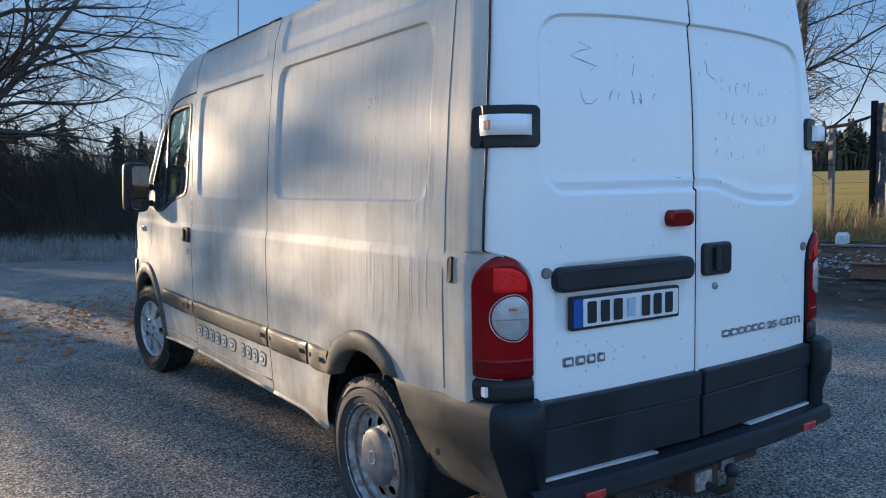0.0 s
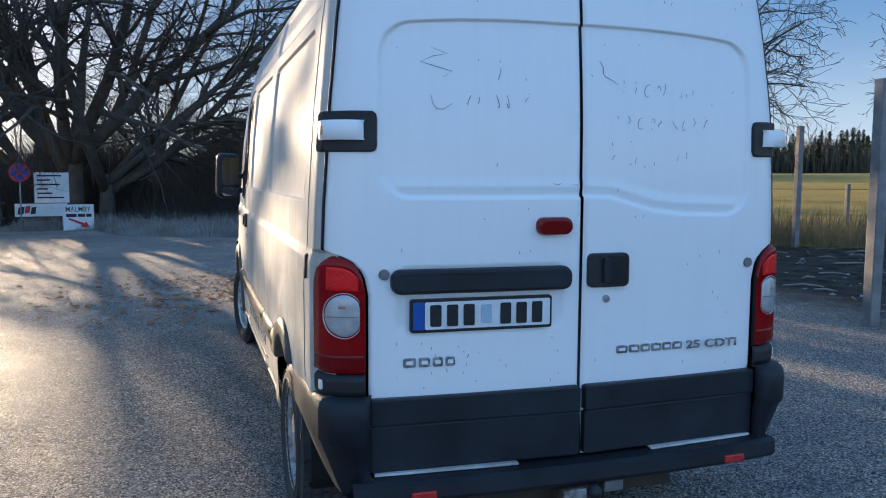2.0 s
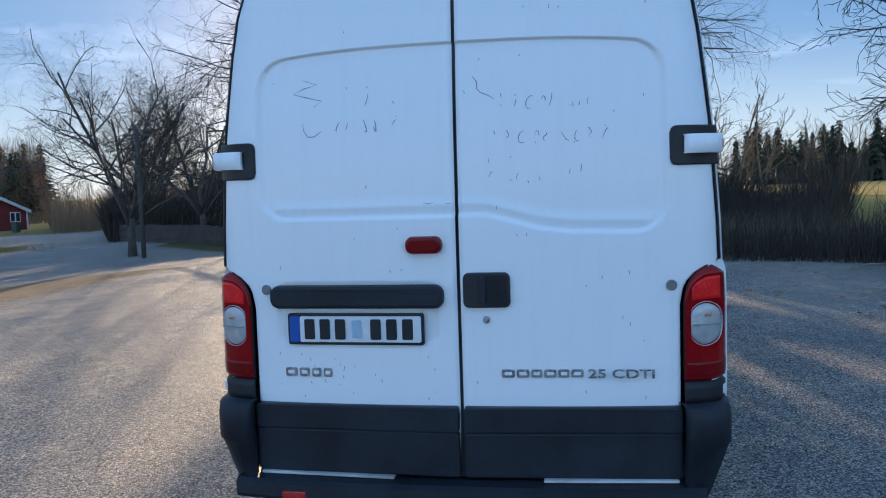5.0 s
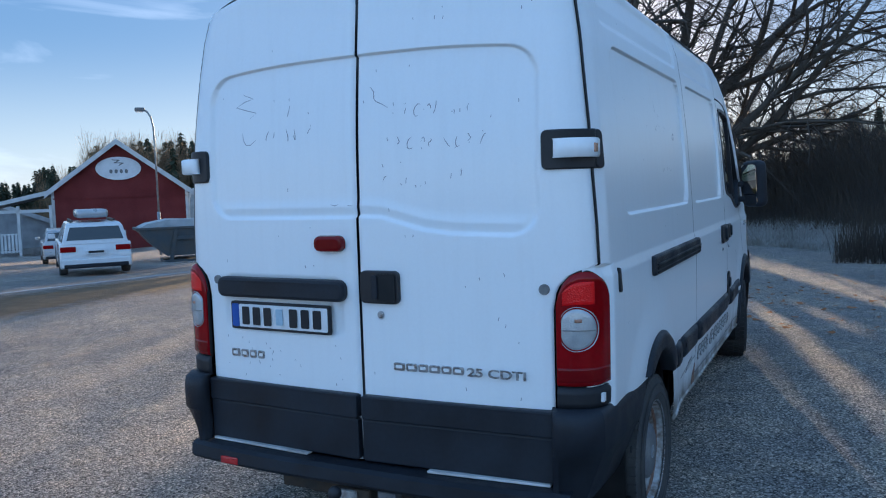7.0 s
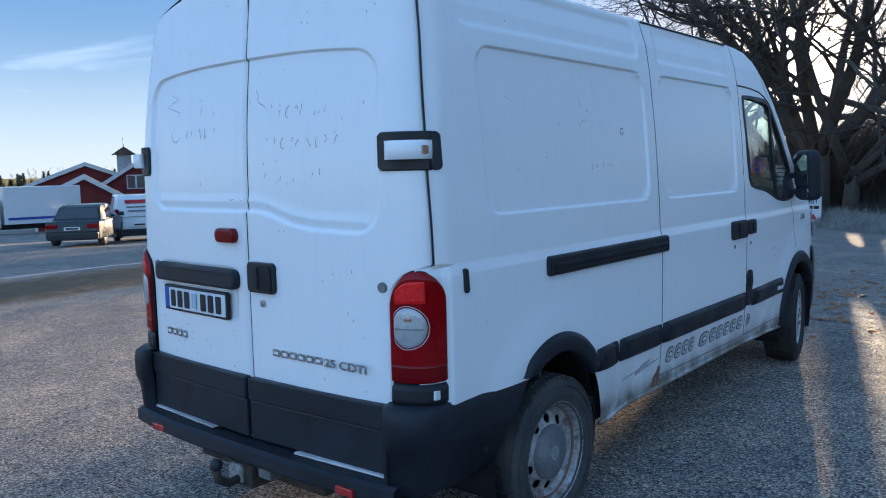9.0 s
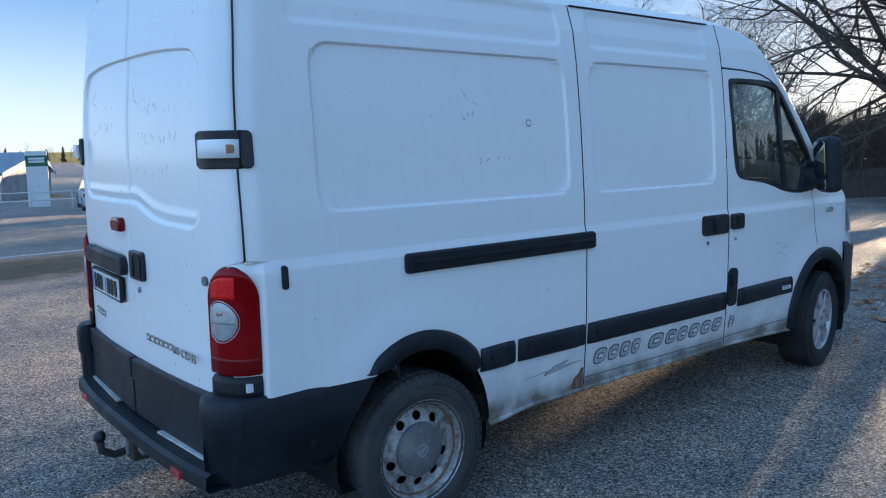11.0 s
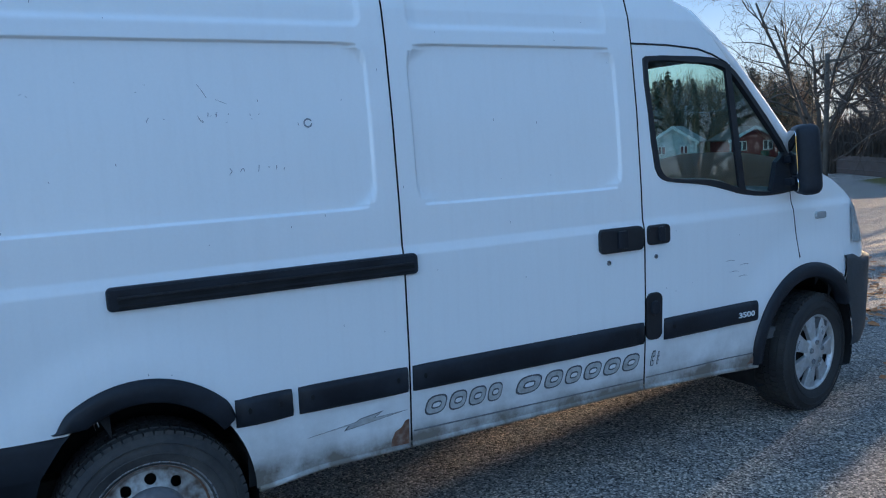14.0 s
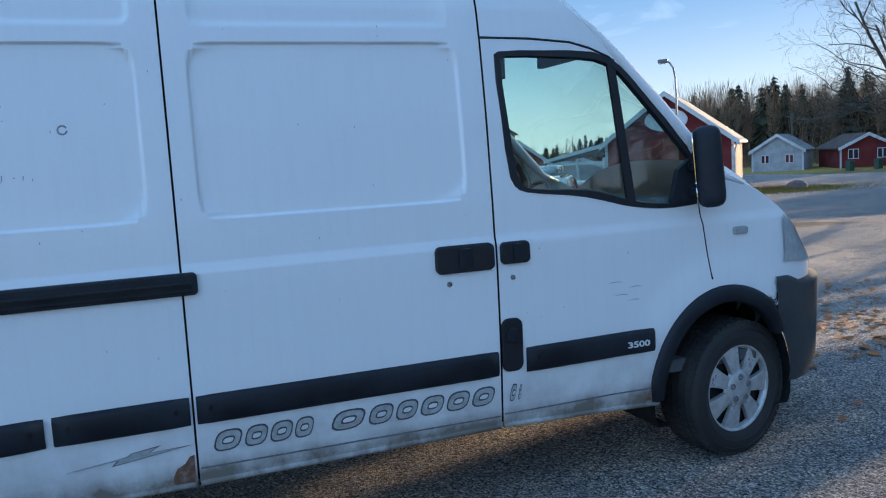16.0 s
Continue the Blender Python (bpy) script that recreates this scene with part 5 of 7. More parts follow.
def ground_material():
    m = bpy.data.materials.new("asphalt_and_verges")
    m.use_nodes = True
    n, l = m.node_tree.nodes, m.node_tree.links
    b = n["Principled BSDF"]
    b.inputs["Specular IOR Level"].default_value = 0.03
    geo = n.new("ShaderNodeTexCoord")

    def noise(scale, detail=4, rough=0.5):
        q = n.new("ShaderNodeTexNoise")
        q.inputs["Scale"].default_value, q.inputs["Detail"].default_value, q.inputs["Roughness"].default_value = scale, detail, rough
        l.new(geo.outputs["Object"], q.inputs["Vector"])
        return q.outputs["Fac"]

    def mix(f, a, c, kind="MIX"):
        q = n.new("ShaderNodeMixRGB")
        q.blend_type = kind
        for i, s in enumerate((f, a, c)):
            if isinstance(s, tuple):
                q.inputs[i].default_value = (*s, 1)
            elif isinstance(s, (int, float)):
                q.inputs[i].default_value = (s, s, s, 1) if i else s
            else:
                l.new(s, q.inputs[i])
        return q.outputs[0]

    def rng(s, a, c, lo=0.0, hi=1.0):
        q = n.new("ShaderNodeMapRange")
        q.inputs[1].default_value, q.inputs[2].default_value, q.inputs[3].default_value, q.inputs[4].default_value = a, c, lo, hi
        l.new(s, q.inputs[0])
        return q.outputs[0]

    def op(kind, a, c):
        q = n.new("ShaderNodeMath")
        q.operation = kind
        for i, s in enumerate((a, c)):
            if isinstance(s, (int, float)):
                q.inputs[i].default_value = s
            else:
                l.new(s, q.inputs[i])
        return q.outputs[0]

    def attr(name):
        q = n.new("ShaderNodeAttribute")
        q.attribute_name = name
        return q.outputs["Fac"]

    wide, mid, grit = noise(0.35, 6, 0.6), noise(3.0, 6, 0.6), noise(140, 2)
    vor = n.new("ShaderNodeTexVoronoi")
    vor.inputs["Scale"].default_value = 112
    l.new(geo.outputs["Object"], vor.inputs["Vector"])
    vsep = n.new("ShaderNodeSeparateColor")
    l.new(vor.outputs["Color"], vsep.inputs[0])
    asphalt = mix(vsep.outputs[0], (0.045, 0.043, 0.044), (0.45, 0.425, 0.405))
    asphalt = mix(rng(vsep.outputs[1], 0.78, 0.88), asphalt, (0.74, 0.69, 0.64))
    asphalt = mix(1.0, asphalt, mix(rng(wide, 0.35, 0.68), (0.80, 0.80, 0.82), (1.30, 1.22, 1.12)), "MULTIPLY")
    asphalt = mix(1.0, asphalt, mix(rng(mid, 0.45, 0.75), (0.9, 0.9, 0.9), (1.35, 1.25, 1.10)), "MULTIPLY")
    sand = mix(mid, (0.30, 0.225, 0.15), (0.14, 0.11, 0.08))
    dirt = mix(rng(mid, 0.35, 0.65), (0.040, 0.034, 0.030), (0.12, 0.10, 0.082))
    dirt = mix(rng(grit, 0.5, 0.8, 0, 0.5), dirt, (0.17, 0.15, 0.13))
    grass = mix(rng(mid, 0.3, 0.7), (0.10, 0.095, 0.035), (0.22, 0.19, 0.085))
    frost = mix(rng(noise(6, 6), 0.35, 0.65), (0.09, 0.085, 0.06), (0.36, 0.35, 0.33))
    field = mix(rng(noise(0.12, 6, 0.65), 0.35, 0.65), (0.42, 0.30, 0.085), (0.30, 0.225, 0.075))
    field = mix(rng(noise(0.9, 6, 0.65), 0.4, 0.7, 0, 0.7), field, (0.48, 0.34, 0.13))
    ragged = op("MULTIPLY", op("SUBTRACT", mid, 0.5), 2.4)

    def cover(name, soft):
        return rng(op("ADD", attr(name), ragged), -soft, soft)

    col = mix(cover("sand", 0.5), asphalt, sand)
    m_dirt = cover("dirt", 0.6)
    col = mix(m_dirt, col, dirt)
    grass_all = mix(rng(attr("frost"), -2, 2), mix(rng(attr("field"), -4, 4), grass, field), frost)
    m_grass = cover("grass", 0.35)
    col = mix(m_grass, col, grass_all)
    l.new(col, b.inputs["Base Color"])
    wet = rng(op("ADD", op("MULTIPLY", wide, 0.6), op("MULTIPLY", mid, 0.4)), 0.38, 0.62, 0.64, 0.88)
    soft = op("MAXIMUM", m_grass, op("MAXIMUM", m_dirt, cover("sand", 0.5)))
    gleam = rng(vsep.outputs[2], 0.70, 0.80, 0.0, 0.16)
    rough = mix(soft, op("SUBTRACT", wet, gleam), 0.9)
    l.new(rough, b.inputs["Roughness"])
    bp = n.new("ShaderNodeBump")
    bp.inputs["Strength"].default_value, bp.inputs["Distance"].default_value = 1.0, 0.012
    hgt = op("ADD", op("MULTIPLY", vor.outputs["Distance"], -1.2), op("MULTIPLY", grit, 0.8))
    l.new(hgt, bp.inputs["Height"])
    b2 = n.new("ShaderNodeBump")
    b2.inputs["Strength"].default_value, b2.inputs["Distance"].default_value = 0.5, 0.06
    l.new(mid, b2.inputs["Height"])
    l.new(bp.outputs[0], b2.inputs["Normal"])
    l.new(b2.outputs[0], b.inputs["Normal"])
    return m


me = bpy.data.meshes.new("ground")
me.from_pydata(verts, [], faces)
for key, fn in (("grass", grass_sd), ("sand", lambda x, y: (1.7 - abs(x + 11.2 + 0.05 * (y - 6))) if -30 < y < 18 else -2.0),
                ("dirt", lambda x, y: max(-6.0, min(6.0, (x - 5.6) * 0.8)) if y > -8 else -3.0),
                ("field", lambda x, y: max(x - 9, -x - 60)), ("frost", lambda x, y: min(6 - x, x + 12, 46 - y))):
    at = me.attributes.new(key, "FLOAT", "POINT")
    at.data.foreach_set("value", [float(fn(v[0], v[1])) for v in verts])
me.materials.append(ground_material())
me.shade_smooth()
ground = tagged(new("ground", me), "wet grey asphalt yard with sandy strip, frosty verge and dry field", "ground", kind="structure")


# ---------- bare trees ----------
BARK = material("bark", (0.075, 0.062, 0.05), 0.9, tint=(0.13, 0.12, 0.10), scale=3, fine=30, bump=0.9, bump_scale=18)
BARK_PALE = material("pale_bark", (0.16, 0.125, 0.095), 0.9, tint=(0.075, 0.06, 0.05), scale=2.5, fine=25, bump=0.9, bump_scale=14)
TWIG = material("twigs", (0.060, 0.048, 0.038), 0.9)
TWIG_WARM = material("warm_twigs", (0.25, 0.16, 0.09), 0.9, tint=(0.13, 0.09, 0.06), scale=0.3)
NEEDLES = material("needles", (0.030, 0.042, 0.022), 0.9, tint=(0.05, 0.05, 0.025), scale=0.25)


def wander(rng, d, amount):
    v = Vector((d[0] + rng.gauss(0, amount), d[1] + rng.gauss(0, amount), d[2] + rng.gauss(0, amount)))
    return v.normalized()


def branches(rng, p, d, length, radius, level, levels, kids, sag, out, thin, ratio=0.62):
    segs = 5 if level < 2 else (4 if level < levels - 1 else 3)
    path = [((p.x, p.y, p.z), radius)]
    points = [(p.copy(), d.copy(), radius)]
    step = length / segs
    for i in range(segs):
        d = wander(rng, d, 0.10 + 0.05 * level)
        pull = sag * (level + 0.5) * 0.10
        d = Vector((d.x, d.y, d.z - pull * (0.35 if level == 0 else 1.0) + (0.10 if level >= levels - 1 else 0.02))).normalized()
        p = p + d * step
        r = max(thin, radius * (1 - 0.62 * (i + 1) / segs))
        path.append(((p.x, p.y, p.z), r))
        points.append((p.copy(), d.copy(), r))
    out[min(level, 2)].append(path)
    if level >= levels:
        return
    n = kids[level]
    for k in range(n):
        t = 0.22 + 0.78 * (k + rng.random() * 0.8) / n
        q = min(segs - 1, int(t * segs))
        a, b = points[q], points[q + 1]
        w = t * segs - q
        base = a[0].lerp(b[0], min(1, w))
        axis = a[1]
        side = axis.orthogonal().normalized()
        side.rotate(Matrix.Rotation(rng.uniform(0, 2 * math.pi), 3, axis))
        ang = radians(rng.uniform(28, 62))
        nd = (axis * math.cos(ang) + side * math.sin(ang)).normalized()
        branches(rng, base, nd, length * ratio * rng.uniform(0.65, 1.15) * (1.15 - 0.45 * t), max(thin, a[2] * rng.uniform(0.42, 0.62)), level + 1, levels, kids, sag, out, thin, ratio)


def tree(name, label, x, y, seed, stems, length, radius, kids, sag, lean=0.25, thin=0.010, bark=None, twig=None, bole=1.5, ratio=0.62, spread=1.0, toward=None):
    rng = random.Random(seed)
    z = ground_z(x, y) - 0.1
    out = {0: [], 1: [], 2: []}
    root = thing(name, label, "tree", at=(x, y, z))
    top = Vector((0, 0, bole))
    out[0].append([((0, 0, -0.2), radius * 1.9), ((0, 0, bole * 0.35), radius * 1.35), ((0.03, 0.0, bole), radius * 1.15), ((0.05, 0, bole * 1.25), radius * 0.6)])
    for i in range(stems):
        a = 2 * math.pi * (i + rng.uniform(-0.25, 0.25)) / stems
        tilt = lean * rng.uniform(0.15 if stems > 9 else 0.5, 1.5) * spread
        d = Vector((math.cos(a) * tilt, math.sin(a) * tilt, 1.0))
        if toward:
            d += Vector((toward[0], toward[1], 0)) * rng.uniform(0.0, 1.0)
        branches(rng, top * rng.uniform(0.75, 1.0), d.normalized(), length * rng.uniform(0.8, 1.15), radius * rng.uniform(0.6, 0.9), 0, len(kids), kids, sag, out, thin, ratio)
    v, f = tube_data(out[0] + out[1], lambda r: 9 if r > 0.12 else 5)
    link_mesh("trunk", v, f, bark or BARK, root)
    v, f = tube_data(out[2], lambda r: 3)
    link_mesh("crown", v, f, twig or TWIG, root, "", False)
    return root


tree("broad_tree", "huge bare tree with low spreading limbs behind the signs", -5.3, 28.6, 5, 8, 8.8, 0.33, (7, 6, 5, 3), 0.45, 0.66, 0.0014, bole=2.3, spread=1.2, toward=(0.1, -0.1))
tree("bare_tree", "tall bare roadside tree beside the pole", -21.5, 34.5, 23, 6, 7.2, 0.15, (7, 6, 6, 3), 0.34, 0.42, 0.003, bole=1.9)
tree("bare_tree", "bare many-limbed tree by the fence posts", 8.25, 12.0, 31, 6, 4.6, 0.15, (6, 6, 5, 3), 0.32, 0.50, 0.005, bole=1.3)
tree("bare_tree", "pale many-stemmed bare tree at the field edge", 16.7, 11.2, 47, 7, 5.2, 0.17, (5, 6, 4, 2), 0.16, 0.32, 0.006, BARK_PALE, bole=0.7)
tree("bare_tree", "bare tree behind the yard", -30.0, 52.0, 53, 5, 8.0, 0.24, (7, 6, 5, 2), 0.3, 0.4, 0.008, bole=2.2, twig=TWIG_WARM)
tree("bare_tree", "bare tree beyond the dark scrub", -4.0, 68.0, 59, 5, 8.5, 0.24, (7, 6, 5, 2), 0.3, 0.4, 0.008, bole=2.2)
tree("bare_tree", "bare tree beside the barn", -34.0, 60.0, 61, 5, 7.0, 0.2, (7, 6, 5, 2), 0.4, 0.35, 0.008, bole=2.0, twig=TWIG_WARM)


tree("bare_tree", "bare tree with long low limbs arching down to the road", -6.3, 29.0, 32, 5, 10.0, 0.18, (8, 6, 6, 3), 0.48, 0.50, 0.0012, bole=1.6, toward=(-1.5, -0.35))
tree("bare_tree", "slender bare tree standing against the low sun", -21.7, 43.0, 83, 6, 6.4, 0.16, (6, 5, 4, 3), 0.3, 0.55, 0.0036, bole=2.0)
tree("bare_tree", "leaning bare tree with long low limbs beside the broad one", -4.1, 28.3, 10, 6, 9.6, 0.21, (8, 7, 6, 3), 0.40, 0.50, 0.0021, bole=1.5, toward=(1.7, -0.2))


# ---------- far woods ----------
def wood(name, label, seed, spots):
    """Spruces and bare birches, one sheet of stuff."""
    rng = random.Random(seed)
    nv, nf, bark_paths, tw, tf = [], [], [], [], []
    for x, y, h, kind in spots:
        z = ground_z(x, y) - 0.3
        if kind == "spruce":
            bark_paths.append([((x, y, z), 0.018 * h), ((x, y, z + h), 0.01)])
            wide = rng.uniform(0.22, 0.34)
            rows = 18 + rng.randrange(9)
            for r in range(rows):
                t = r / rows
                zz = z + h * (0.10 + 0.90 * t)
                rad = h * wide * (1 - t) ** 0.7 * rng.uniform(0.45, 1.2) + 0.15
                k = 7
                off = rng.random() * 6
                for j in range(k):
                    a = off + 2 * math.pi * j / k + rng.uniform(-0.4, 0.4)
                    q = rad * rng.uniform(0.45, 1.25)
                    wdt = 0.24 * q + 0.1
                    ca, sa = math.cos(a), math.sin(a)
                    b = len(nv)
                    nv += [(x, y, zz + 0.08 * h * (1 - t)), (x + ca * q * 0.6 - sa * wdt, y + sa * q * 0.6 + ca * wdt, zz - 0.02 * h), (x + ca * q, y + sa * q, zz - 0.05 * h * rng.uniform(0.5, 1.4)),
                           (x + ca * q * 0.6 + sa * wdt, y + sa * q * 0.6 - ca * wdt, zz - 0.02 * h)]
                    nf += [(b, b + 1, b + 2), (b, b + 2, b + 3)]
        elif kind == "fine":
            out = {0: [], 1: [], 2: []}
            branches(rng, Vector((x, y, z)), Vector((rng.gauss(0, 0.05), rng.gauss(0, 0.05), 1)).normalized(), h * 0.72, 0.008 * h, 0, 1, (6,), -0.05, out, 0.02, 0.3)
            bark_paths += out[0] + out[1]
            wide = h * rng.uniform(0.13, 0.22)
            for _ in range(170):
                a, t = rng.uniform(0, 2 * math.pi), rng.uniform(0.18, 1.0)
                q = wide * math.sqrt(rng.random()) * (1.25 - t) ** 0.6
                p = (x + q * math.cos(a), y + q * math.sin(a), z + h * t)
                ln, w, b = rng.uniform(0.05, 0.14) * h, rng.uniform(0.012, 0.03), len(tw)
                tw += [(p[0] - w * math.sin(a), p[1] + w * math.cos(a), p[2] - ln), (p[0] + w * math.sin(a), p[1] - w * math.cos(a), p[2] - ln),
                       (p[0] + ln * 0.5 * math.cos(a) + rng.gauss(0, 0.1), p[1] + ln * 0.5 * math.sin(a), p[2] + ln * rng.uniform(0.0, 0.5))]
                tf.append((b, b + 1, b + 2))
        else:
            out = {0: [], 1: [], 2: []}
            branches(rng, Vector((x, y, z)), Vector((rng.gauss(0, 0.06), rng.gauss(0, 0.06), 1)).normalized(), h, 0.014 * h, 0, 2, (11, 5), -0.05, out, 0.0016 * h + 0.006, 0.36)
            bark_paths += out[0] + out[1] + out[2]
    if nv:
        tagged(link_mesh(name, nv, nf, NEEDLES, None, "", False), label, "trees", kind="stuff")
    v, f = tube_data(bark_paths, lambda r: 4 if r > 0.1 else 3)
    v, f = list(v), list(f)
    f += [tuple(k + len(v) for k in q) for q in tf]
    v += tw
    tagged(link_mesh("bare_wood", v, f, TWIG_WARM, None, "", False), "distant bare birches and trunks, warm brown", "trees", kind="stuff")


def arc(rng, az0, az1, d0, d1, count, h0, h1, share, bare="birch"):
    res = []
    for i in range(count):
        a = radians(lerp(az0, az1, (i + rng.random()) / count))
        d = rng.uniform(d0, d1)
        res.append((d * math.sin(a), d * math.cos(a), rng.uniform(h0, h1), "spruce" if rng.random() < share else bare))
    return res


rw = random.Random(3)
wood("spruce_wood", "dark distant spruces above the roofs", 71, arc(rw, -74, -59, 150, 200, 90, 3, 5.5, 0.45) + arc(rw, -59, -53.5, 130, 170, 70, 3, 7, 0.8) + arc(rw, -54, -51, 120, 165, 90, 4, 9, 0.5, "fine") + arc(rw, -51, -36, 118, 165, 760, 6, 13.5, 0.13, "fine"))
wood("spruce_wood", "dark spruces and birches behind the scrub", 72, arc(rw, -36, -12, 85, 110, 70, 4, 7, 0.2) + arc(rw, -12, 14, 55, 80, 75, 4, 8.0, 0.12) + arc(rw, 12, 36, 130, 200, 200, 6, 12, 0.45))
wood("field_edge_wood", "low dark line of woodland across the field", 73, arc(rw, 34, 85, 230, 300, 380, 7, 15, 0.72) + arc(rw, -110, -72, 290, 340, 90, 4, 7, 0.7))


# ---------- scrub, frosty grass, dry grass ----------
def blades(name, label, mat, count, seed, pick, h0, h1, w0, w1, lean=0.35):
    rng = random.Random(seed)
    v, f = [], []
    for _ in range(count):
        x, y, hs = pick(rng)
        h = rng.uniform(h0, h1) * hs
        a = rng.uniform(0, 2 * math.pi)
        w = rng.uniform(w0, w1)
        z = ground_z(x, y) - 0.02
        lx, ly = rng.gauss(0, lean) * h, rng.gauss(0, lean) * h
        ca, sa = math.cos(a) * w, math.sin(a) * w
        b = len(v)
        v += [(x - ca, y - sa, z), (x + ca, y + sa, z), (x + lx * 0.4 + ca * 0.7, y + ly * 0.4 + sa * 0.7, z + h * 0.6), (x + lx * 0.4 - ca * 0.7, y + ly * 0.4 - sa * 0.7, z + h * 0.6), (x + lx, y + ly, z + h)]
        f += [(b, b + 1, b + 2, b + 3), (b + 3, b + 2, b + 4)]
    return tagged(link_mesh(name, v, f, mat, None, "", False), label, name.replace("_", " "), kind="stuff")


SCRUB = material("scrub_stems", (0.040, 0.032, 0.026), 0.95, tint=(0.085, 0.065, 0.045), scale=0.8)
FROST = material("frosted_grass", (0.34, 0.33, 0.31), 0.9, tint=(0.12, 0.10, 0.075), scale=1.2)
STRAW = material("dry_grass", (0.27, 0.20, 0.095), 0.9, tint=(0.13, 0.10, 0.06), scale=0.9)


def pick_scrub(rng):
    while True:
        x = rng.uniform(-16, 16)
        y = rng.uniform(16, 44)
        d = grass_sd(x, y)
        if 3.0 < d < 11 and (y < 34 or x < -4) and x < 0.35 * (y + 2):
            return x, y, (0.28 + 0.72 * smooth01((d - 3) / 4.5)) * (1.0 if x > -4 else 1.45) * (0.8 + 0.3 * math.sin(x * 0.9 + 1.3 * math.sin(y * 0.5)))


blades("scrub", "dense dark leafless scrub behind the verge", SCRUB, 52000, 5, pick_scrub, 0.9, 3.3, 0.006, 0.016, 0.30)


def pick_far(rng):
    a = radians(rng.uniform(-56, 12))
    d = rng.uniform(112, 135) if a < radians(-36) else rng.uniform(78, 125) if a < radians(-12) else rng.uniform(46, 78)
    return d * math.sin(a), d * math.cos(a), (0.55 if a < radians(-36) else d / 90) * (0.75 + 0.35 * math.sin(a * 40) * math.sin(a * 17 + 1))


blades("far_thicket", "brown leafless thicket below the far trees", TWIG_WARM, 34000, 25, pick_far, 1.5, 6.0, 0.010, 0.034, 0.22)


def pick_dark(rng):
    a = radians(rng.uniform(-33, 9))
    d = rng.uniform(56, 72)
    return d * math.sin(a), d * math.cos(a), 0.75 + 0.3 * math.sin(a * 47) * math.sin(a * 19 + 1)


blades("dark_thicket", "dense dark leafless bushes beyond the plank fence", SCRUB, 30000, 29, pick_dark, 2.4, 6.4, 0.02, 0.05, 0.25)


def pick_edge(rng):
    a = radians(rng.uniform(12, 86))
    d = rng.uniform(130, 200) if a < radians(36) else rng.uniform(225, 300)
    return d * math.sin(a), d * math.cos(a), d / 250 * (0.8 + 0.3 * math.sin(a * 31) * math.sin(a * 13 + 2))


blades("far_thicket", "dark undergrowth along the far field edge", material("dark_thicket", (0.055, 0.052, 0.034), 0.95, tint=(0.11, 0.085, 0.055), scale=0.05), 16000, 26, pick_edge, 4.0, 11.0, 0.10, 0.30, 0.15)


def pick_frost(rng):
    while True:
        x = rng.uniform(-7, 9)
        y = rng.uniform(12, 37)
        d = grass_sd(x, y)
        if 0.1 < d < 4.2:
            return x, y, 0.45 + 0.75 * rng.random() * smooth01(d / 2)


blades("verge_grass", "frosted tangled dead grass on the verge", FROST, 40000, 6, pick_frost, 0.08, 0.50, 0.005, 0.013, 0.5)


def pick_straw(rng):
    while True:
        a = radians(rng.uniform(14, 84))
        d = 17.4 + abs(rng.gauss(0, 2.2))
        return -1 + d * math.sin(a), -2.5 + d * math.cos(a), 0.5 + 0.6 * rng.random()


blades("dry_grass", "tall straw-coloured grass along the field edge", STRAW, 14000, 7, pick_straw, 0.25, 0.95, 0.004, 0.010, 0.3)


def pick_weeds(rng):
    a = radians(rng.uniform(9, 38))
    d = 15.6 + abs(rng.gauss(0, 1.6))
    return -1 + d * math.sin(a), -2.5 + d * math.cos(a), 0.35 + 0.65 * rng.random() ** 2


blades("dead_weeds", "tall dark dead weed stems before the field", SCRUB, 6000, 33, pick_weeds, 0.5, 1.7, 0.004, 0.009, 0.22)


def pick_island(rng):
    return rng.gauss(-41.3, 3.4), rng.gauss(43.5, 2.6), 1.0


blades("lawn", "short sunlit grass round the lamp post", material("lawn_green", (0.14, 0.15, 0.03), 0.9, tint=(0.22, 0.18, 0.06), scale=1.0), 9000, 8, pick_island, 0.05, 0.2, 0.01, 0.02, 0.3)

# fallen leaves and debris
LEAF = material("fallen_leaf", (0.36, 0.13, 0.035), 0.7, tint=(0.22, 0.10, 0.04), scale=2.0)
rng = random.Random(12)
v, f = [], []
for _ in range(640):
    x, y = rng.gauss(-0.7, 1.1), rng.gauss(7.8, 1.0)
    if rng.random() < 0.25:
        x, y = rng.uniform(-4, 5), rng.uniform(5.6, 11)
    a, s = rng.uniform(0, 6.3), rng.uniform(0.025, 0.055)
    z = ground_z(x, y) + rng.uniform(0.006, 0.02)
    b = len(v)
    for k in range(5):
        t = a + 2 * math.pi * k / 5
        v.append((x + s * math.cos(t) * (1.3 if k == 0 else 0.8), y + s * math.sin(t), z + rng.uniform(-0.004, 0.02)))
    f.append(tuple(range(b, b + 5)))
tagged(link_mesh("fallen_leaves", v, f, LEAF, None, "", False), "scattered orange-brown fallen leaves on the asphalt", "leaves", kind="stuff")
DEBRIS = material("pale_debris", (0.30, 0.27, 0.23), 0.9, tint=(0.10, 0.085, 0.07), scale=3)
paths = []
for _ in range(130):
    x, y = rng.uniform(5.2, 15), rng.uniform(0, 13)
    a, s = rng.uniform(0, 6.3), rng.uniform(0.1, 0.7)
    z = ground_z(x, y) + 0.015
    paths.append([((x, y, z), 0.012), ((x + s * 0.5 * math.cos(a), y + s * 0.5 * math.sin(a), z + 0.02), 0.014), ((x + s * math.cos(a + 0.2), y + s * math.sin(a + 0.2), z), 0.008)])
v, f = tube_data(paths, lambda r: 4)
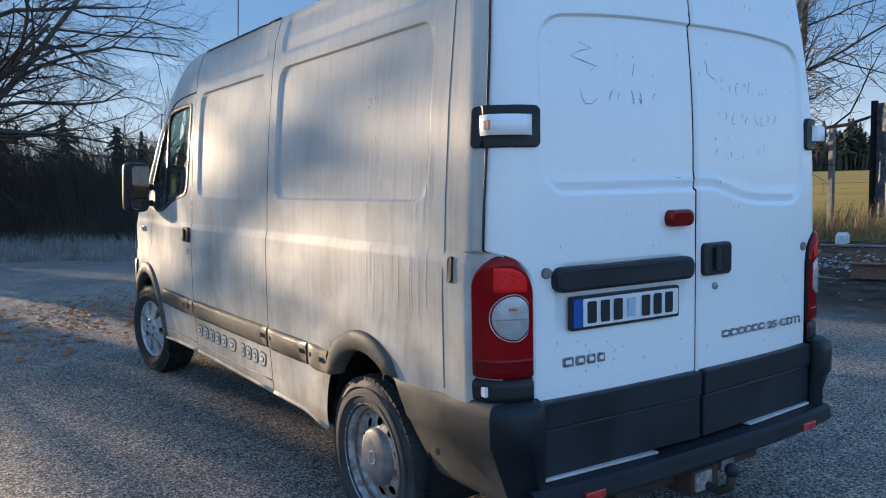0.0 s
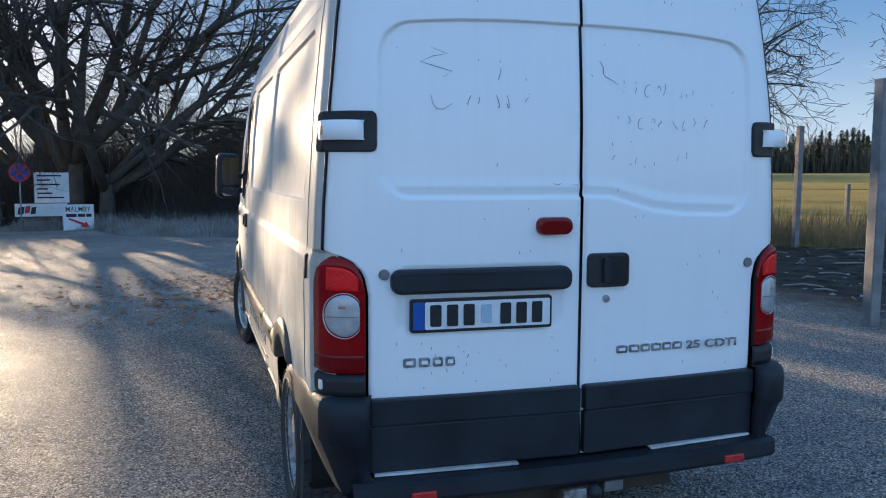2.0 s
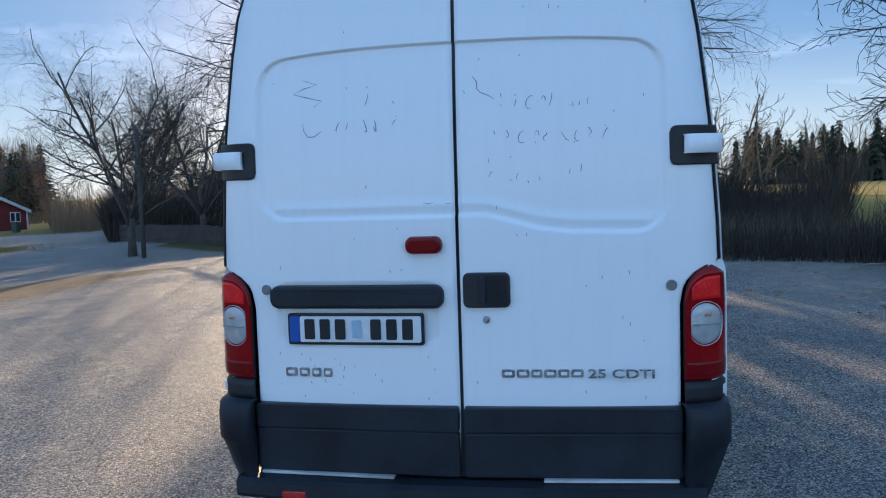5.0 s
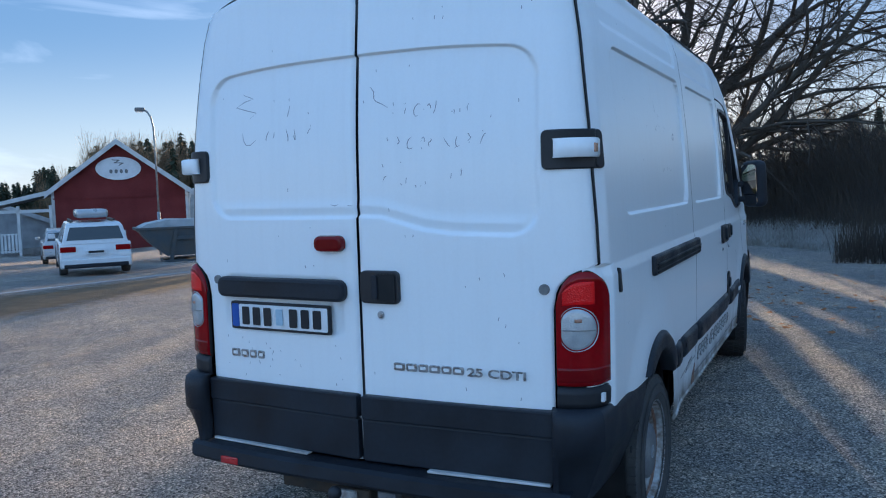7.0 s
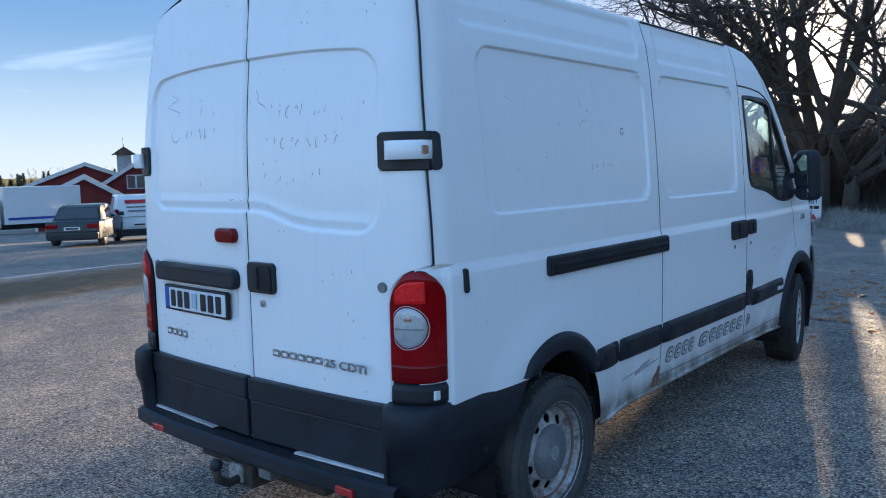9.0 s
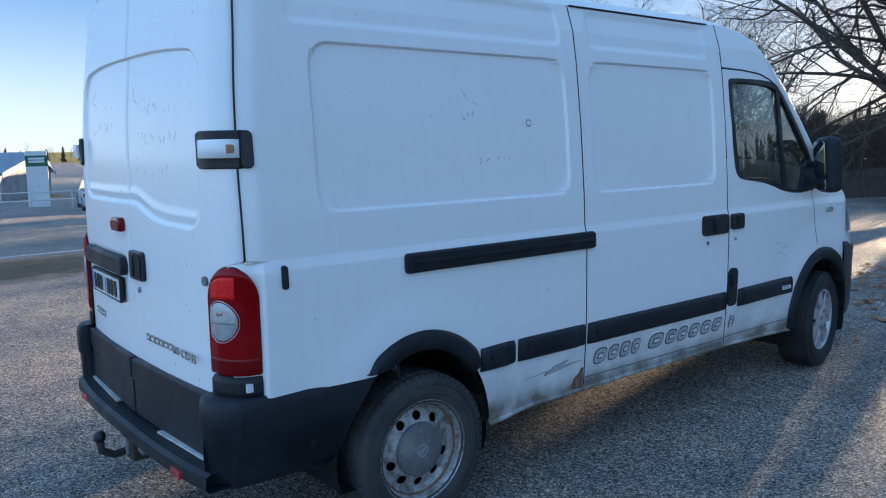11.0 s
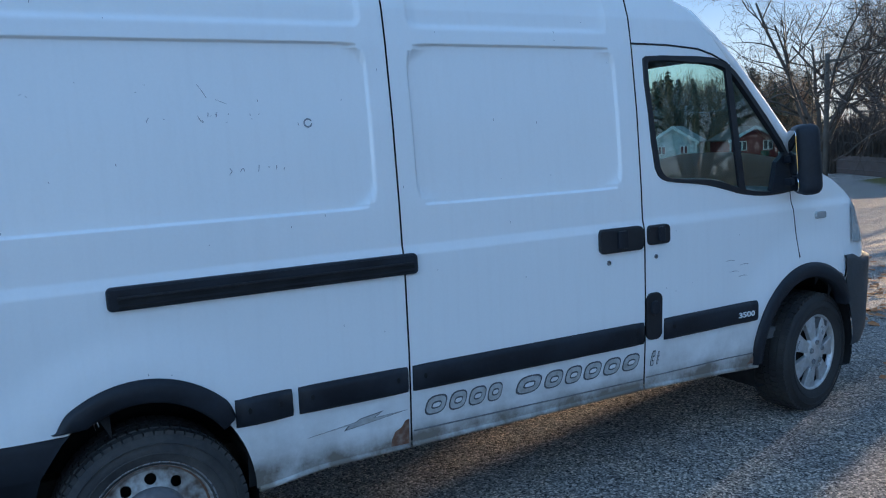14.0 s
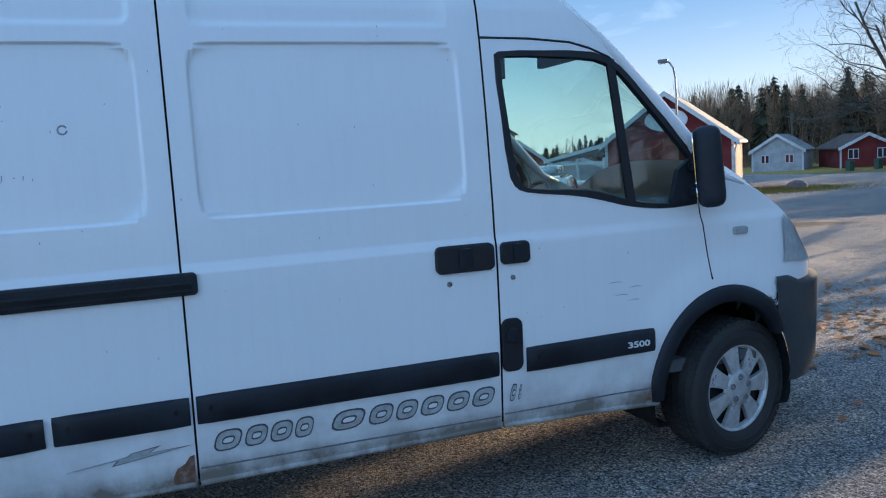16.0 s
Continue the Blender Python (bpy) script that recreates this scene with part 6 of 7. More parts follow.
tagged(link_mesh("ground_litter", v, f, DEBRIS, None, "", False), "sticks and scraps strewn over the muddy ground", "litter", kind="stuff")


# ---------- fence posts, container ----------
POST = material("weathered_post", (0.24, 0.235, 0.23), 0.85, tint=(0.13, 0.12, 0.11), scale=5, fine=40, bump=0.7, bump_scale=30)
for px, py, h, r in ((5.20, 3.64, 2.46, 0.060), (5.52, 6.37, 2.46, 0.055), (5.62, 8.75, 2.43, 0.055), (7.12, 10.86, 2.38, 0.055), (10.4, 10.6, 2.44, 0.055), (13.05, 9.6, 2.40, 0.055), (16.9, 9.2, 2.5, 0.06)):
    root = thing("fence_post", "tall weathered grey post on muddy ground", "post", "fence posts", (px, py, ground_z(px, py)))
    part("shaft", box_bm((-r, -r, -0.2), (r, r, h), 0.012, 2), POST, root)
for px, py in ((16, 15), (20, 13), (13.5, 18), (24, 10)):
    root = thing("field_post", "short thin wooden field fence post", "post", "field posts", (px, py, ground_z(px, py)))
    part("shaft", box_bm((-0.05, -0.05, -0.1), (0.05, 0.05, 1.15), 0.01), POST, root)
rod_v, rod_f = tube_data([[((13.5, 18, 1.0 + ground_z(13.5, 18)), 0.008), ((16, 15, 1.0 + ground_z(16, 15)), 0.008), ((20, 13, 1.0 + ground_z(20, 13)), 0.008), ((24, 10, 1.05 + ground_z(24, 10)), 0.008)]], lambda r: 5)
tagged(link_mesh("fence_tape", rod_v, rod_f, STRAW), "thin pale tape between the field posts", "fence tape")
CONT = material("weathered_panel", (0.15, 0.17, 0.20), 0.7, tint=(0.06, 0.065, 0.075), scale=7, amount=0.5, fine=26, bump=0.4, bump_scale=15)
root = thing("container", "weathered grey-blue container with dark corner posts", "container", at=(17.6, 6.9, ground_z(17.6, 6.9)), rz=-28)
part("wall_panel", box_bm((-0.9, -1.2, 0.25), (5.0, 1.2, 3.05), 0.02), CONT, root)
for x in (-0.93, 5.03):
    for y in (-1.2, 1.2):
        part("corner_post", box_bm((x - 0.06, y - 0.06, 0.0), (x + 0.06, y + 0.06, 3.12), 0.01), DARK, root)
for i in range(14):
    part("rib", box_bm((-0.6 + 0.4 * i, -1.23, 0.35), (-0.45 + 0.4 * i, -1.195, 2.95), 0.01), CONT, root)


# scrap lying before the container
root = thing("scrap_beam", "rusty brown steel beam end lying on the mud", "beam", at=(8.35, 3.95, ground_z(8.35, 3.95)), rz=-70)
part("web", box_bm((0.0, -0.02, 0.05), (2.6, 0.02, 0.22), 0.006), RUST, root)
for z in (0.03, 0.22):
    part("flange", box_bm((0.0, -0.08, z), (2.6, 0.08, z + 0.022), 0.006), RUST, root)
root = thing("loose_plank", "pale weathered plank on the ground", "plank", at=(12.4, 6.8, ground_z(12.4, 6.8)), rz=-66)
part("board", box_bm((0.0, -0.07, 0.02), (2.3, 0.07, 0.055), 0.006), POST, root)
root = thing("foam_block", "small white broken foam block", "debris", at=(13.3, 6.75, ground_z(13.3, 6.75)), rz=20)
part("block", prism_bm([(-0.24, 0.0), (0.22, 0.0), (0.26, 0.16), (0.05, 0.22), (-0.2, 0.17)], 0.2, lambda a, b, c: (a, c, b), 0.02), material("foam_white", (0.7, 0.71, 0.72), 0.9, scale=12, bump=0.6, bump_scale=60), root)
rng = random.Random(77)
v, f = [], []
for _ in range(520):
    x, y = rng.uniform(6.0, 15), rng.uniform(0.5, 9.5)
    if rng.random() < 0.5:
        x, y = rng.gauss(9.5, 1.2), rng.gauss(5.2, 0.9)
    s, a = rng.uniform(0.015, 0.06), rng.uniform(0, 6.3)
    z = ground_z(x, y) + 0.004
    b = len(v)
    for k in range(4):
        t = a + k * math.pi / 2 + rng.uniform(-0.4, 0.4)
        v.append((x + s * math.cos(t), y + s * math.sin(t) * 0.7, z + rng.uniform(0, 0.006)))
    v.append((x, y, z + s * rng.uniform(0.25, 0.7)))
    f += [(b, b + 1, b + 4), (b + 1, b + 2, b + 4), (b + 2, b + 3, b + 4), (b + 3, b, b + 4)]
tagged(link_mesh("rubble", v, f, material("pale_rubble", (0.42, 0.43, 0.44), 0.85, tint=(0.16, 0.14, 0.12), scale=1.5, amount=0.5), None, "", False), "small pale rubble and broken scraps on mud", "rubble", kind="stuff")


# ---------- signs by the road ----------
SIGN_WHITE = material("sign_white", (0.72, 0.73, 0.74), 0.5, scale=3, amount=0.15)
SIGN_RED = material("sign_red", (0.55, 0.03, 0.05), 0.5)
SIGN_BLUE = material("sign_blue", (0.02, 0.06, 0.35), 0.5)
GREY_POLE = material("galvanised", (0.35, 0.36, 0.37), 0.5, 0.6)
YELLOW = material("yellow_post", (0.62, 0.50, 0.03), 0.6, scale=5, amount=0.25)


def sign_at(x, y):
    return ground_z(x, y)

sx, sy = -6.40, 25.6
root = thing("no_stopping_sign", "round blue no-stopping sign with red cross on pole", "road sign", at=(sx, sy, sign_at(sx, sy)), rz=8)
rod("pole", [(0, 0, -0.2), (0, 0, 2.95)], 0.035, GREY_POLE, root)
root.scale = (0.72,) * 3
part("disc", prism_bm(oval(0, 2.6, 0.42, 0.42, 28), 0.03, lambda a, b, c: (a, -0.04 - c, b)), SIGN_RED, root)
part("disc_face", prism_bm(oval(0, 2.6, 0.34, 0.34, 28), 0.006, lambda a, b, c: (a, -0.073 - c, b)), SIGN_BLUE, root)
for ang in (45, -45):
    part("cross_bar", box_bm((-0.34, -0.090, -0.04), (0.34, -0.082, 0.04), 0, 2, pose(0, 0, 2.6, 0, ang, 0)), SIGN_RED, root)
root = thing("notice_board", "white notice board with dark lines of writing", "sign board", at=(-5.62, 26.5, sign_at(-5.62, 26.5)), rz=8)
root.scale = (0.72,) * 3
for x in (-0.6, 0.6):
    rod("post", [(x, 0.03, -0.2), (x, 0.03, 2.6)], 0.04, GREY_POLE, root)
part("board", box_bm((-0.72, -0.04, 1.20), (0.72, 0.0, 2.58), 0.01), SIGN_WHITE, root)
for i, w in enumerate((1.0, 0.55, 0.95, 0.45, 0.62, 1.1)):
    part("writing_bar", box_bm((-0.60, -0.046, 2.40 - 0.20 * i), (-0.60 + w, -0.0415, 2.47 - 0.20 * i)), INK, root)
root = thing("logo_board", "wide white board with red and black mark", "sign board", at=(-5.90, 26.2, sign_at(-5.90, 26.2) + 0.06), rz=8)
root.scale = (0.72,) * 3
for x in (-0.8, 0.85):
    rod("post", [(x, 0.03, -0.2), (x, 0.03, 1.1)], 0.04, GREY_POLE, root)
part("board", box_bm((-1.08, -0.04, 0.52), (1.05, 0.0, 1.10), 0.01), SIGN_WHITE, root)
for a, c, w, mat in ((-0.98, 0.62, 0.24, INK), (-0.70, 0.66, 0.20, SIGN_RED), (-0.46, 0.62, 0.20, INK)):
    part("logo_shape", prism_bm([(a, c), (a + w, c + 0.02), (a + w + 0.06, c + 0.34), (a + 0.06, c + 0.32)], 0.006, lambda q, r, d: (q, -0.0415 - d, r)), mat, root)
root = thing("place_sign", "white place sign with green lettering and red arrow", "sign board", at=(-4.66, 25.0, sign_at(-4.66, 25.0) + 0.05), rz=8)
root.scale = (0.72,) * 3
for x in (-0.4, 0.4):
    rod("post", [(x, 0.03, -0.2), (x, 0.03, 1.0)], 0.04, GREY_POLE, root)
part("board", box_bm((-0.62, -0.04, -0.12), (0.62, 0.0, 1.05), 0.01), SIGN_WHITE, root)
lettering("MALMBY", 0.32, pose(-0.53, -0.045, 0.74, 90, 0, 0) @ Matrix.Diagonal((0.82, 1, 1, 1)), material("sign_green_black", (0.03, 0.06, 0.04), 0.6), root, "dark green lettering", 0.001)
for a, w in ((-0.50, 0.42), (-0.04, 0.30), (0.30, 0.22)):
    part("writing_bar", box_bm((a, -0.046, 0.50), (a + w, -0.0415, 0.64)), INK, root)
part("arrow", prism_bm([(-0.42, 0.40), (0.12, 0.14), (0.08, 0.06), (0.46, 0.02), (0.30, 0.30), (0.24, 0.22), (-0.38, 0.46)], 0.006, lambda q, r, d: (q, -0.0415 - d, r)), SIGN_RED, root)

root = thing("cable_cabinet", "grey metal cable cabinet in the frosty verge", "cabinet", at=(2.96, 18.6, ground_z(2.96, 18.6)), rz=-6)
part("body", box_bm((-0.21, -0.12, -0.1), (0.21, 0.12, 1.10), 0.015), material("cabinet_grey", (0.33, 0.36, 0.39), 0.6, scale=4), root)
part("lid", box_bm((-0.23, -0.14, 1.10), (0.23, 0.14, 1.14), 0.01), GREY_POLE, root)
part("warning_label", box_bm((-0.12, -0.126, 0.92), (0.08, -0.121, 1.0)), YELLOW, root)
root = thing("marker_post", "slender bright yellow marker post", "post", at=(3.22, 18.5, ground_z(3.22, 18.5)))
part("shaft", box_bm((-0.035, -0.035, -0.1), (0.035, 0.035, 1.72), 0.008), YELLOW, root)

# dark plank fence behind the road
FENCE = material("dark_fence", (0.075, 0.060, 0.052), 0.9, tint=(0.13, 0.105, 0.09), scale=1.5)
root = thing("plank_fence", "long low dark plank fence across the road", "fence", at=(0, 0, 0))
v, f = [], []
rng = random.Random(4)
p0, p1 = Vector((-30, 47.5)), Vector((-14.2, 35.2))
length = (p1 - p0).length
dirv = (p1 - p0) / length
bm = bmesh.new()
for i in range(int(length / 0.15)):
    q = p0 + dirv * (i * 0.15)
    z = ground_z(q.x, q.y)
    h = 1.15 + rng.uniform(-0.04, 0.04)
    add_box(bm, (0, -0.012, 0.05), (0.128, 0.012, h), 0, 2, pose(q.x, q.y, z, 0, 0, math.degrees(math.atan2(dirv.y, dirv.x))))
tagged(part("plank", bm, FENCE, root), kind="stuff")
for zz in (0.35, 0.9):
    rod("rail", [(*(p0 + dirv * t), ground_z(*(p0 + dirv * t)) + zz) for t in np.linspace(0, length, 12)], 0.035, FENCE, root)


# ---------- buildings ----------
RED = material("falu_red_boards", (0.175, 0.022, 0.020), 0.85, tint=(0.12, 0.02, 0.02), scale=0.7, fine=12, bump=0.6, bump_scale=8)
TRIM = material("white_trim", (0.62, 0.62, 0.61), 0.6, scale=2, amount=0.2)
ROOF_TILE = material("brown_roof_tiles", (0.115, 0.075, 0.055), 0.85, tint=(0.07, 0.055, 0.05), scale=1.2, fine=10, bump=0.9, bump_scale=5)
ROOF_BLUE = material("frosted_blue_roof", (0.22, 0.26, 0.33), 0.7, tint=(0.36, 0.39, 0.44), scale=0.8)
ROOF_GREY = material("grey_sheet_roof", (0.22, 0.22, 0.21), 0.7, scale=1)
WIN = material("window_dark_glass", (0.03, 0.04, 0.05), 0.08, coat=1.0)
LIGHT_WALL = material("pale_boards", (0.45, 0.46, 0.46), 0.8, scale=1.2)


def gable_house(name, label, x, y, rz, w_left, w_right, height, eave_l, eave_r, depth, wall_mat, roof_mat, windows=(), z=None, over=0.35):
    """The gable wall faces local -y; the ridge runs along +y."""
    z = ground_z(x, y) if z is None else z
    root = thing(name, label, "house", at=(x, y, z), rz=rz)
    outline = [(-w_left, -0.6), (w_right, -0.6), (w_right, eave_r), (0, height), (-w_left, eave_l)]
    part("wall", prism_bm(outline, depth, lambda a, b, c: (a, c, b)), wall_mat, root)
    for s, w, e in ((-1, w_left, eave_l), (1, w_right, eave_r)):
        slope = (height - e) / w
        ax, az = s * (w + over), e - slope * over
        th = 0.16
        bm = bmesh.new()
        vs = [bm.verts.new(p) for p in ((0, -over, height + 0.02), (ax, -over, az + 0.02), (ax, depth + over, az + 0.02), (0, depth + over, height + 0.02),
                                        (0, -over, height + th + 0.02), (ax, -over, az + th + 0.02), (ax, depth + over, az + th + 0.02), (0, depth + over, height + th + 0.02))]
        for q in ((0, 1, 2, 3), (4, 7, 6, 5), (0, 4, 5, 1), (1, 5, 6, 2), (2, 6, 7, 3), (3, 7, 4, 0)):
            bm.faces.new([vs[i] for i in q])
        bmesh.ops.recalc_face_normals(bm, faces=bm.faces[:])
        part("roof_slope", bm, roof_mat, root)
        bm = bmesh.new()
        vs = [bm.verts.new(p) for p in ((0, -over - 0.03, height - 0.16), (ax, -over - 0.03, az - 0.16), (ax, -over - 0.03, az + th + 0.04), (0, -over - 0.03, height + th + 0.04),
                                        (0, -over + 0.02, height - 0.16), (ax, -over + 0.02, az - 0.16), (ax, -over + 0.02, az + th + 0.04), (0, -over + 0.02, height + th + 0.04))]
        for q in ((0, 1, 2, 3), (4, 7, 6, 5), (0, 4, 5, 1), (1, 5, 6, 2), (2, 6, 7, 3), (3, 7, 4, 0)):
            bm.faces.new([vs[i] for i in q])
        bmesh.ops.recalc_face_normals(bm, faces=bm.faces[:])
        part("barge_board", bm, TRIM, root)
        part("corner_board", box_bm((s * w - 0.09, -0.03, -0.6), (s * w + 0.09, 0.06, e)), TRIM, root)
    for a, b, ww, hh in windows:
        wd = part("window", box_bm((a - ww / 2, -0.05, b - hh / 2), (a + ww / 2, 0.01, b + hh / 2)), TRIM, root, "white-framed small window")
        for q in (-1, 1):
            part("pane", box_bm((a + q * ww / 4 - ww / 4 + 0.07, -0.06, b - hh / 2 + 0.08), (a + q * ww / 4 + ww / 4 - 0.07, -0.045, b + hh / 2 - 0.08)), WIN, wd)
    return root


barn = gable_house("barn", "dark red wooden barn with white oval sign on its gable", -41.85, 35.66, 46.6, 4.05, 4.30, 7.15, 4.05, 3.95, 16, RED, ROOF_GREY, z=-2.0, over=0.45)
part("sign_oval", prism_bm(oval(0.05, 5.40, 1.42, 0.77, 40), 0.06, lambda a, b, c: (a, -0.06 - c, b), 0.02), SIGN_WHITE, barn, "white oval sign with grey mark")
for pts in ([(-0.40, 6.00), (0.10, 5.97), (0.08, 5.91), (-0.25, 5.93)], [(0.08, 5.96), (-0.25, 5.76), (-0.15, 5.74), (0.16, 5.92)], [(-0.15, 5.80), (0.35, 5.78), (0.30, 5.72), (-0.12, 5.74)], [(0.33, 5.78), (0.05, 5.60), (0.13, 5.58), (0.42, 5.74)]):
    part("sign_mark", prism_bm(pts, 0.01, lambda a, b, c: (a, -0.122 - c, b)), CAP_GREY, barn)
for i in range(4):
    part("sign_mark", prism_bm(oval(-0.42 + 0.32 * i, 5.20, 0.10, 0.14, 14), 0.01, lambda a, b, c: (a, -0.122 - c, b)), CAP_GREY, barn)
part("wall_band", box_bm((-4.05, -0.04, 3.45), (4.28, 0.0, 3.52)), RED, barn)
rod("downpipe", [(4.60, -0.5, 3.7), (4.47, -0.2, 3.3), (4.41, -0.06, 3.0), (4.41, -0.06, 0.1)], 0.06, TRIM, barn)
part("porch_roof", prism_bm([(-4.05, 4.05), (-8.45, 3.05), (-8.45, 2.90), (-4.05, 3.90)], 9.0, lambda a, b, c: (a, c - 0.4, b)), ROOF_GREY, barn)
part("barge_board", prism_bm([(-4.05, 4.10), (-8.5, 3.10), (-8.5, 2.86), (-4.05, 3.82)], 0.06, lambda a, b, c: (a, c - 0.47, b)), TRIM, barn)
for a in (-8.2, -6.1, -4.2):
    part("porch_post", box_bm((a - 0.09, -0.3, -0.4), (a + 0.09, -0.12, 3.1)), TRIM, barn)
part("porch_beam", box_bm((-8.2, -0.3, 2.65), (-4.2, -0.14, 2.85)), TRIM, barn)
for i in range(9):
    part("picket", box_bm((-8.05 + 0.21 * i, -0.28, 0.1), (-7.92 + 0.21 * i, -0.24, 1.3)), TRIM, barn)
for b in (0.15, 1.25):
    part("porch_rail", box_bm((-8.2, -0.25, b), (-6.1, -0.19, b + 0.1)), TRIM, barn)

gable_house("red_house", "small dark red wooden house with brown tiled roof", -51.18, 24.45, 63, 3.1, 3.2, 3.65, 2.1, 1.75, 9, RED, ROOF_TILE, ((1.3, 1.15, 1.7, 1.15),))
gable_house("red_house", "red wooden house with steep brown roof and white window", -61.34, 34.19, 62, 3.2, 3.6, 5.25, 3.2, 2.6, 8, RED, ROOF_TILE, ((-0.2, 3.6, 1.5, 1.2),))
gable_house("red_house", "long red house with brown roof and cupola", -68.53, 33.15, 62, 5.5, 6.0, 5.25, 3.1, 3.0, 10, RED, ROOF_TILE)
gable_house("side_house", "low building with frosted blue-grey roof", -58.0, 38.0, 62, 3.0, 5.0, 3.6, 2.2, 1.6, 10, LIGHT_WALL, ROOF_BLUE)
gable_house("side_house", "long low building with grey-blue roof", -68.0, 14.0, 150, 8.0, 3.0, 3.4, 2.0, 2.0, 16, LIGHT_WALL, ROOF_BLUE)
gable_house("far_house", "pale house among bare trees", -68.5, 70.6, 38, 2.7, 2.7, 4.1, 2.4, 2.4, 9, LIGHT_WALL, ROOF_GREY, ((-1.3, 1.4, 0.9, 1.0), (1.3, 1.4, 0.9, 1.0)))
gable_house("far_house", "red cottage with white windows", -61.87, 76.98, 60, 2.8, 2.8, 3.6, 2.2, 2.2, 8, RED, ROOF_TILE, ((-1.5, 1.5, 1.1, 1.1), (1.5, 1.5, 1.1, 1.1)))
root = thing("cupola", "small square roof cupola with pointed cap and spike", "cupola", at=(-64.36, 34.65, 2.65), rz=62)
part("box", box_bm((-0.6, -0.6, -1.2), (0.6, 0.6, 0.8)), LIGHT_WALL, root)
part("cap", prism_bm([(-1.0, 0.8), (1.0, 0.8), (0.0, 1.5)], 2.0, lambda a, b, c: (a, c - 1.0, b)), ROOF_TILE, root)
rod("spike", [(0, 0, 1.4), (0, 0, 2.3)], 0.03, GREY_POLE, root)

# dark slatted fence behind the signs
FENCE = material("dark_fence_wood", (0.055, 0.045, 0.038), 0.9, tint=(0.10, 0.085, 0.07), scale=2, bump=0.6, bump_scale=25)
fa, fb_ = Vector((-14.0, 34.8)), Vector((-7.6, 29.4))
run = (fb_ - fa).length
root = thing("picket_fence", "low dark wooden slatted fence by the road", "fence", at=(fa.x, fa.y, 0), rz=math.degrees(math.atan2(fb_.y - fa.y, fb_.x - fa.x)))
slat_mesh = None
for i in range(int(run / 0.125)):
    p = fa.lerp(fb_, i * 0.125 / run)
    if slat_mesh is None:
        s = part("slat", prism_bm([(-0.045, 0.0), (0.045, 0.0), (0.045, 1.08), (0.0, 1.15), (-0.045, 1.08)], 0.022, lambda a, b, c: (a, c, b)), FENCE, root)
        slat_mesh = s.data
    else:
        s = new("slat", slat_mesh)
        s.parent = root
    s.location = (i * 0.125, 0, ground_z(p.x, p.y))
for h in (0.3, 0.85):
    v, f = tube_data([[((t * run, 0.04, ground_z(fa.x + (fb_.x - fa.x) * t, fa.y + (fb_.y - fa.y) * t) + h), 0.035) for t in (0, 0.33, 0.66, 1)]], lambda r: 4)
    link_mesh("rail", v, f, FENCE, root, "", False)

# street lamp
lx, ly = -29.6, 27.3
root = thing("street_lamp", "tall thin street lamp with curved arm", "street lamp", at=(lx, ly, ground_z(lx, ly)), rz=50)
rod("pole", [(0, 0, -0.2), (0, 0, 2.2)], 0.085, GREY_POLE, root)
rod("mast", [(0, 0, 2.0), (0, 0, 5.6), (-0.03, 0, 6.5), (-0.12, 0, 7.0), (-0.30, 0, 7.28), (-0.46, 0, 7.34)], 0.048, GREY_POLE, root)
part("lamp_head", box_bm((-0.86, -0.16, 7.27), (-0.38, 0.16, 7.46), 0.07, 3), CAP_GREY, root)
part("lamp_lens", box_bm((-0.80, -0.12, 7.235), (-0.46, 0.12, 7.29), 0.02), HEADLAMP, root)

# utility pole and wires
ux, uy = -19.8, 32.6
root = thing("utility_pole", "dark wooden utility pole", "pole", at=(ux, uy, ground_z(ux, uy)))
rod("shaft", [(0, 0, -0.3), (0, 0, 6.2)], 0.11, BARK, root)
part("crossarm", box_bm((-0.7, -0.05, 5.8), (0.7, 0.05, 5.92)), BARK, root)
root = thing("utility_pole", "dark wooden utility pole far off", "pole", at=(-74.6, 78.8, ground_z(-74.6, 78.8)))
rod("shaft", [(0, 0, -0.3), (0, 0, 6.7)], 0.13, BARK, root)
part("crossarm", box_bm((-0.8, -0.06, 6.2), (0.8, 0.06, 6.34)), BARK, root)
za, zb = ground_z(ux, uy), ground_z(-74.6, 78.8)
for k in range(3):
    pts = []
    for t in np.linspace(0, 1, 14):
        pts.append((lerp(ux + 0.6 * (k - 1), -74.6 + 0.6 * (k - 1), t), lerp(uy, 78.8, t), lerp(za + 5.95, zb + 6.2, t) - 4 * 1.1 * t * (1 - t)))
    tagged(rod("overhead_wire", pts, 0.015, INK, None, "", 4), "thin sagging overhead wire between poles", "wire", "overhead wires")
BIN = material("green_bin", (0.04, 0.09, 0.06), 0.6)
for bx, by, mt in ((-57.95, 69.76, BIN), (-57.33, 72.98, BIN)):
    root = thing("wheelie_bin", "wheeled refuse bin by the roadside", "bin", "bins", (bx, by, ground_z(bx, by)))
    part("body", prism_bm([(-0.26, 0.05), (0.26, 0.05), (0.31, 0.98), (-0.31, 0.98)], 0.62, lambda a, b, c: (a, c, b)), mt, root)
    part("lid", box_bm((-0.33, -0.03, 0.98), (0.33, 0.66, 1.06), 0.02), mt, root)
STONE = material("boulder", (0.20, 0.19, 0.18), 0.9, scale=3, bump=0.8, bump_scale=12)
bm = bmesh.new()
bmesh.ops.create_icosphere(bm, subdivisions=3, radius=1.0)
for q in bm.verts:
    k = 1 + 0.22 * noise.noise(q.co * 1.6)
    q.co = Vector((q.co.x * 0.75 * k, q.co.y * 0.6 * k, max(-0.1, q.co.z * 0.5 * k)))
b = part("boulder", bm, STONE, None, "", True)
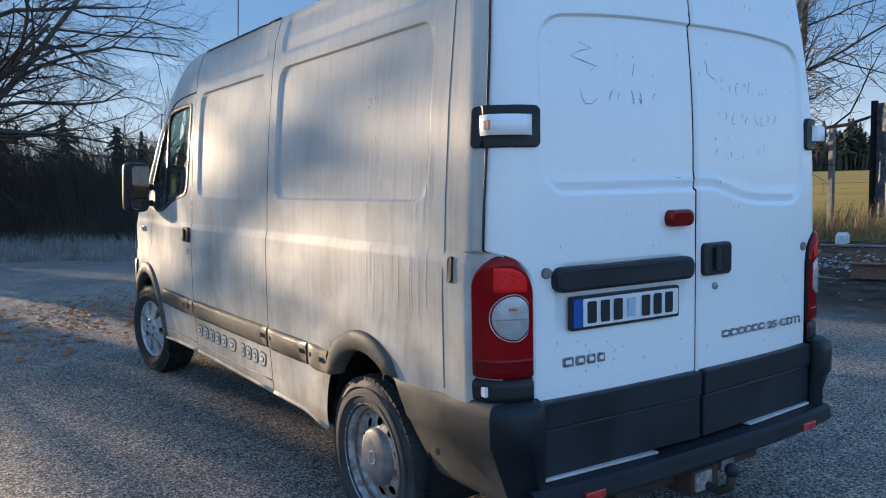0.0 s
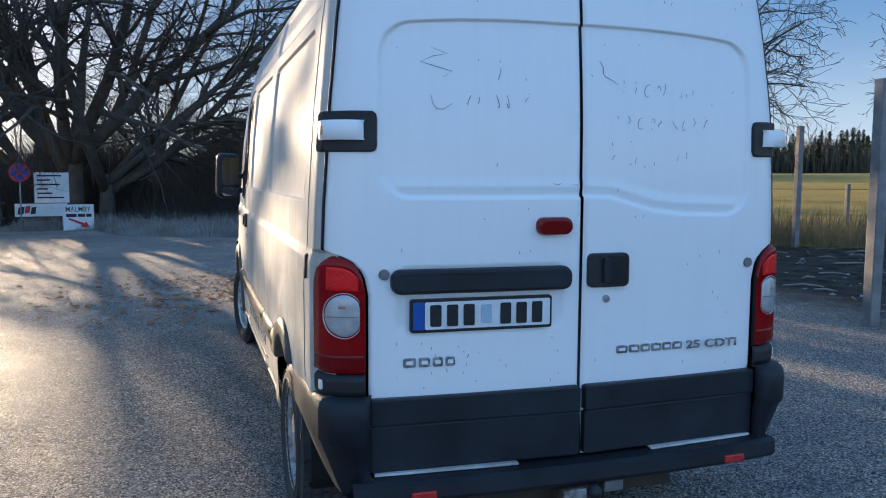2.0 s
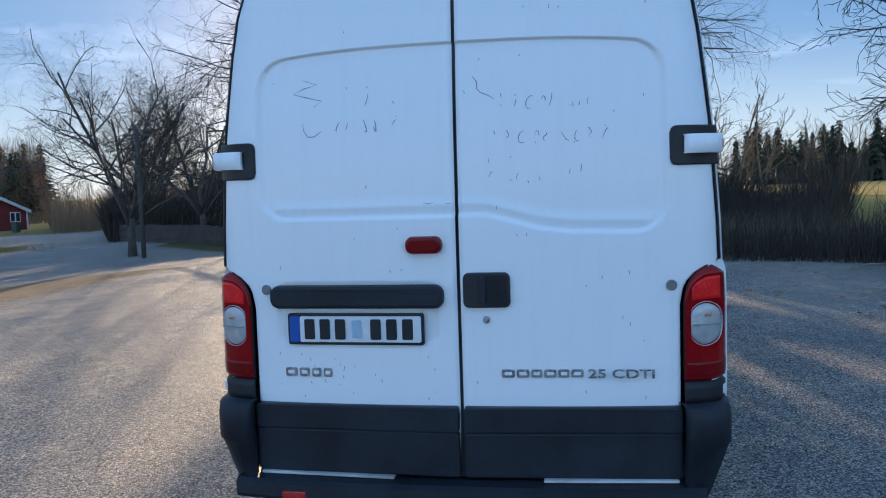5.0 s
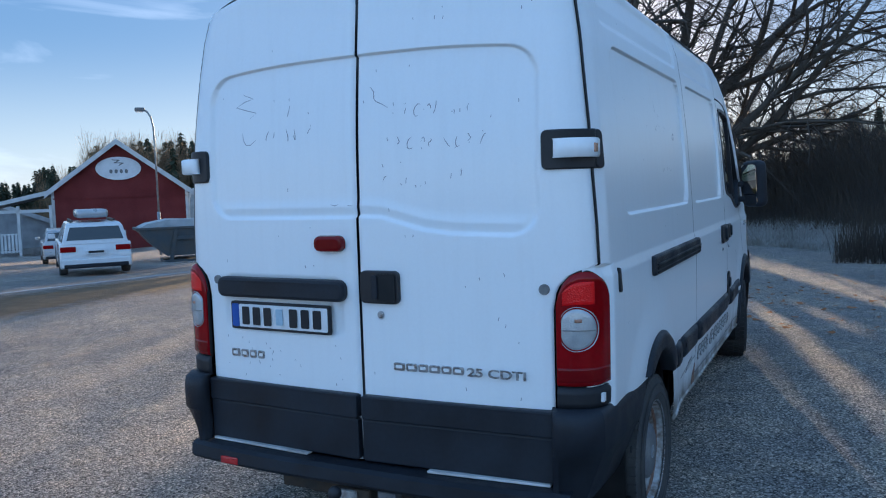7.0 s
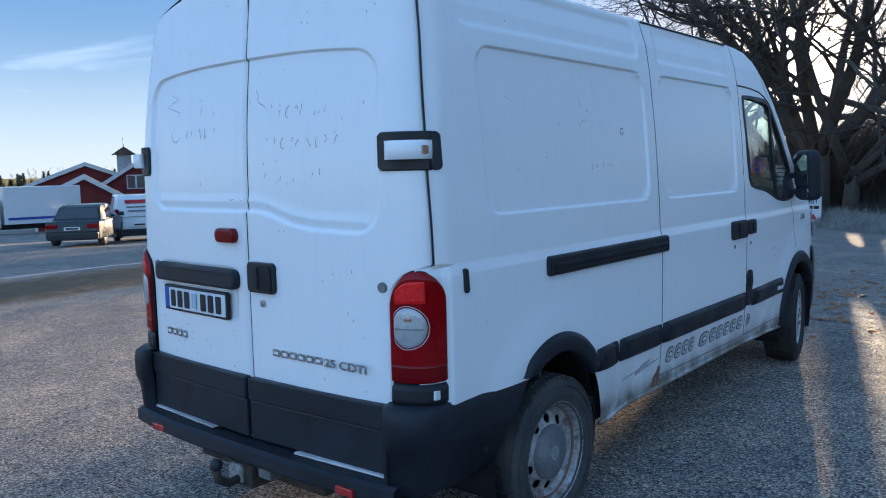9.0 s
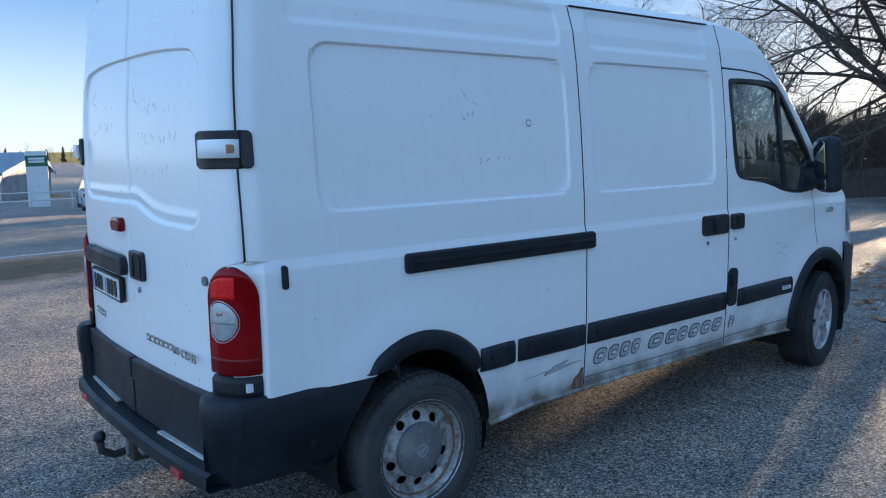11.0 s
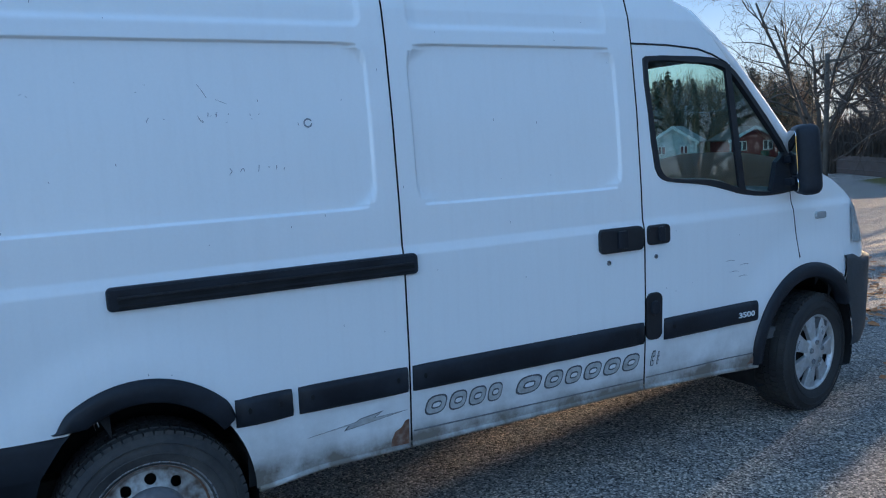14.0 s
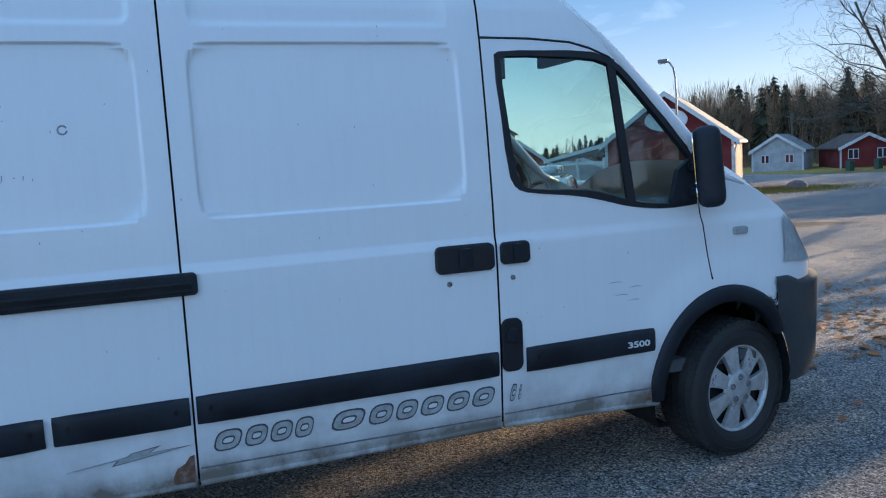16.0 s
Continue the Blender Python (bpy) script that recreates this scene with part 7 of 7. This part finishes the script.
b.location = (-40.0, 45.4, ground_z(-40.0, 45.4) + 0.1)
tagged(b, "rounded grey boulder on the grass", "boulder")

# roadside pylon sign across the yard
root = thing("pylon_sign", "white roadside pylon sign with green band", "sign", at=(-45.4, 9.2, ground_z(-45.4, 9.2)), rz=78)
part("panel", box_bm((-0.55, -0.12, -0.2), (0.55, 0.12, 3.1), 0.05), SIGN_WHITE, root)
part("band", box_bm((-0.56, -0.13, 2.25), (0.56, -0.119, 2.85)), material("band_green", (0.03, 0.16, 0.09), 0.6), root)
for i in range(2):
    part("writing_bar", box_bm((-0.4, -0.136, 2.62 - 0.16 * i), (0.4, -0.128, 2.74 - 0.16 * i)), SIGN_WHITE, root)
root = thing("low_railing", "low white tubular railing", "railing", at=(-42.5, 10.2, ground_z(-42.5, 10.2)), rz=82)
for a in np.linspace(-6, 4, 6):
    rod("post", [(a, 0, -0.1), (a, 0, 0.9)], 0.03, TRIM, root)
for b in (0.45, 0.88):
    rod("rail", [(-6, 0, b), (4, 0, b)], 0.03, TRIM, root)

# open skip
SKIP = material("skip_steel", (0.070, 0.082, 0.090), 0.6, 0.2, tint=(0.13, 0.11, 0.09), scale=2.5, fine=20, bump=0.4, bump_scale=12)
SKIP_LID = material("skip_lid", (0.45, 0.48, 0.50), 0.6, scale=2)
root = thing("skip", "dark steel waste skip with pale lid, sloping ends", "skip", at=(-21.53, 20.80, ground_z(-21.53, 20.80)), rz=52)
part("tub", prism_bm([(-1.75, 1.30), (-1.30, 0.75), (-0.75, 0.28), (0.75, 0.28), (1.30, 0.75), (1.75, 1.30)], 1.7, lambda a, b, c: (a, c - 0.85, b), 0.03), SKIP, root)
part("rim", box_bm((-1.82, -0.90, 1.28), (1.82, 0.90, 1.38), 0.02), SKIP, root)
part("cover", prism_bm([(-1.70, 1.38), (1.70, 1.38), (1.35, 1.58), (-0.6, 1.66), (-1.4, 1.52)], 1.6, lambda a, b, c: (a, c - 0.8, b), 0.03), SKIP_LID, root)
for a in (-0.62, 0.62):
    part("lifting_arm", prism_bm([(a - 0.22 * (1 if a > 0 else -1) - 0.07, 1.25), (a - 0.22 * (1 if a > 0 else -1) + 0.07, 1.25), (a + 0.07, 0.05), (a - 0.07, 0.05)], 0.10, lambda q, r, d: (q, -0.97 + d, r)), SKIP, root)
part("foot", box_bm((-0.85, -0.95, 0.0), (0.85, 0.95, 0.12), 0.02), SKIP, root)
part("brace", box_bm((-0.45, -0.96, 0.88), (0.45, -0.90, 1.0), 0.01), SKIP, root)


# ---------- parked vehicles ----------
CAR_WHITE = material("car_white", (0.70, 0.71, 0.72), 0.25, coat=0.8, scale=2, amount=0.1)
CAR_SILVER = material("car_silver", (0.42, 0.44, 0.46), 0.3, 0.4, coat=0.7, scale=2, amount=0.1)
CAR_GREEN = material("car_dark_green", (0.010, 0.018, 0.018), 0.35, coat=0.25, scale=2, amount=0.1)
CAR_GLASS = material("car_glass", (0.015, 0.018, 0.02), 0.06, coat=1.0, amount=0.1)


def car(name, label, x, y, rz, length, width, height, paint, kind):
    """The nose points along local +y; the tail is at y = 0."""
    root = thing(name, label, "car" if kind != "van" else "van", "parked vehicles", (x, y, ground_z(x, y)), rz)
    hw = width / 2
    deck = 0.62 * height if kind != "van" else 0.56 * height
    tail = {"wagon": 0.0, "hatch": 0.0, "sedan": 0.95, "van": 0.0}[kind]
    nose = length - (1.0 if kind != "van" else 0.7)
    body = [(0.02, 0.30), (0.0, 0.55), (0.05, deck), (nose - 0.1, deck), (length - 0.25, deck - 0.14), (length - 0.02, deck - 0.28), (length, 0.35), (length - 0.15, 0.22), (0.15, 0.22)]
    bm = prism_bm(body, width, lambda a, b, c: (c - hw, a, b))
    bmesh.ops.bevel(bm, geom=bm.edges[:], offset=0.07, segments=3, affect="EDGES", profile=0.6)
    part("body", bm, paint, root, "", True)
    sec = [(0.04 + tail * 0.55, deck - 0.03, 0.93), (0.16 + tail, height * 0.93, 0.80), (0.42 + tail, height - 0.02, 0.74), (nose - 1.25, height, 0.74), (nose - 0.95, height * 0.96, 0.76), (nose - 0.05, deck - 0.03, 0.92)]
    if kind == "van":
        sec = [(0.0, deck - 0.03, 0.97), (0.06, height * 0.92, 0.88), (0.25, height, 0.84), (nose - 1.1, height, 0.84), (nose - 0.7, height * 0.93, 0.84), (nose - 0.02, deck - 0.03, 0.94)]
    bm = bmesh.new()
    L = [bm.verts.new((-hw * w, a, b)) for a, b, w in sec]
    R = [bm.verts.new((hw * w, a, b)) for a, b, w in sec]
    for i in range(5):
        bm.faces.new((L[i], L[i + 1], R[i + 1], R[i]))
    bm.faces.new(L[::-1])
    bm.faces.new(R)
    bmesh.ops.recalc_face_normals(bm, faces=bm.faces[:])
    bmesh.ops.bevel(bm, geom=bm.edges[:], offset=0.05, segments=3, affect="EDGES", profile=0.6)
    part("cabin", bm, paint, root, "", True)

    def quad(nm, pts, mat, lab=""):
        bm = bmesh.new()
        c = sum((Vector(p) for p in pts), Vector()) / 4
        nrm = (Vector(pts[1]) - Vector(pts[0])).cross(Vector(pts[2]) - Vector(pts[0])).normalized()
        a = [bm.verts.new(Vector(p)) for p in pts]
        q = [bm.verts.new(Vector(p) - nrm * 0.02) for p in pts]
        bm.faces.new(a)
        bm.faces.new(q[::-1])
        for i in range(4):
            bm.faces.new((a[i], q[i], q[(i + 1) % 4], a[(i + 1) % 4]))
        bmesh.ops.recalc_face_normals(bm, faces=bm.faces[:])
        return part(nm, bm, mat, root, lab)

    (a0, b0, w0), (a1, b1, w1) = sec[0], sec[1]
    t0, t1 = (0.22, 0.94) if kind != "van" else (0.30, 0.92)
    if kind != "van":
        quad("rear_window", [(-hw * lerp(w0, w1, t0) * 0.88, lerp(a0, a1, t0) - 0.012, lerp(b0, b1, t0)), (hw * lerp(w0, w1, t0) * 0.88, lerp(a0, a1, t0) - 0.012, lerp(b0, b1, t0)),
                             (hw * lerp(w0, w1, t1) * 0.84, lerp(a0, a1, t1) - 0.012, lerp(b0, b1, t1)), (-hw * lerp(w0, w1, t1) * 0.84, lerp(a0, a1, t1) - 0.012, lerp(b0, b1, t1))], CAR_GLASS, "dark rear window")
    (a4, b4, w4), (a5, b5, w5) = sec[4], sec[5]
    quad("windscreen", [(hw * 0.80, a5 - 0.10, b5 + 0.09), (-hw * 0.80, a5 - 0.10, b5 + 0.09), (-hw * 0.68, a4 + 0.07, b4 - 0.02), (hw * 0.68, a4 + 0.07, b4 - 0.02)], CAR_GLASS)
    zl, zh = deck + 0.02, height - 0.13
    for s in (-1, 1):
        span = (nose - 0.55) - (0.5 + tail) if kind != "van" else 0.9
        y0 = 0.5 + tail if kind != "van" else nose - 1.6
        for k in range(2):
            p0, p1 = y0 + span * 0.5 * k + 0.04, y0 + span * 0.5 * (k + 1) - 0.04
            xo, xi = hw * 0.93 + 0.002, hw * 0.78 + 0.002
            pts = [(s * xo, p0, zl), (s * xo, p1, zl), (s * xi, p1 - (0.25 if k else 0), zh), (s * xi, p0 + (0.12 if not k else 0), zh)]
            quad("side_window", pts if s > 0 else pts[::-1], CAR_GLASS)
        lamp_z = deck - (0.24 if kind != "van" else 0.05)
        part("tail_lamp", box_bm((min(s * hw * 0.98, s * hw * (0.55 if kind != "van" else 0.82)), -0.015, lamp_z), (max(s * hw * 0.98, s * hw * (0.55 if kind != "van" else 0.82)), 0.14, lamp_z + (0.15 if kind != "van" else 0.32)), 0.02), RED_LENS, root, "red tail lamp")
        part("wing_mirror", box_bm((min(s * hw, s * (hw + 0.20)), nose - 0.55, deck + 0.02), (max(s * hw, s * (hw + 0.20)), nose - 0.43, deck + 0.17), 0.03), paint, root)
        for yy in (0.85, length - 0.92):
            tv, tf = lathe_data([(-0.1, 0.2), (-0.11, 0.29), (-0.09, 0.32), (0.09, 0.32), (0.11, 0.29), (0.10, 0.2)], 28)
            wh = link_mesh("wheel", [(s * a, b, c) for a, b, c in tv], tf, RUBBER, root)
            wh.location = (s * (hw - 0.10), yy, 0.32)
            tv, tf = lathe_data([(0.07, 0.205), (0.095, 0.20), (0.08, 0.08), (0.09, 0.0)], 20)
            link_mesh("rim", [(s * a, b, c) for a, b, c in tv], tf, TRIM_SILVER, wh)
    part("rear_bumper", box_bm((-hw * 0.97, -0.05, 0.26), (hw * 0.97, 0.10, 0.50), 0.04), PLASTIC if kind in ("van",) else paint, root)
    part("bumper_strip", box_bm((-hw * 0.9, -0.06, 0.24), (hw * 0.9, 0.06, 0.36), 0.03), PLASTIC, root)
    pl = part("number_plate", box_bm((-0.26, -0.065 if kind != "sedan" else -0.03, 0.62 if kind != "sedan" else 0.58), (0.26, -0.02 if kind != "sedan" else 0.0, 0.73 if kind != "sedan" else 0.69), 0.004), PLATE_WHITE, root, "white number plate")
    part("character_bar", box_bm((-0.20, -0.07 if kind != "sedan" else -0.035, 0.645 if kind != "sedan" else 0.605), (0.20, -0.066 if kind != "sedan" else -0.031, 0.705 if kind != "sedan" else 0.665)), INK, pl)
    return root


wagon = car("estate_car", "white estate car with grey roof box, dusty tailgate", -16.90, 12.80, 54, 4.75, 1.85, 1.50, CAR_WHITE, "wagon")
for s in (-0.55, 0.55):
    part("roof_rail", box_bm((s - 0.03, 0.5, 1.50), (s + 0.03, 2.8, 1.56), 0.01), INK, wagon)
part("roof_box", box_bm((-0.42, 0.60, 1.60), (0.42, 2.5, 1.84), 0.10, 3), CAR_SILVER, wagon, "silver roof box", True)
car("hatchback", "small silver hatchback parked beside the barn", -27.08, 19.81, 55, 4.2, 1.78, 1.45, CAR_SILVER, "hatch")
car("saloon_car", "dark green saloon car parked askew", -24.37, 10.75, 50, 4.6, 1.74, 1.42, CAR_GREEN, "sedan")
caddy = car("small_van", "white small delivery van with writing on its tailgate", -26.43, 14.39, 66, 4.4, 1.79, 1.82, CAR_WHITE, "van")
for i, (w, h) in enumerate(((1.0, 0.14), (0.9, 0.05), (0.8, 0.05))):
    part("writing_bar", box_bm((-w / 2, -0.012 + 0.02 * (2 - i), 1.50 - 0.16 * i), (w / 2, 0.02 + 0.02 * (2 - i), 1.50 - 0.16 * i + h)), SIGN_RED if i == 0 else CAP_GREY, caddy)
car("hatchback", "silver car half hidden at the yard's edge", -34.5, 9.6, 80, 4.2, 1.78, 1.45, CAR_SILVER, "hatch")
root = thing("box_truck", "white box truck parked by the red house", "truck", "parked vehicles", (-47.04, 21.76, ground_z(-47.04, 21.76)), 171)
part("cargo_box", box_bm((-1.15, 0.0, 0.75), (1.15, 4.3, 2.95), 0.03), CAR_WHITE, root)
part("chassis", box_bm((-0.9, 0.1, 0.45), (0.9, 5.7, 0.75), 0.03), DARK, root)
part("stripe", box_bm((-1.16, 0.3, 1.0), (-1.149, 4.1, 1.15)), SIGN_BLUE, root)
part("stripe", box_bm((1.149, 0.3, 1.0), (1.16, 4.1, 1.15)), SIGN_BLUE, root)
part("cab", box_bm((-1.05, 4.45, 0.5), (1.05, 6.2, 2.3), 0.15, 3), CAR_WHITE, root, "", True)
for s in (-1, 1):
    for yy in (1.2, 5.4):
        tv, tf = lathe_data([(-0.12, 0.2), (-0.13, 0.36), (0.13, 0.36), (0.12, 0.2), (0.05, 0.0)], 24)
        wh = link_mesh("wheel", [(s * a, b, c) for a, b, c in tv], tf, RUBBER, root)
        wh.location = (s * 0.95, yy, 0.36)

# hedge behind the small van
def pick_bush(rng):
    return -43.5 + rng.gauss(0, 0.45), 22.0 + rng.gauss(0, 0.45), 1.0

blades("bush", "small brown leafless bush by the red house", SCRUB, 2500, 15, pick_bush, 1.0, 2.0, 0.01, 0.03, 0.12)

# white edge line beyond the sandy strip
v, f = [], []
for i in range(40):
    y = lerp(-20, 17, i / 39)
    x = -13.7 - 0.06 * (y - 6)
    v += [(x - 0.07, y, ground_z(x - 0.07, y) + 0.006), (x + 0.07, y, ground_z(x + 0.07, y) + 0.006)]
    if i:
        f.append((2 * i - 2, 2 * i - 1, 2 * i + 1, 2 * i))
tagged(link_mesh("road_marking", v, f, SIGN_WHITE), "worn white edge line on the asphalt", "road marking", kind="structure")
